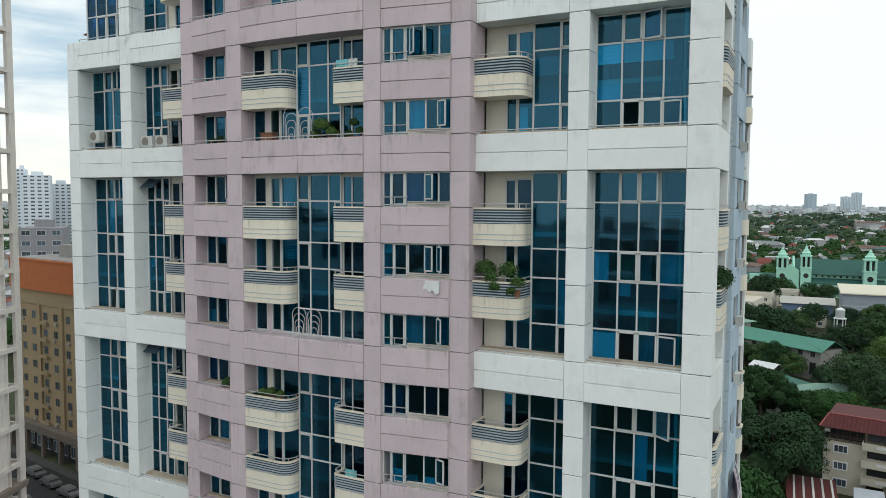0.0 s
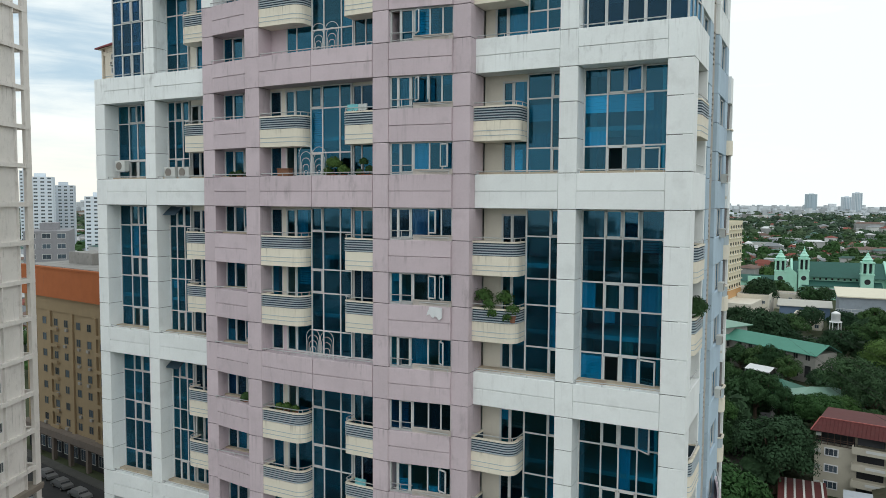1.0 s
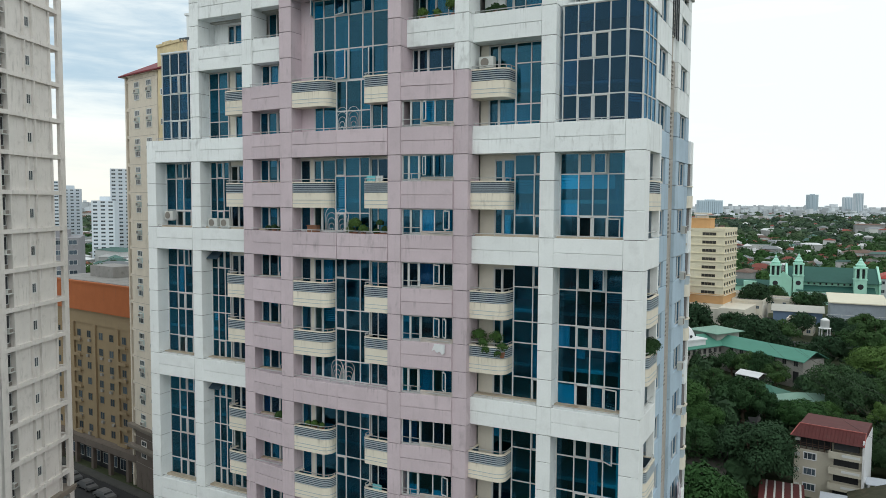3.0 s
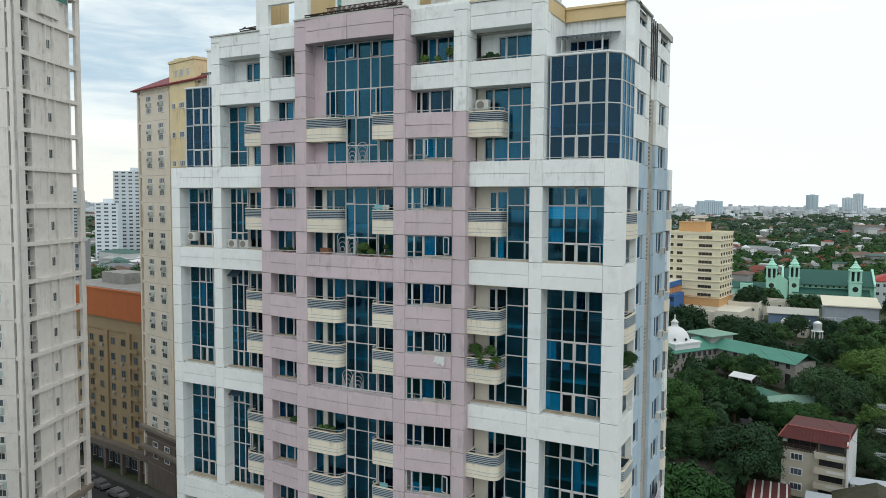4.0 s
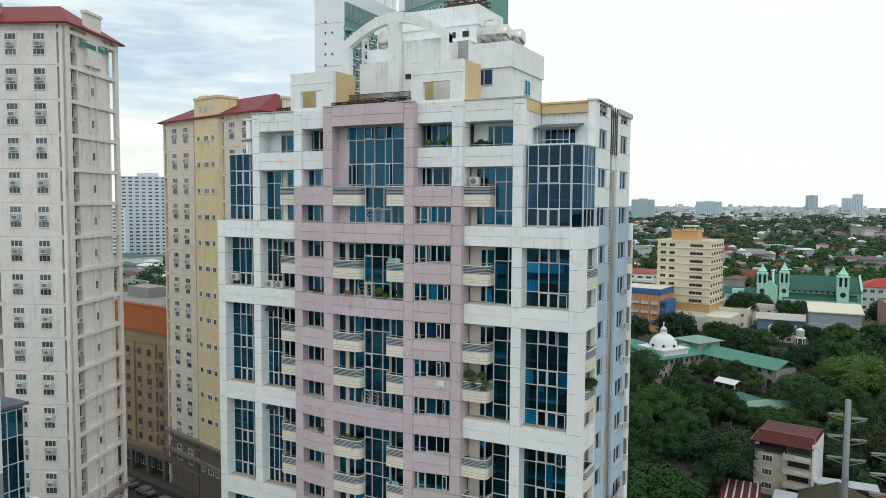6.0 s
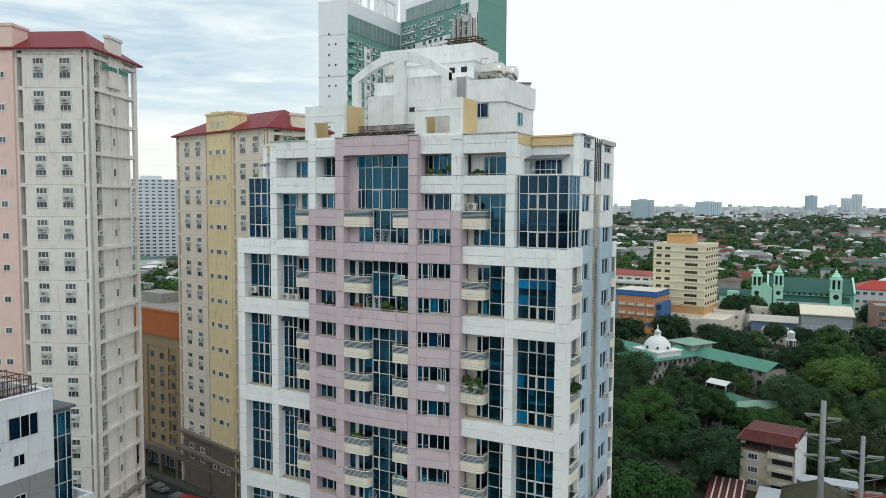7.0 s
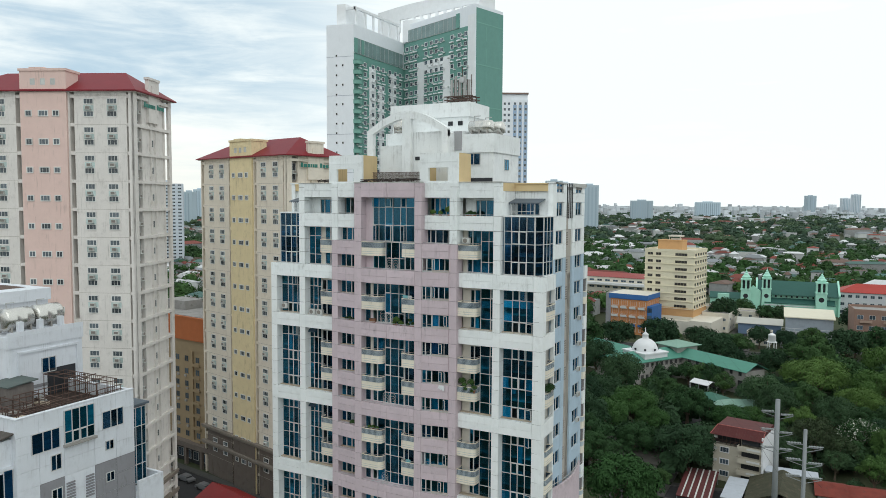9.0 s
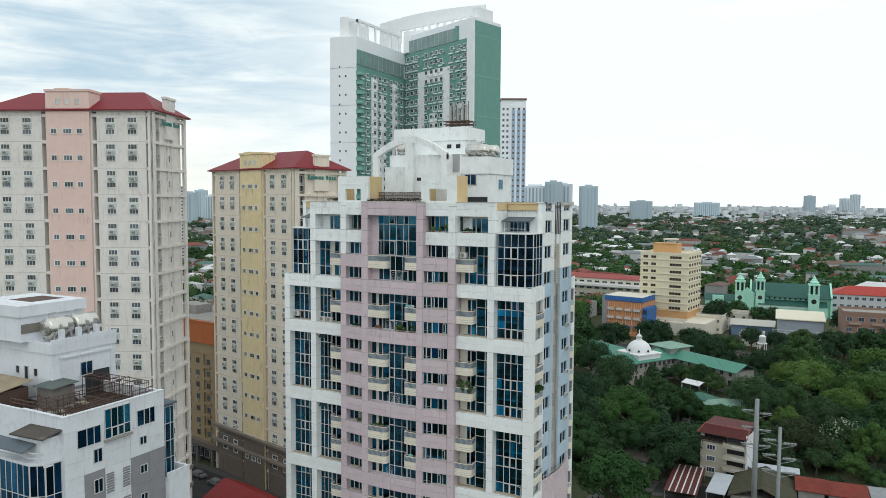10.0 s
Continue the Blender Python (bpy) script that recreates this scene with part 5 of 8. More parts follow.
            part("sign_bar", Mesh().box(0.14, 0.2, y, y + wd, 0, h), SIGNGREEN, sign, loc=(0, 0, eave - 2.1))
        y += wd + 0.16 if wd else 0.5
    # base storeys under a double cornice, both coloured dark for the lane's shade
    for a, b in ((-W_ + 1.2, -19.75), (-19.0, -18.85), (-10.8, -10.65), (-9.9, -1.2), (-0.4, 0.015)):
        part("base_skin", Mesh().box(a, b, -0.004, 0.3, 0, 10.6), LANESHADE, t)
    part("base_skin", Mesh().box(-18.72, -10.93, -0.404, -0.3, 0, 10.6), LANESHADE, t)
    for z in (7.0, 10.5):
        part("ledge", Mesh().box(-W_ - 0.2, 0.35, -0.8, D_, z, z + 0.45).box(-W_ - 0.1, 0.25, -0.6, D_, z - 0.3, z), mat("dull_cornice", (0.24, 0.21, 0.18), 0.85, var=0.12, streak=0.6), t)
    return t


loft_tower("loft_tower", "cream apartment tower with a salmon shaft and red hipped roof", (-77.3, 40.5), 23.5, 77.6, LOFTCREAM, LOFTPINK, 30.2, "salmon pink stair shaft")
loft_tower("loft_tower", "tan apartment tower with a mustard shaft and red hipped roof", (-69.0, 68.0), -14.0, 68.8, LOFTTAN, LOFTYELLOW, 30.6, "mustard yellow stair shaft")

# ---- green and white high-rise ----
green = thing("green_high_rise", "green and white high-rise with stacked balconies and curved crown", "high-rise")
GA, GB, GM, GC, GD = (-121.4, 151.5), (-112.0, 153.0), (-112.7, 185.4), (-77.4, 169.4), (-73.9, 183.0)
GE, GF = (-109.2, 199.0), (-122.1, 184.0)
ZL, ZR = 115.7, 121.7
part("wing", Mesh().prism([GA, GB, GM, GF], 0, ZL), PALEWALL, green)
part("main_block", Mesh().prism([GM, GC, GD, GE], 0, ZR), PALEWALL, green)


def skin(name, a, b, x0, x1, z0, z1, paint, out, parent):
    ob = part(name, Mesh().panel(x0, x1, z0, z1, -out, out + 0.05, 0.03), paint, parent)
    ob.matrix_local = face(a, b)
    return ob


LB, LC = math.dist(GB, GM), math.dist(GM, GC)
skin("green_face", GB, GM, 0.1, LB - 0.1, 0, ZL - 9.0, GREENWALL, 0.12, green)
skin("green_face", GM, GC, 0.1, LC - 3.6, 0, ZR - 6.2, GREENWALL, 0.12, green)
skin("green_side", GC, GD, 0.4, math.dist(GC, GD), 0, ZR - 1.0, GREENWALL, 0.12, green)
for z in range(6, 112, 7):
    skin("joint_strip", GC, GD, 5.2, 5.45, z, z + 4.4, GREENLIGHT, 0.16, green)
for z in range(12, 118, 13):
    skin("joint_strip", GC, GD, 0.4, math.dist(GC, GD), z, z + 0.35, GREENLIGHT, 0.16, green)
for x0, x1, top in ((9.0, 13.0, 12), (14.6, 18.4, 17), (22.5, 26.5, 12)):
    skin("white_strip", GB, GM, x0, x1, 0, ZL - top, HIGHWHITE, 0.2, green)
for x0, x1 in ((8.3, 12.0), (22.6, 26.3), (LC - 3.5, LC - 0.1)):
    skin("white_strip", GM, GC, x0, x1, 0, ZR - 14 if x1 < 27 else ZR - 3, HIGHWHITE, 0.2, green)
skin("white_strip", GM, GC, 12.05, 22.55, ZR - 18.5, ZR - 14, HIGHWHITE, 0.2, green)
skin("white_strip", GM, GC, 15.2, 19.4, 0, ZR - 29, HIGHWHITE, 0.2, green)
gw, gb_ = [], []
FB, FC = face(GB, GM), face(GM, GC)
rg = random.Random(12)
for i in range(36):
    z = 4 + i * 3.1
    if z < ZL - 11:
        for x in (2.2, 5.6, 10.4, 13.6, 16.9, 21.3, 24.9, 28.4):
            gw.append(FB @ Matrix.Translation((x, -0.2, z)))
            gb_.append(FB @ Matrix.Translation((x - 0.5, -0.3, z - 1.0)))
    if z < ZR - 8:
        for x in (1.2, 4.0, 6.6, 12.3, 15.4, 18.2, 21.0, 26.6, 30.3, 33.4):
            gw.append(FC @ Matrix.Translation((x, -0.2, z)))
            if rg.random() < 0.9:
                gb_.append(FC @ Matrix.Translation((x - 0.5, -0.3, z - 1.0)))
gw.sort(key=lambda q: -q.translation.z)
gb_.sort(key=lambda q: -q.translation.z)
repeat("window", win_mesh(1.7, 1.45, 2, 0.14), [HIGHWHITE, WINDOWGLASS], gw, green)
gl_ = [q @ Matrix.Translation((rg.choice((-1.25, 1.75)), -0.1, rg.choice((-0.5, 0.2, 0.5)))) for q in gw]
repeat("aircon_ledge", Mesh().box(0, 1.0, -0.4, 0.1, -0.1, 0).box(0.15, 0.7, -0.35, 0.1, 0.0, 0.35, 1), [HIGHWHITE, ACWHITE], gl_, green)
repeat("balcony", Mesh().box(0.3, 2.0, -0.45, 0.1, 0, 0.3).box(0.25, 2.05, -0.5, 0.1, -0.1, 0), [HIGHWHITE], gb_, green)
FA = face(GA, GB)
repeat("small_window", win_mesh(0.6, 0.7, 1), [FRAME, BLACKHOLE], [FA @ Matrix.Translation((x, 0, 5 + i * 6.1 + dz)) for i in range(17) for x, dz in ((3.2, 0), (5.4, 0), (3.2, 3.05))], green)
repeat("joint", Mesh().box(0, 9.5, -0.05, 0.02, 0, 0.12), [mat("lilac_joint", (0.42, 0.45, 0.52), 0.8)], [FA @ Matrix.Translation((0, 0, 8 + i * 12.2)) for i in range(9)], green)
# rounded green balconies on the near corner
cb = Mesh()
cb.tube((0, 0, 0), (0, 0, 1.25), 1.5, 12)
cb.tube((0, 0, 1.25), (0, 0, 1.3), 1.62, 12)
repeat("corner_balcony", cb, [GREENLIGHT], [(GB[0] + 0.5, GB[1] + 1.3, 4 + i * 3.1) for i in range(33)], green)
# upper glazing bands
for a, b, z0, z1, x0, x1 in ((GB, GM, ZL - 9.0, ZL - 4.2, 1.0, 31.0), (GM, GC, ZR - 6.2, ZR - 2.0, 1.0, 30.0)):
    w = window(0, x1 - x0, 0, 0, z1 - z0, (1,) * 12, (1,), green, drapes=0, single=False, gm=mat("pale_glazing", (0.2, 0.29, 0.29), 0.15, var=0.3, scale=0.3, bump=0))
    w.matrix_local = face(a, b) @ Matrix.Translation((x0, -0.25, z0))
    skin("glazing_back", a, b, x0, x1, z0, z1, PALEWALL, 0.08, green)
for fr_, x in ((FB, [0.2, 4.2]), (FC, [29.4])):
    repeat("pier", Mesh().box(0, 1.6, -0.3, 0, 0, 4.6), [GREENWALL], [fr_ @ Matrix.Translation((q, -0.05, (ZL - 8.9) if fr_ is FB else (ZR - 6.1))) for q in x], green)
# crown: curved white parapet and open frames
crown = Mesh()
pts = []
for i in range(15):
    f = i / 14
    q = Vector((-128.0, 192.3)).lerp(Vector((-78.1, 179.5)), f)
    pts.append((q.x, q.y, 127.9 + 2.1 * math.sin(f * math.pi * 0.75 + 0.75) * (1 if f < 0.6 else 1.0)))
for p, q in zip(pts, pts[1:]):
    b0 = ZR + 3.4 if p[0] > -120 else ZL
    crown.add([(p[0], p[1], b0), (q[0], q[1], b0), (q[0], q[1], q[2]), (p[0], p[1], p[2]), (p[0], p[1] + 0.6, b0), (q[0], q[1] + 0.6, b0), (q[0], q[1] + 0.6, q[2]), (p[0], p[1] + 0.6, p[2])],
              [(0, 1, 2, 3), (5, 4, 7, 6), (3, 2, 6, 7), (0, 3, 7, 4), (1, 5, 6, 2)])
part("crown", crown, HIGHWHITE, green, "curved white roof crown")
for p in pts[2:]:
    part("crown_post", Mesh().box(p[0] - 0.5, p[0] + 0.5, p[1] + 0.02, p[1] + 0.5, ZR - 1.0, ZR + 3.5), HIGHWHITE, green)
part("crown_end", Mesh().prism([(-80.0, 173.5), (-77.5, 172.5), (-75.5, 180), (-78, 181)], ZR, 125.5), HIGHWHITE, green)
pen = Mesh()
pen.prism([(-119.5, 154.5), (-116.5, 155), (-117, 168), (-120, 168)], ZL, ZL + 7.0)
for i in range(6):
    y = 156 + i * 5
    pen.box(-113.6, -113.0, y, y + 0.6, ZL, ZL + 5.2)
pen.box(-113.7, -112.9, 155.5, 183, ZL + 5.2, ZL + 6.0).box(-117, -113, 155.5, 156.2, ZL + 5.2, ZL + 6.0)
part("roof_frame", pen, HIGHWHITE, green)
part("roof_house", Mesh().box(-112.5, -104, 184, 192, ZL, ZR + 1.5), HIGHWHITE, green)

# ---- blue and white high-rise further off ----
blue = thing("blue_high_rise", "distant white high-rise with blue window columns", "high-rise", pose(-140.0, 339.3, 0, 0, 0, 27))
BH = 119.5
part("block", Mesh().box(0, 14, 0, 14, 0, BH).box(5, 14.2, -0.6, 14, 0, BH - 3), PALEWALL, blue)
# Column blue is lightened in its base colour to read as haze.
for x in (6.0, 9.0, 12.0):
    part("blue_column", Mesh().panel(x, x + 1.9, 0, BH - 6, -0.75, 0.3, 0.03), mat("haze_paled_blue", (0.32, 0.44, 0.60), 0.6, var=0.05), blue)
bw = []
for i in range(44):
    z = BH - 6 - i * 3.1
    bw += [(0.7, 0, z), (3.0, 0, z)] + [(x + 0.3, -0.75, z) for x in (6.0, 9.0, 12.0)]
repeat("window", win_mesh(1.3, 1.5, 2, 0.12), [FRAME, WINDOWGLASS], bw, blue)
part("roof_cap", Mesh().box(-0.3, 14.5, -0.8, 14.3, BH, BH + 0.8), mat("brown_cap", (0.22, 0.15, 0.13), 0.8), blue)

# ---- sister tower with rooftop terrace ----
sis = thing("sister_tower", "white apartment block with rooftop terrace, blue glass and grey patches", "apartment block", Matrix.Translation((-37.0, -5.4, 0)))
ST = 42.2
GREYP = mat("grey_panel_paint", (0.27, 0.27, 0.29), 0.8, var=0.1, streak=0.5, dirt=0.2, drip=0.4)
# Runs on unseen to a guessed twin width, lengthened to shade the loft towers.
part("body", Mesh().box(-35.0, -0.02, 0.0, 11.65, 0, ST - 1.4), SISWHITE, sis)
par = Mesh().box(-0.3, 0.0, 0.0, 11.65, ST - 1.4, ST).box(-35.0, -0.3, 0.0, 0.3, ST - 1.4, ST).box(-35, -0.3, 11.35, 11.65, ST - 1.4, ST)
par.box(-0.38, 0.05, -0.05, 11.7, ST, ST + 0.08).box(-6.3, -0.38, -0.05, 0.36, ST, ST + 0.08)
part("parapet", par, SISWHITE, sis)
# Floor brown is lowered to near black to hold the clutter's shadows; dirt stays.
part("terrace_floor", Mesh().box(-35, -0.3, 0.3, 11.35, ST - 1.4, ST - 1.2), mat("shadowed_brown_terrace", (0.05, 0.036, 0.031), 0.9, var=0.3, dirt=0.3), sis)
S2 = pose(0, 0, 0, 0, 0, 90)
# Flat mid-tone sheet right behind the glass, painted as a dim room.
DIMROOM = mat("flat_dim_room_tone", (0.27, 0.29, 0.27), 0.7, var=0.5, scale=0.9, stretch=(1, 1, 3))
for i in range(13):
    z1 = ST - 0.05 - i * 3.02
    for a, b in ((0.0, 2.0), (2.0, 4.3), (4.3, 7.3), (7.3, 9.6), (9.6, 11.65)):
        for z, zz in ((z1 - 1.5, z1), (z1 - 3.0, z1 - 1.52)):
            ob = part("wall_panel", Mesh().panel(a + G, b - G, z, zz, -0.03, 0.04), GREYP if (i >= 2 and 1 < a < 4) or (i >= 2 and a > 7) else SISWHITE, sis)
            ob.matrix_local = S2
    for a, w_, h_, dz in ((1.3, 2.6, 1.8, 3.3), (8.1, 2.3, 1.7, 3.0)) if i == 0 else ((3.0, 1.0, 1.4, 2.2), (8.4, 0.9, 0.9, 2.0)):
        w = window(0, w_, 0, 0, h_, (0.4, 0.3, 0.3) if i == 0 else (0.5, 0.5), (1,), sis, drapes=0.3, gm=GLASSDARK, single=i < 4)
        w.matrix_local = S2 @ Matrix.Translation((a, -0.06, z1 - dz))
        bk = part("window_back", Mesh().box(a + 0.05, a + w_ - 0.05, -0.036, -0.032, z1 - dz + 0.05, z1 - dz + h_ - 0.05), DIMROOM, sis)
        bk.matrix_local = S2
    if i >= 2:
        for a in (4.4, 6.3):
            lv = Mesh()
            for q in range(8):
                lv.box(0, 0.8, -0.12, 0, q * 0.26, q * 0.26 + 0.13)
            part("vent_louvres", lv, GREYP, sis).matrix_local = S2 @ Matrix.Translation((a, -0.05, z1 - 2.6))
w = window(0, 3.0, 0, 0, 3.0, (0.25, 0.25, 0.25, 0.25), (0.65, 0.35), sis, gm=GLASSBLUE, opens=[(1, 1), (2, 1)], drapes=0.0)
w.matrix_local = S2 @ Matrix.Translation((4.3, -0.09, ST - 3.25))
part("glazing_back", Mesh().box(4.35, 7.25, -0.075, -0.04, ST - 3.2, ST - 0.3), DIMROOM, sis).matrix_local = S2
part("brow", Mesh().box(4.2, 7.4, -0.35, 0, ST - 3.5, ST - 3.27), CONCRETE, sis).matrix_local = S2
# rear shoulder with blue glass, lower terrace
part("shoulder", Mesh().box(-12, 0.5, 11.65, 14.6, 0, 32.2).box(0.25, 0.5, 11.65, 14.6, 32.2, 33.2).box(-2, 0.25, 14.3, 14.6, 32.2, 33.2), SISWHITE, sis)
part("shoulder_block", Mesh().box(-12, -1.0, 11.65, 13.8, 32.2, 40.2), JOINT, sis)
w = window(0, 2.0, 0, 0, 7.6, (0.4, 0.35, 0.25), (0.25, 0.25, 0.25, 0.25), sis, gm=GLASSBLUE, drapes=0.2)
w.matrix_local = S2 @ Matrix.Translation((11.75, 0.9, 32.4))
part("shoulder_roof", Mesh().box(-4, -0.6, 11.66, 14.0, 40.2, 40.4), mat("canopy_sheet", (0.10, 0.125, 0.15)), sis)
# front glass box with curved corner
for (ax, ay), (bx, by), cols in (((-7.0, -2.3), (-1.7, -2.3), (1, 1, 1, 1, 1, 1)), ((-1.7, -2.3), (-0.6, -1.5), (1, 1)), ((-0.6, -1.5), (-0.4, -0.02), (1, 1))):
    for zb, hh in ((24.0, 7.4), (31.6, 6.55)):
        w = window(0, math.hypot(bx - ax, by - ay), 0, 0, hh, cols, (0.45, 0.3, 0.25), sis, gm=GLASSDARK, drapes=0.1)
        w.matrix_local = pose(ax, ay, zb, 0, 0, math.degrees(math.atan2(by - ay, bx - ax)))
part("bay_roof", Mesh().prism([(-7.1, 0), (-7.1, -2.4), (-1.65, -2.4), (-0.5, -1.5), (-0.3, 0)], 38.15, 38.4), SISWHITE, sis)
for z0, z1 in ((0, 24), (31.3, 31.5)):
    part("bay_floor", Mesh().prism([(-7, 0), (-7, -2.2), (-1.7, -2.2), (-0.7, -1.5), (-0.5, 0)], z0, z1), SISWHITE, sis)
tr_ = Mesh()
for zz in (38.8, 39.3):
    tr_.tube((-7, -2.3, zz), (-1.7, -2.3, zz), 0.05, 6).tube((-1.7, -2.3, zz), (-0.6, -1.5, zz), 0.05, 6)
part("rail", tr_, FRAME, sis)
part("canopy", Mesh().add([(-7, -3.1, 39.5), (-1.6, -3.0, 39.5), (-1.6, -1.7, 40.0), (-7, -1.7, 40.0), (-7, -3.1, 39.58), (-1.6, -3.0, 39.58), (-1.6, -1.7, 40.08), (-7, -1.7, 40.08)], [(0, 3, 2, 1), (4, 5, 6, 7), (0, 1, 5, 4), (1, 2, 6, 5), (2, 3, 7, 6), (3, 0, 4, 7)]), mat("canopy_sheet", (0.10, 0.125, 0.15)), sis)
part("stub_wall", Mesh().box(-4.4, -0.5, -1.6, 0, 37.9, 40.6), SISWHITE, sis)
part("stub_roof", Mesh().add([(-4.9, -2.1, 40.5), (-0.2, -2.0, 40.6), (-0.2, 0, 41.0), (-4.9, 0, 40.9), (-4.9, -2.1, 40.62), (-0.2, -2.0, 40.72), (-0.2, 0, 41.12), (-4.9, 0, 41.02)], [(0, 3, 2, 1), (4, 5, 6, 7), (0, 1, 5, 4), (1, 2, 6, 5), (2, 3, 7, 6), (3, 0, 4, 7)]), mat("rotten_brown_sheet", (0.085, 0.075, 0.068), 0.85, var=0.4, dirt=0.5, streak_col=(0.22, 0.20, 0.18)), sis, "rotten brown sheet roof")
# penthouse on the terrace
php = Mesh().box(-22, -9.3, 5.4, 13.1, ST - 1.4, 46.2).box(-22.1, -9.2, 5.3, 13.2, 46.2, 47.3).box(-22, -13.0, 4.4, 12.0, 47.3, 50.0).box(-22.2, -12.8, 4.2, 12.2, 50.0, 51.2)
pieces("penthouse", php, SISWHITE, sis)
part("roof_hatch", Mesh().box(-19, -15, 7, 11, 51.15, 51.21), RUST, sis)
w = window(0, 1.5, 0, 0, 1.5, (0.5, 0.5), (1,), sis, gm=GLASSDARK, drapes=0)
w.matrix_local = S2 @ Matrix.Translation((8.6, 9.24, 43.3))
part("window_back", Mesh().box(8.65, 10.05, 9.255, 9.27, 43.35, 44.75), DIMROOM, sis).matrix_local = S2
part("recess", Mesh().box(-12.2, -9.28, 6.8, 12.0, 42.2, 42.3).box(-9.29, -9.22, 7.0, 12.4, 42.0, 42.2), GREYP, sis)
for x in (-19.5, -18.0, -16.4):
    part("small_window", win_mesh(0.7, 0.9 if x != -18.0 else 1.6, 1), [FRAME, BLACKHOLE], sis, loc=(x + 4, 5.38, 43.6 if x != -18.0 else 43.0))
SW = Matrix.Translation((-37.0, -5.4, 0))
for y0, y1 in ((5.75, 8.75), (8.85, 11.85)):
    tank("water_tank", (0, 0, 0), (0, y1 - y0, 0), 1.12, m=SW @ Matrix.Translation((-11.0, y0, 48.75)))
for y in (6.6, 8.6, 10.8):
    part("tank_block", Mesh().box(-9.95, -9.5, y, y + 0.5, 47.3, 48.6), SISWHITE, sis)
part("roof_kerb", Mesh().box(-9.35, -9.2, 5.3, 13.2, 47.3, 47.75), SISWHITE, sis)
# A dark box on the wall, painted as the shade of a void.
part("shed_void", Mesh().box(-9.32, -9.2, 9.2, 12.2, ST - 1.2, 43.6), BLACKHOLE, sis)
part("frieze", Mesh().box(-9.3, -9.16, 6.2, 12.6, 45.55, 45.75).box(-9.3, -9.16, 6.2, 6.4, 43.0, 45.55).box(-9.3, -9.16, 12.4, 12.6, 43.0, 45.55), SISWHITE, sis)
part("wall_strip", Mesh().box(-13.0, -12.95, 4.5, 9.0, 48.2, 49.2), DARKSLOT, sis)
shed = thing("roof_shed", "grey corrugated shed on a rooftop terrace", "shed", SW @ Matrix.Translation((-8.2, 5.0, ST - 1.2)))
part("wall", Mesh().box(-1.3, 1.3, -1.2, 1.2, 0, 2.2), mat("brown_grey_sheet", (0.19, 0.17, 0.16), 0.85, var=0.3, stretch=(4, 4, 0.5), dirt=0.4), shed)
part("roof", Mesh().add([(-1.6, -1.5, 2.2), (1.6, -1.5, 2.2), (1.6, 1.5, 2.45), (-1.6, 1.5, 2.45), (-1.6, -1.5, 2.3), (1.6, -1.5, 2.3), (1.6, 1.5, 2.55), (-1.6, 1.5, 2.55)], [(0, 3, 2, 1), (4, 5, 6, 7), (0, 1, 5, 4), (1, 2, 6, 5), (2, 3, 7, 6), (3, 0, 4, 7)]), mat("dark_green_sheet", (0.10, 0.125, 0.12), 0.7, var=0.3, dirt=0.3), shed)
shed2 = thing("roof_shelter", "low patched tin shelter on a rooftop terrace", "shelter", SW @ Matrix.Translation((-13.5, 2.2, ST - 1.2)))
part("wall", Mesh().box(-3, 2.5, -1.6, 1.6, 0, 2.0), RUST, shed2)
part("roof", Mesh().add([(-3.3, -2, 2.0), (2.8, -2, 2.0), (2.8, 2, 2.6), (-3.3, 2, 2.6), (-3.3, -2, 2.06), (2.8, -2, 2.06), (2.8, 2, 2.66), (-3.3, 2, 2.66)], [(0, 3, 2, 1), (4, 5, 6, 7), (0, 1, 5, 4), (1, 2, 6, 5), (2, 3, 7, 6), (3, 0, 4, 7)]), mat("brown_tin", (0.30, 0.24, 0.17), 0.7, var=0.3, dirt=0.5), shed2)
pg = thing("roof_pergola", "rusty pergola frame on a rooftop terrace", "pergola", SW @ Matrix.Translation((0, 0, ST - 1.2)))
pm_ = Mesh()
rp = random.Random(8)
for x in (-9.0, -7.4, -5.8, -4.2, -2.6, -1.2):
    for y in (0.9, 3.4, 6.0, 8.6, 10.8):
        pm_.tube((x, y, 0), (x + rp.uniform(-0.1, 0.1), y, 1.4 if y < 7 else 2.3), 0.045, 4)
    pm_.tube((x, 8.6, 2.25), (x, 10.8, 2.25 + rp.uniform(-0.2, 0.15)), 0.045, 4)
    pm_.tube((x, 0.9, 1.35), (x, 6.0, 1.35), 0.04, 4)
for y, z in ((3.4, 1.35), (6.0, 1.35), (8.6, 2.25), (9.7, 2.2), (10.8, 2.25)):
    pm_.tube((-9.0, y, z), (-1.2, y, z + rp.uniform(-0.15, 0.1)), 0.045, 4)
for i in range(26):
    a = -9.0 + i * 0.3
    pm_.tube((a, 10.75, 0), (a, 10.75, 2.2), 0.025, 4)
part("frame", pm_, RUST, pg)
rl_ = Mesh()
for z in (0.75, 1.35, 1.75):
    rl_.tube((-9.2, 0.8, z), (-0.7, 0.8, z), 0.045, 4).tube((-0.7, 0.8, z), (-0.7, 10.9, z), 0.045, 4).tube((-5.6, 3.4, z), (-5.6, 10.8, z), 0.045, 4)
for i in range(13):
    rl_.tube((-9.2 + i * 0.7, 0.8, 0), (-9.2 + i * 0.7, 0.8, 1.75), 0.045, 4).tube((-0.7, 0.8 + i * 0.83, 0), (-0.7, 0.8 + i * 0.83, 1.75), 0.045, 4)
    rl_.tube((-5.6, 3.4 + i * 0.6, 0), (-5.6, 3.4 + i * 0.6, 1.75), 0.04, 4)
part("railing", rl_, RUST, pg)
rj = random.Random(31)
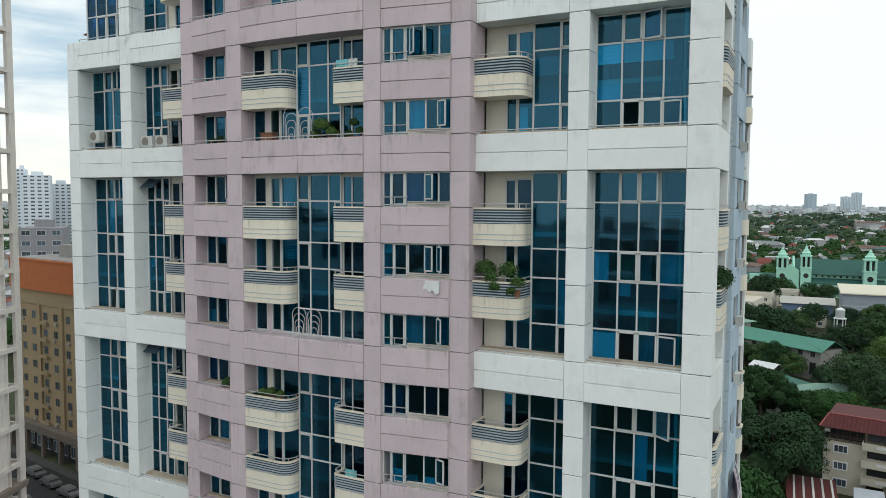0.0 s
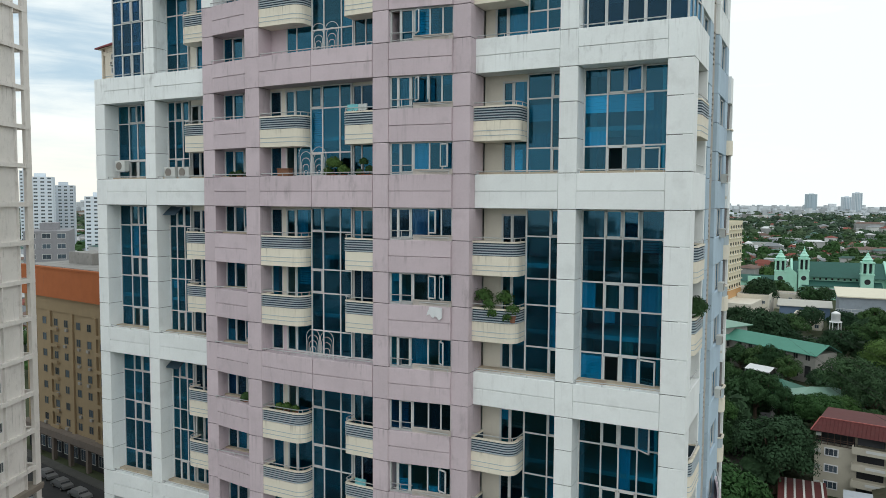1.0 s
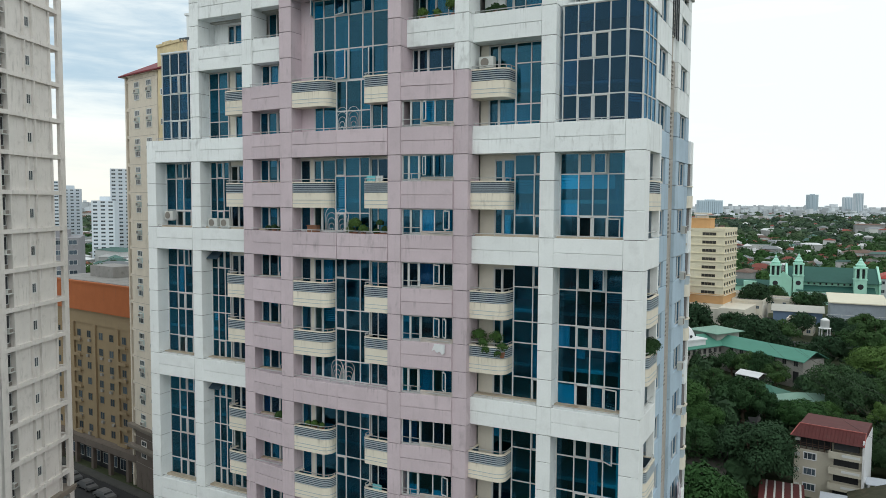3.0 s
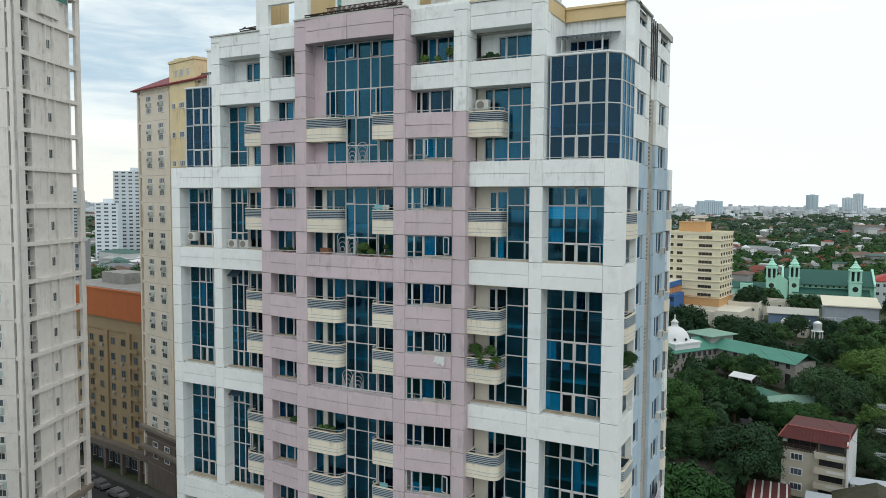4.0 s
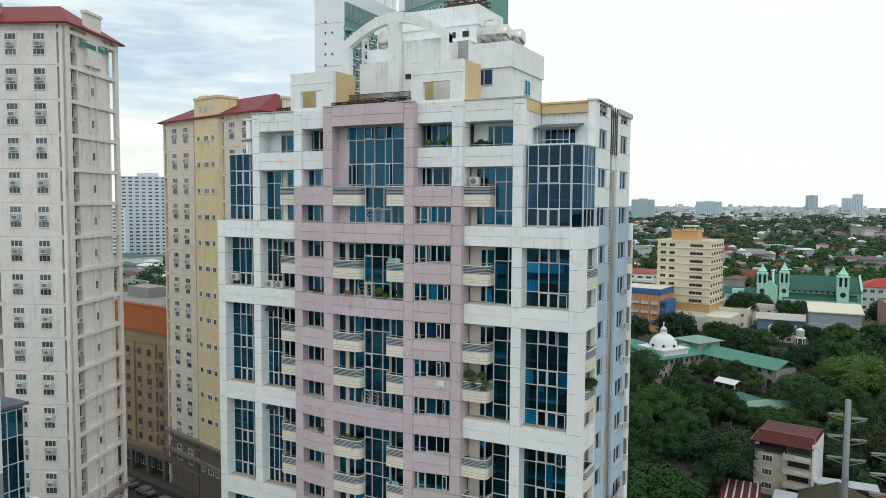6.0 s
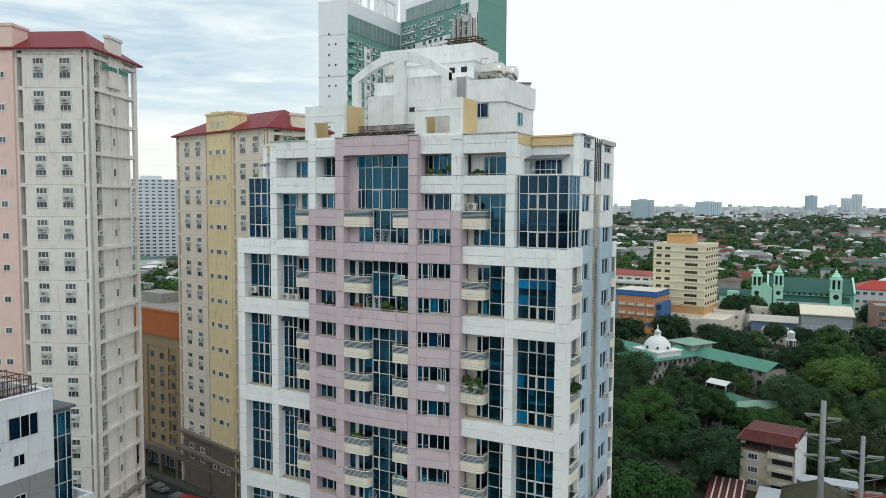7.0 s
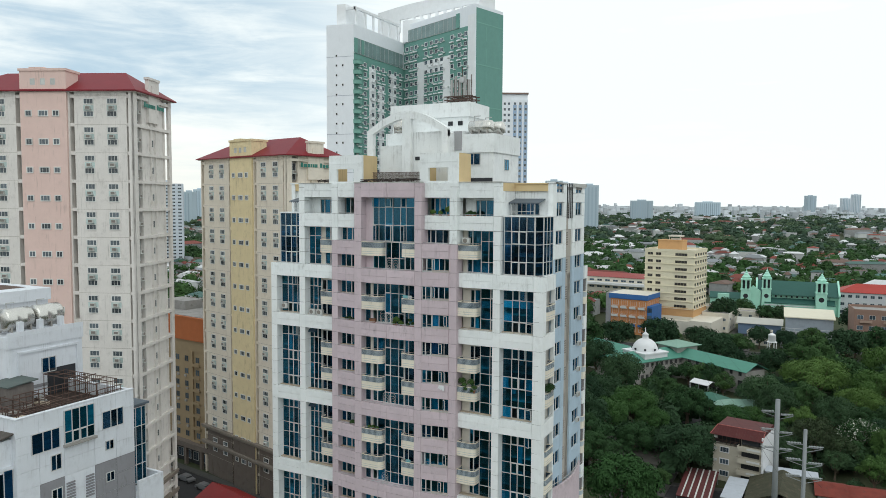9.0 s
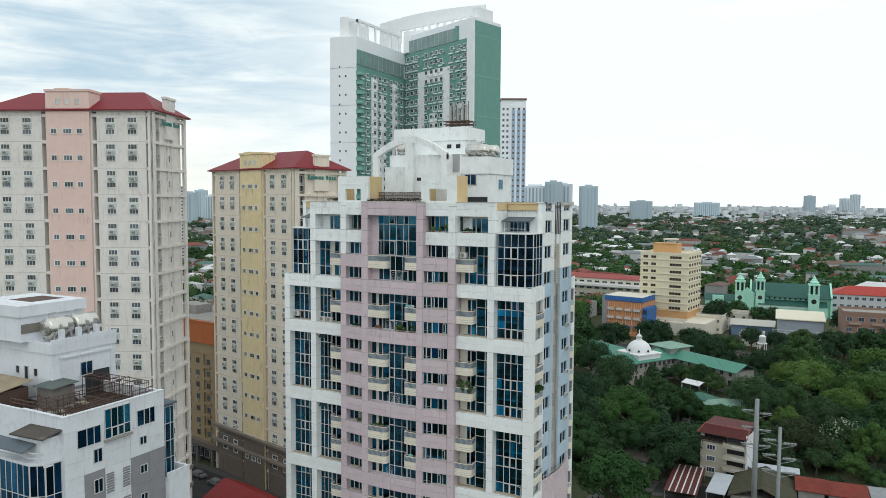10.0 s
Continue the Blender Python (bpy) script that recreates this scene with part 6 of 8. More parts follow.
for i in range(9):
    x, y = rj.uniform(-8.5, -1.6), rj.uniform(1.4, 10.2)
    a, l_ = rj.uniform(0, 180), rj.uniform(1.2, 2.6)
    pk = thing("scrap_board", "weathered scrap board lying on a rooftop terrace", "board", SW @ pose(x, y, ST - 1.2, 0, 0, a), "scrap boards")
    part("board", Mesh().box(-l_ / 2, l_ / 2, -0.3, 0.3, 0, 0.12).box(-l_ / 3, l_ / 2.2, -0.22, 0.35, 0.12, 0.2), rj.choice((RUST, CONCRETE, DARKSLOT, KERB)), pk)

# ---- tan block with the orange roof between the towers ----
TANDARK = mat("dull_tan_paint", (0.33, 0.25, 0.155), 0.85, var=0.1, streak=0.5, streak_col=(0.2, 0.17, 0.13))
tanb = thing("tan_block", "tan apartment block with orange roof parapet", "apartment block", pose(-128.0, 81.0, 0, 0, 0, -8))
part("body", Mesh().box(0, 34, 0, 16, 0, 28.5), TANDARK, tanb)
part("parapet", Mesh().box(-0.6, 34.6, -0.6, 16.6, 28.5, 33.5).box(-0.7, 34.7, -0.7, 16.7, 33.5, 33.8), ORANGEROOF, tanb)
part("roof_top", Mesh().box(0, 34, 0, 16, 33.8, 33.9).box(6, 14, 5, 10, 33.9, 36), ROOFDECK, tanb)
part("band", Mesh().box(-0.1, 34.1, -0.15, 0.1, 26.0, 28.4), TANDARK, tanb)
for x in (1.0, 8.4, 15.8, 23.2, 30.2):
    part("pilaster", Mesh().box(x, x + 0.9, -0.35, 0, 5, 26), TANDARK, tanb)
tw, tb = [], []
ta = []
ra = random.Random(15)
for i in range(7):
    z = 6 + i * 2.9
    for x in (2.6, 6.0, 10.0, 13.4, 17.4, 20.8, 24.8, 28.0, 31.6):
        tw.append((x, 0, z))
        if ra.random() < 0.4:
            ta.append((x + ra.choice((0.1, 0.7)), 0, z - 0.62))
    for x in (10.0, 24.8):
        tb.append((x - 0.5, 0, z - 0.75))
repeat("window", win_mesh(1.35, 1.35, 2, 0.07), [mat("brown_window_frame", (0.26, 0.21, 0.15), 0.6, var=0.2), WINDOWGLASS], tw, tanb)
repeat("balcony", Mesh().box(0, 2.3, -0.55, 0.02, 0, 0.12).box(0, 2.3, -0.55, -0.47, 0.12, 0.62), [TANDARK], tb, tanb)
repeat("air_conditioner", Mesh().box(0, 0.65, -0.35, 0.05, 0, 0.45), [CONCRETE], ta, tanb)
# Arcade slab in the same shade-holding brown, against the bright sky above.
part("arcade", Mesh().box(-0.5, 34.5, -1.6, 0, 4.0, 5.2), LANESHADE, tanb)
# Near-black sheet painted in for the shade under the arcade.
part("arcade_back", Mesh().box(0.0, 34.0, -0.06, -0.004, 0, 4.0), BLACKHOLE, tanb, "flat dark sheet for the arcade's shade")
for x in (-0.2, 5.4, 11.0, 16.6, 22.2, 27.8, 33.6):
    part("arcade_column", Mesh().box(x, x + 0.7, -1.55, -0.9, 0, 4.0), LANESHADE, tanb)
repeat("shop_window", win_mesh(1.9, 2.0, 2, 0.09), [FRAME, WINDOWGLASS], [(1.2 + i * 2.8, -0.06, 0.9) for i in range(12)], tanb)

# ---- red-roofed low house at the foot of the towers ----
lowred = thing("low_house", "low house with a red metal roof between the towers", "house", pose(-70.5, 55.5, 0, 0, 0, -14))
part("wall", Mesh().box(-8, 6, -4.5, 4.5, 0, 4.9), CREAMWALL, lowred)
part("roof", Mesh().gable(-8, 6, -4.5, 4.5, 4.9, 2.6), mat("bright_red_roof", (0.20, 0.014, 0.014), 0.5, var=0.15, dirt=0.2), lowred)

# ---- ground, roads ----
SOIL = mat("earth_and_grass", (0.045, 0.055, 0.028), 0.95, var=0.5, scale=0.02, fine=0.4, bump=0.2, dirt=0.3, streak_col=(0.16, 0.14, 0.11))
g = Mesh()
xs_ = [-4900, -2000, -800, -300, -100, 0, 100, 300, 1200, 3500]
ys_ = [-800, -200, 0, 100, 200, 400, 900, 2000, 4950]
for xa, xb in zip(xs_, xs_[1:]):
    for ya, yb in zip(ys_, ys_[1:]):
        g.add([(xa, ya, 0), (xb, ya, 0), (xb, yb, 0), (xa, yb, 0)], [(0, 1, 2, 3)])
tagged(part("ground", g, SOIL), "earth and grass ground reaching to the horizon", "ground", kind="structure")


def road(name, a, b, w):
    a, b = Vector(a), Vector(b)
    m = face(a, b)
    r = part(name, Mesh().box(0, (b - a).length, -w / 2, w / 2, -0.02, 0.02), ASPHALT)
    r.matrix_world = m
    tagged(r, "grey asphalt road", "road", kind="structure")
    for s in (-1, 1):
        k = part("pavement", Mesh().box(0, (b - a).length, s * (w / 2 + 0.9) - 0.9, s * (w / 2 + 0.9) + 0.9, -0.02, 0.15), mat("dark_pavement", (0.075, 0.074, 0.07), 0.9, var=0.25, dirt=0.3))
        k.matrix_world = m
        tagged(k, "raised concrete pavement with kerb", "pavement", kind="structure")


road("road", (-150, 68), (-40, 50), 26)
road("road", (-12, 60), (-9, 330), 8)
road("road", (-9, 112), (90, 128), 7)
road("road", (-90, 262), (60, 275), 8)

# ---- church ----
church = thing("church", "mint green church with three bell towers and dark green roof", "church", pose(-15.5, 386.0, 0, 0, 0, 4))
part("nave", Mesh().box(6, 46, 6, 26, 0, 10.5), MINT, church)
part("aisle", Mesh().box(10, 44, 0.5, 6, 0, 6.2), MINT, church)
part("nave_roof", Mesh().gable(6, 46, 4.5, 27.5, 10.5, 6.5, 0.6), DARKGREENROOF, church, "dark green nave roof")
part("aisle_roof", Mesh().add([(10, 0, 6.2), (44, 0, 6.2), (44, 6, 8.4), (10, 6, 8.4), (10, 0, 6.4), (44, 0, 6.4), (44, 6, 8.6), (10, 6, 8.6)], [(0, 3, 2, 1), (4, 5, 6, 7), (0, 1, 5, 4), (1, 2, 6, 5), (2, 3, 7, 6), (3, 0, 4, 7)]), DARKGREENROOF, church)
part("gable_front", Mesh().add([(0, 2, 0), (8, 2, 0), (8, 2, 12), (4, 2, 15.0), (0, 2, 10.5), (0, 4, 0), (8, 4, 0), (8, 4, 12), (4, 4, 15.0), (0, 4, 10.5)], [(0, 1, 2, 3, 4), (9, 8, 7, 6, 5), (0, 5, 6, 1), (1, 6, 7, 2), (2, 7, 8, 3), (3, 8, 9, 4), (4, 9, 5, 0)]), MINT, church)
part("side_chapel", Mesh().box(-18, 0, 6, 16, 0, 7.0).box(-14, -8, 4, 6, 0, 9.5), MINT, church)
part("chapel_roof", Mesh().gable(-18, 0, 5.5, 16.5, 7.0, 2.8), DARKGREENROOF, church)


def bell_tower(x, y, h, w):
    t = Mesh()
    t.box(x - w, x + w, y - w, y + w, 0, h * 0.56)
    p = part("bell_tower", t, MINT, church, "mint bell tower with open belfry")
    part("cornice", Mesh().box(x - w * 1.1, x + w * 1.1, y - w * 1.1, y + w * 1.1, h * 0.56, h * 0.585), MINT, p)
    z0, z1 = h * 0.585, h * 0.80
    for sx in (-1, 1):
        for sy in (-1, 1):
            part("pier", Mesh().box(x + sx * w * 0.86 - w * 0.14, x + sx * w * 0.86 + w * 0.14, y + sy * w * 0.86 - w * 0.14, y + sy * w * 0.86 + w * 0.14, z0, z1), MINT, p)
    part("belfry_wall", Mesh().box(x - 0.18 * w, x + 0.18 * w, y - w, y + w, z0, z1), MINT, p)
    part("cornice", Mesh().box(x - w * 1.1, x + w * 1.1, y - w * 1.1, y + w * 1.1, z1, z1 + h * 0.03), MINT, p)
    part("cupola", Mesh().rings(x, y, [(w * 0.8, z1 + h * 0.03), (w * 0.8, h * 0.87), (w * 0.95, h * 0.875), (w * 0.6, h * 0.91), (w * 0.5, h * 0.94), (w * 0.24, h * 0.97), (w * 0.3, h * 0.985), (0.1, h * 1.03), (0.06, h * 1.07)], 10), MINT, p)
    part("rose_window", Mesh().tube((x, y - w - 0.03, h * 0.42), (x, y - w + 0.1, h * 0.42), w * 0.5, 14), BLACKHOLE, p)
    for dx in (-0.45, 0.45):
        # Solid dark boxes give the belfry its inner shade.
        part("belfry_opening", Mesh().box(x + dx * w - w * 0.22, x + dx * w + w * 0.22, y - w * 0.3, y + w * 0.3, z0 + 0.2, z1 - 0.3), BLACKHOLE, p)


for x in (5.4, 45.6):
    part("gable_wall", Mesh().add([(x, 4.2, 0), (x + 0.9, 4.2, 0), (x + 0.9, 27.8, 0), (x, 27.8, 0), (x, 4.2, 11.6), (x + 0.9, 4.2, 11.6), (x + 0.9, 16, 18.2), (x, 16, 18.2), (x + 0.9, 27.8, 11.6), (x, 27.8, 11.6)], [(0, 1, 5, 4), (2, 3, 9, 8), (1, 2, 8, 6, 5), (3, 0, 4, 7, 9), (4, 5, 6, 7), (7, 6, 8, 9)]), MINT, church)
bell_tower(0.5, 2.0, 22.5, 2.5)
bell_tower(10.8, 3.2, 23.5, 2.3)
bell_tower(37.2, 0.8, 22.5, 2.6)
arc_ = win_mesh(1.9, 3.0, 1, 0.2)
repeat("arch_window", arc_, [MINT, BLACKHOLE], [(12.5 + i * 3.0, 0.5, 1.2) for i in range(7)], church)
repeat("clerestory", win_mesh(1.0, 1.1, 1), [MINT, BLACKHOLE], [(12.5 + i * 2.6, 5.95, 8.9) for i in range(9)], church)
part("wall_band", Mesh().box(10, 34, 0.3, 0.55, 5.0, 5.5), DOMEWHITE, church)


def block(name, label, cat, m, w, d, h, wall, storeys, cols, dcols=0, win=(1.6, 1.4), roof=None, roof_h=0.0, roofm=None, parapet=0.8, ww=None, gmat=None):
    """A plain building with separate windows on its front and right-hand side."""
    b = thing(name, label, cat, m)
    part("wall", Mesh().box(0, w, 0, d, 0, h), wall, b)
    if roof == "hip":
        part("roof", Mesh().hip(0, w, 0, d, h, roof_h), roofm, b)
    elif roof == "gable":
        part("roof", Mesh().gable(0, w, 0, d, h, roof_h), roofm, b)
    else:
        part("roof", Mesh().box(0.2, w - 0.2, 0.2, d - 0.2, h, h + 0.05), roofm or ROOFDECK, b)
        part("parapet", Mesh().box(-0.1, w + 0.1, -0.1, 0.2, h - 0.2, h + parapet).box(-0.1, w + 0.1, d - 0.2, d + 0.1, h - 0.2, h + parapet).box(-0.1, 0.2, 0.2, d - 0.2, h - 0.2, h + parapet).box(w - 0.2, w + 0.1, 0.2, d - 0.2, h - 0.2, h + parapet), wall, b)
    s = h / storeys
    pl = [(w * (i + 0.5) / cols - win[0] / 2, 0, s * j + s * 0.3) for j in range(storeys) for i in range(cols)]
    R = Matrix.Rotation(math.pi / 2, 4, "Z")
    pl += [Matrix.Translation((w, d * (i + 0.5) / dcols - win[0] / 2, s * j + s * 0.3)) @ R for j in range(storeys) for i in range(dcols)]
    repeat("window", ww or win_mesh(win[0], win[1], 2), [FRAME, gmat or WINDOWGLASS], pl, b)
    return b


# ---- pale yellow apartment block with orange base ----
YW = mat("pale_yellow_paint", (0.73, 0.67, 0.51), 0.8, var=0.06, streak=0.3, streak_col=(0.34, 0.30, 0.22))
yb_ = block("yellow_block", "pale yellow apartment block with orange lower floors and rooftop", "apartment block", pose(-53.0, 308.5, 0, 0, 0, -8), 23.0, 20, 37.5, YW, 11, 0, 0, parapet=0.9, roofm=CREAMWALL)
YOPEN = [mat("cream_window_trim", (0.50, 0.44, 0.32), 0.8, var=0.1), mat("dim_brown_window", (0.045, 0.042, 0.036), 0.25, var=0.5, rand=0.8)]
Q = Matrix.Rotation(math.pi / 2, 4, "Z")
repeat("window", win_mesh(2.5, 1.35, 2, 0.1), YOPEN, [(x, 0, 3.41 * j + 1.35) for j in range(11) for x in (1.3, 5.2)] + [Matrix.Translation((23.0, 1.0 + i * 3.9, 3.41 * j + 1.35)) @ Q for j in range(11) for i in range(5)], yb_)
repeat("wide_window", win_mesh(5.6, 1.35, 4, 0.1), YOPEN, [(14.2, 0, 3.41 * j + 1.35) for j in range(11)], yb_)
part("white_base", Mesh().box(-0.15, 23.15, -0.15, 20.15, 0, 7.6).box(-1.0, 24.0, -3.5, -0.15, 0, 6.0), CREAMWALL, yb_)
part("orange_base", Mesh().box(-0.15, 23.15, -0.15, 20.15, 7.6, 11.5), mat("light_orange_paint", (0.58, 0.34, 0.16), 0.8, var=0.08), yb_)
part("roof_tank", Mesh().box(8.5, 14.5, 7, 12, 43.9, 44.6).box(8.8, 9.0, 7.2, 7.4, 42.4, 43.9).box(14.0, 14.2, 7.2, 7.4, 42.4, 43.9).box(9.5, 13.5, 8, 11, 42.4, 43.2), CREAMWALL, yb_)
part("roof_house", Mesh().box(4, 15.5, 6, 13, 37.5, 42.0).box(3.8, 15.7, 5.8, 13.2, 42.0, 42.4), mat("light_orange_paint", (0.58, 0.34, 0.16)), yb_, "orange rooftop house")
part("podium", Mesh().box(23.0, 33, -6, 18, 0, 7), CREAMWALL, yb_)
for j in range(3, 11):
    part("ledge", Mesh().box(-0.35, 23.6, -0.35, 20.25, 0, 0.22), YW, yb_, loc=(0, 0, j * 3.41 + 0.75))
repeat("air_conditioner", Mesh().box(0, 0.8, -0.4, 0.1, 0, 0.5), [ACWHITE], [Matrix.Translation((23.0, 2.2 + i * 4.0, 3.41 * j + 0.9)) @ Matrix.Rotation(math.pi / 2, 4, "Z") for j in range(3, 11) for i in range(5)], yb_)

# ---- orange and blue commercial block ----
ob_ = block("orange_block", "orange commercial block with bright blue roof band and balconies", "commercial block", pose(-64.5, 292, 0, 0, 0, -8), 17, 16, 15.5, ORANGEWALL, 4, 4, 3, (3.0, 2.6), parapet=0.3, ww=win_mesh(3.0, 2.6, 3, 0.14, 0.05, 0.3), gmat=mat("curtained_window", (0.34, 0.34, 0.32), 0.6, var=0.6, scale=0.7, rand=0.9))
part("blue_band", Mesh().box(-1.0, 17.3, -0.3, 16.3, 16.0, 18.2), BLUEPAINT, ob_, "bright blue roof band")
part("grey_end", Mesh().box(-2.4, 0, -0.2, 14, 0, 18.2), GREYP, ob_)
part("roof_top", Mesh().box(-0.8, 17.0, 0, 16, 18.2, 18.3), CREAMWALL, ob_)
for i in range(4):
    for j in range(1, 4):
        part("balcony", Mesh().box(0, 3.0, -1.0, 0, 0, 0.15).box(0, 3.0, -1.0, -0.9, 0.15, 1.0), BLUEPAINT if j == 1 else FRAME, ob_, loc=(0.6 + i * 4.2, 0, 3.9 * j))
part("blue_wing", Mesh().box(17.3, 19.6, -0.5, 12, 0, 13.5), BLUEPAINT, ob_)
for j in range(4):
    part("wing_window", win_mesh(2.1, 2.2, 3, 0.08), [BLUEPAINT, WINDOWGLASS], ob_, loc=(17.4, -0.5, 0.7 + 3.3 * j))

# ---- long building with red roof ----
rb = block("long_block", "long cream building with weathered red metal roof", "building", pose(-138, 420, 0, 0, 0, -4), 62, 30, 12.5, CREAMWALL, 3, 12, 4, (3.2, 1.3), "hip", 1.6, mat("weathered_red_roof", (0.26, 0.04, 0.035), 0.6, var=0.2, dirt=0.3))
part("white_band", Mesh().box(-1, 63, -3, 0, 7.5, 9.0), DOMEWHITE, rb)

# ---- long school with red roof and brown block ----
sc = block("school_block", "white three-storey school building with a red roof", "school", pose(30, 404, 0, 0, 0, 4), 70, 18, 12.5, mat("pale_grey_paint", (0.52, 0.53, 0.56), 0.8, var=0.06), 3, 20, 2, (2.0, 1.6), "hip", 4.0, mat("light_red_roof", (0.36, 0.045, 0.035), 0.55, var=0.12))
bb = block("brown_block", "brown apartment block with planted roof garden", "apartment block", pose(33.5, 292, 0, 0, 0, 6), 34, 16, 17.0, mat("brown_paint", (0.27, 0.175, 0.14), 0.85, var=0.1, dirt=0.2), 4, 8, 3, (2.2, 1.7), parapet=1.0, roofm=ROOFDECK)
for i in range(4):
    for j in range(1, 4):
        part("balcony", Mesh().box(0, 4.2, -1.2, 0, 0, 0.15).box(0, 4.2, -1.2, -1.08, 0.15, 1.0), mat("light_brown_paint", (0.36, 0.26, 0.21), 0.85, var=0.1), bb, loc=(2 + i * 8.2, 0, 4.25 * j))

# ---- white-roofed hall and sheds ----
hall = thing("hall", "grey hall with a cream flat roof", "hall", pose(8.5, 300.0, 0, 0, 0, 3))
part("wall", Mesh().box(0, 18, 0, 15, 0, 11.5), mat("grey_blue_wall", (0.28, 0.32, 0.36), 0.8, var=0.1, dirt=0.2), hall)
part("roof", Mesh().add([(-0.8, -0.8, 11.6), (18.8, -0.8, 11.6), (18.8, 16, 13.4), (-0.8, 16, 13.4), (-0.8, -0.8, 12.0), (18.8, -0.8, 12.0), (18.8, 16, 13.8), (-0.8, 16, 13.8)], [(0, 3, 2, 1), (4, 5, 6, 7), (0, 1, 5, 4), (1, 2, 6, 5), (2, 3, 7, 6), (3, 0, 4, 7)]), mat("cream_roof_sheet", (0.66, 0.62, 0.50), 0.6, var=0.06), hall, "cream sheet roof")
part("annex", Mesh().box(-2, 28, -10, 0, 0, 5.5).box(-2.2, 28.2, -10.2, -9.8, 5.5, 6.4), GREYP, hall)
repeat("window", win_mesh(1.8, 1.6, 2), [FRAME, WINDOWGLASS], [(0.5 + i * 3.4, -10, 2.6) for i in range(8)], hall)
for i in range(7):
    part("rail_post", Mesh().box(-1.8 + i * 4.8, -1.65 + i * 4.8, -10.0, -9.85, 6.4, 8.6), FRAME, hall)
part("rail", Mesh().box(-1.8, 27.2, -10.0, -9.9, 7.4, 7.5), FRAME, hall)
part("rail", Mesh().box(-1.8, 27.2, -10.0, -9.9, 8.5, 8.6), FRAME, hall)
shedb = thing("blue_shed", "shed with a pale curved roof", "shed", pose(-12, 318, 0, 0, 0, 2))
part("wall", Mesh().box(0, 18, 0, 12, 0, 5), mat("dull_blue_wall", (0.15, 0.22, 0.33), 0.8, var=0.1), shedb)
part("roof", Mesh().gable(0, 18, 0, 12, 5, 2.0, 0.8), mat("pale_roof_sheet", (0.46, 0.455, 0.42), 0.6, var=0.08), shedb)
for x, y, w_, d_, h_ in ((-28, 318, 12, 16, 8), (-16, 345, 14, 10, 6), (-34, 332, 8, 10, 9), (-6, 292, 9, 8, 5)):
    block("shop_house", "small pale concrete building", "building", pose(x, y, 0, 0, 0, -5), w_, d_, h_, CREAMWALL, 2, 3, 2, (1.4, 1.3))

# ---- convent school with green roofs and a white dome ----
PHI = -33.0
conv = thing("convent", "grey school wings with green metal roofs and a white dome", "school", pose(-22.0, 224.0, 0, 0, 0, PHI))
part("wing_east", Mesh().box(-6, 31.5, -5.5, 3.5, 0, 7.4), GREYSTONE, conv)
part("roof_east", Mesh().gable(-6, 31.5, -5.5, 3.5, 7.4, 2.3, 0.8), GREENROOF, conv, "green metal roof")
part("wing_south", Mesh().box(-5.5, 5.5, -34, 0, 0, 7.4), GREYSTONE, conv)
rs_ = part("roof_south", Mesh().gable(-34, 2, -5.5, 5.5, 7.4, 2.5, 1.0), GREENROOF, conv, "green metal roof")
rs_.matrix_local = pose(0, 0, 0.01, 0, 0, 90)
part("wing_west", Mesh().box(-50, -4, -22.5, -11.5, 0, 7.4), GREYSTONE, conv)
part("roof_west", Mesh().gable(-50, 0, -22.5, -11.5, 7.38, 2.5, 1.0), GREENROOF, conv, "green metal roof")
part("tower_block", Mesh().box(-5, 4, -5.8, 4, 6.8, 10.5), GREYSTONE, conv)
part("tower_roof", Mesh().hip(-5, 4, -5.8, 4, 10.5, 1.3, 1.1), mat("pale_green_roof", (0.20, 0.33, 0.27), 0.6, var=0.12), conv, "pale green hipped roof")
repeat("window", win_mesh(1.4, 1.7, 2, 0.15), [GREYSTONE, BLACKHOLE], [Matrix.Translation((5.5, -33 + i * 2.2, z)) @ Matrix.Rotation(math.pi / 2, 4, "Z") for i in range(13) for z in (1.4, 5.2)], conv)
repeat("arch_window", win_mesh(2.2, 3.6, 1, 0.25), [GREYSTONE, BLACKHOLE], [(8.0 + i * 3.4, -5.5, 1.0) for i in range(7)], conv)
repeat("upper_window", win_mesh(1.5, 1.6, 2, 0.15), [GREYSTONE, BLACKHOLE], [(8.3 + i * 3.4, -5.5, 5.6) for i in range(7)], conv)
dome = Mesh()
dome.rings(0, 0, [(5.9, 9.5), (5.9, 10.6), (6.1, 10.7), (6.1, 11.1), (5.5, 11.2), (5.5, 12.0)] + [(5.3 * math.cos(a * math.pi / 20), 12.0 + 7.4 * math.sin(a * math.pi / 20)) for a in range(0, 9)] + [(1.25, 19.1), (1.2, 21.0), (1.45, 21.1), (0.9, 22.0), (0.2, 22.9), (0.14, 25.2)], 24)
dm = smooth(part("dome", dome, DOMEWHITE, conv, "white dome with lantern"))
dm.location, dm.scale = (0.0, -17.0, 1.9), (0.83, 0.83, 0.62)
repeat("dome_window", Mesh().tube((0, -0.1, 0), (0, 0.15, 0), 0.4, 10), [BLACKHOLE], [Matrix.Translation((0, -17.0, 10.6)) @ Matrix.Rotation(a * math.pi / 4, 4, "Z") @ Matrix.Translation((0, -4.5, 0)) for a in range(8)], conv)
part("dome_base", Mesh().box(-5.2, 5.2, -22.2, -11.8, 6.5, 9.4).box(-5.5, 5.5, -22.5, -11.5, 9.4, 9.8), DOMEWHITE, conv)

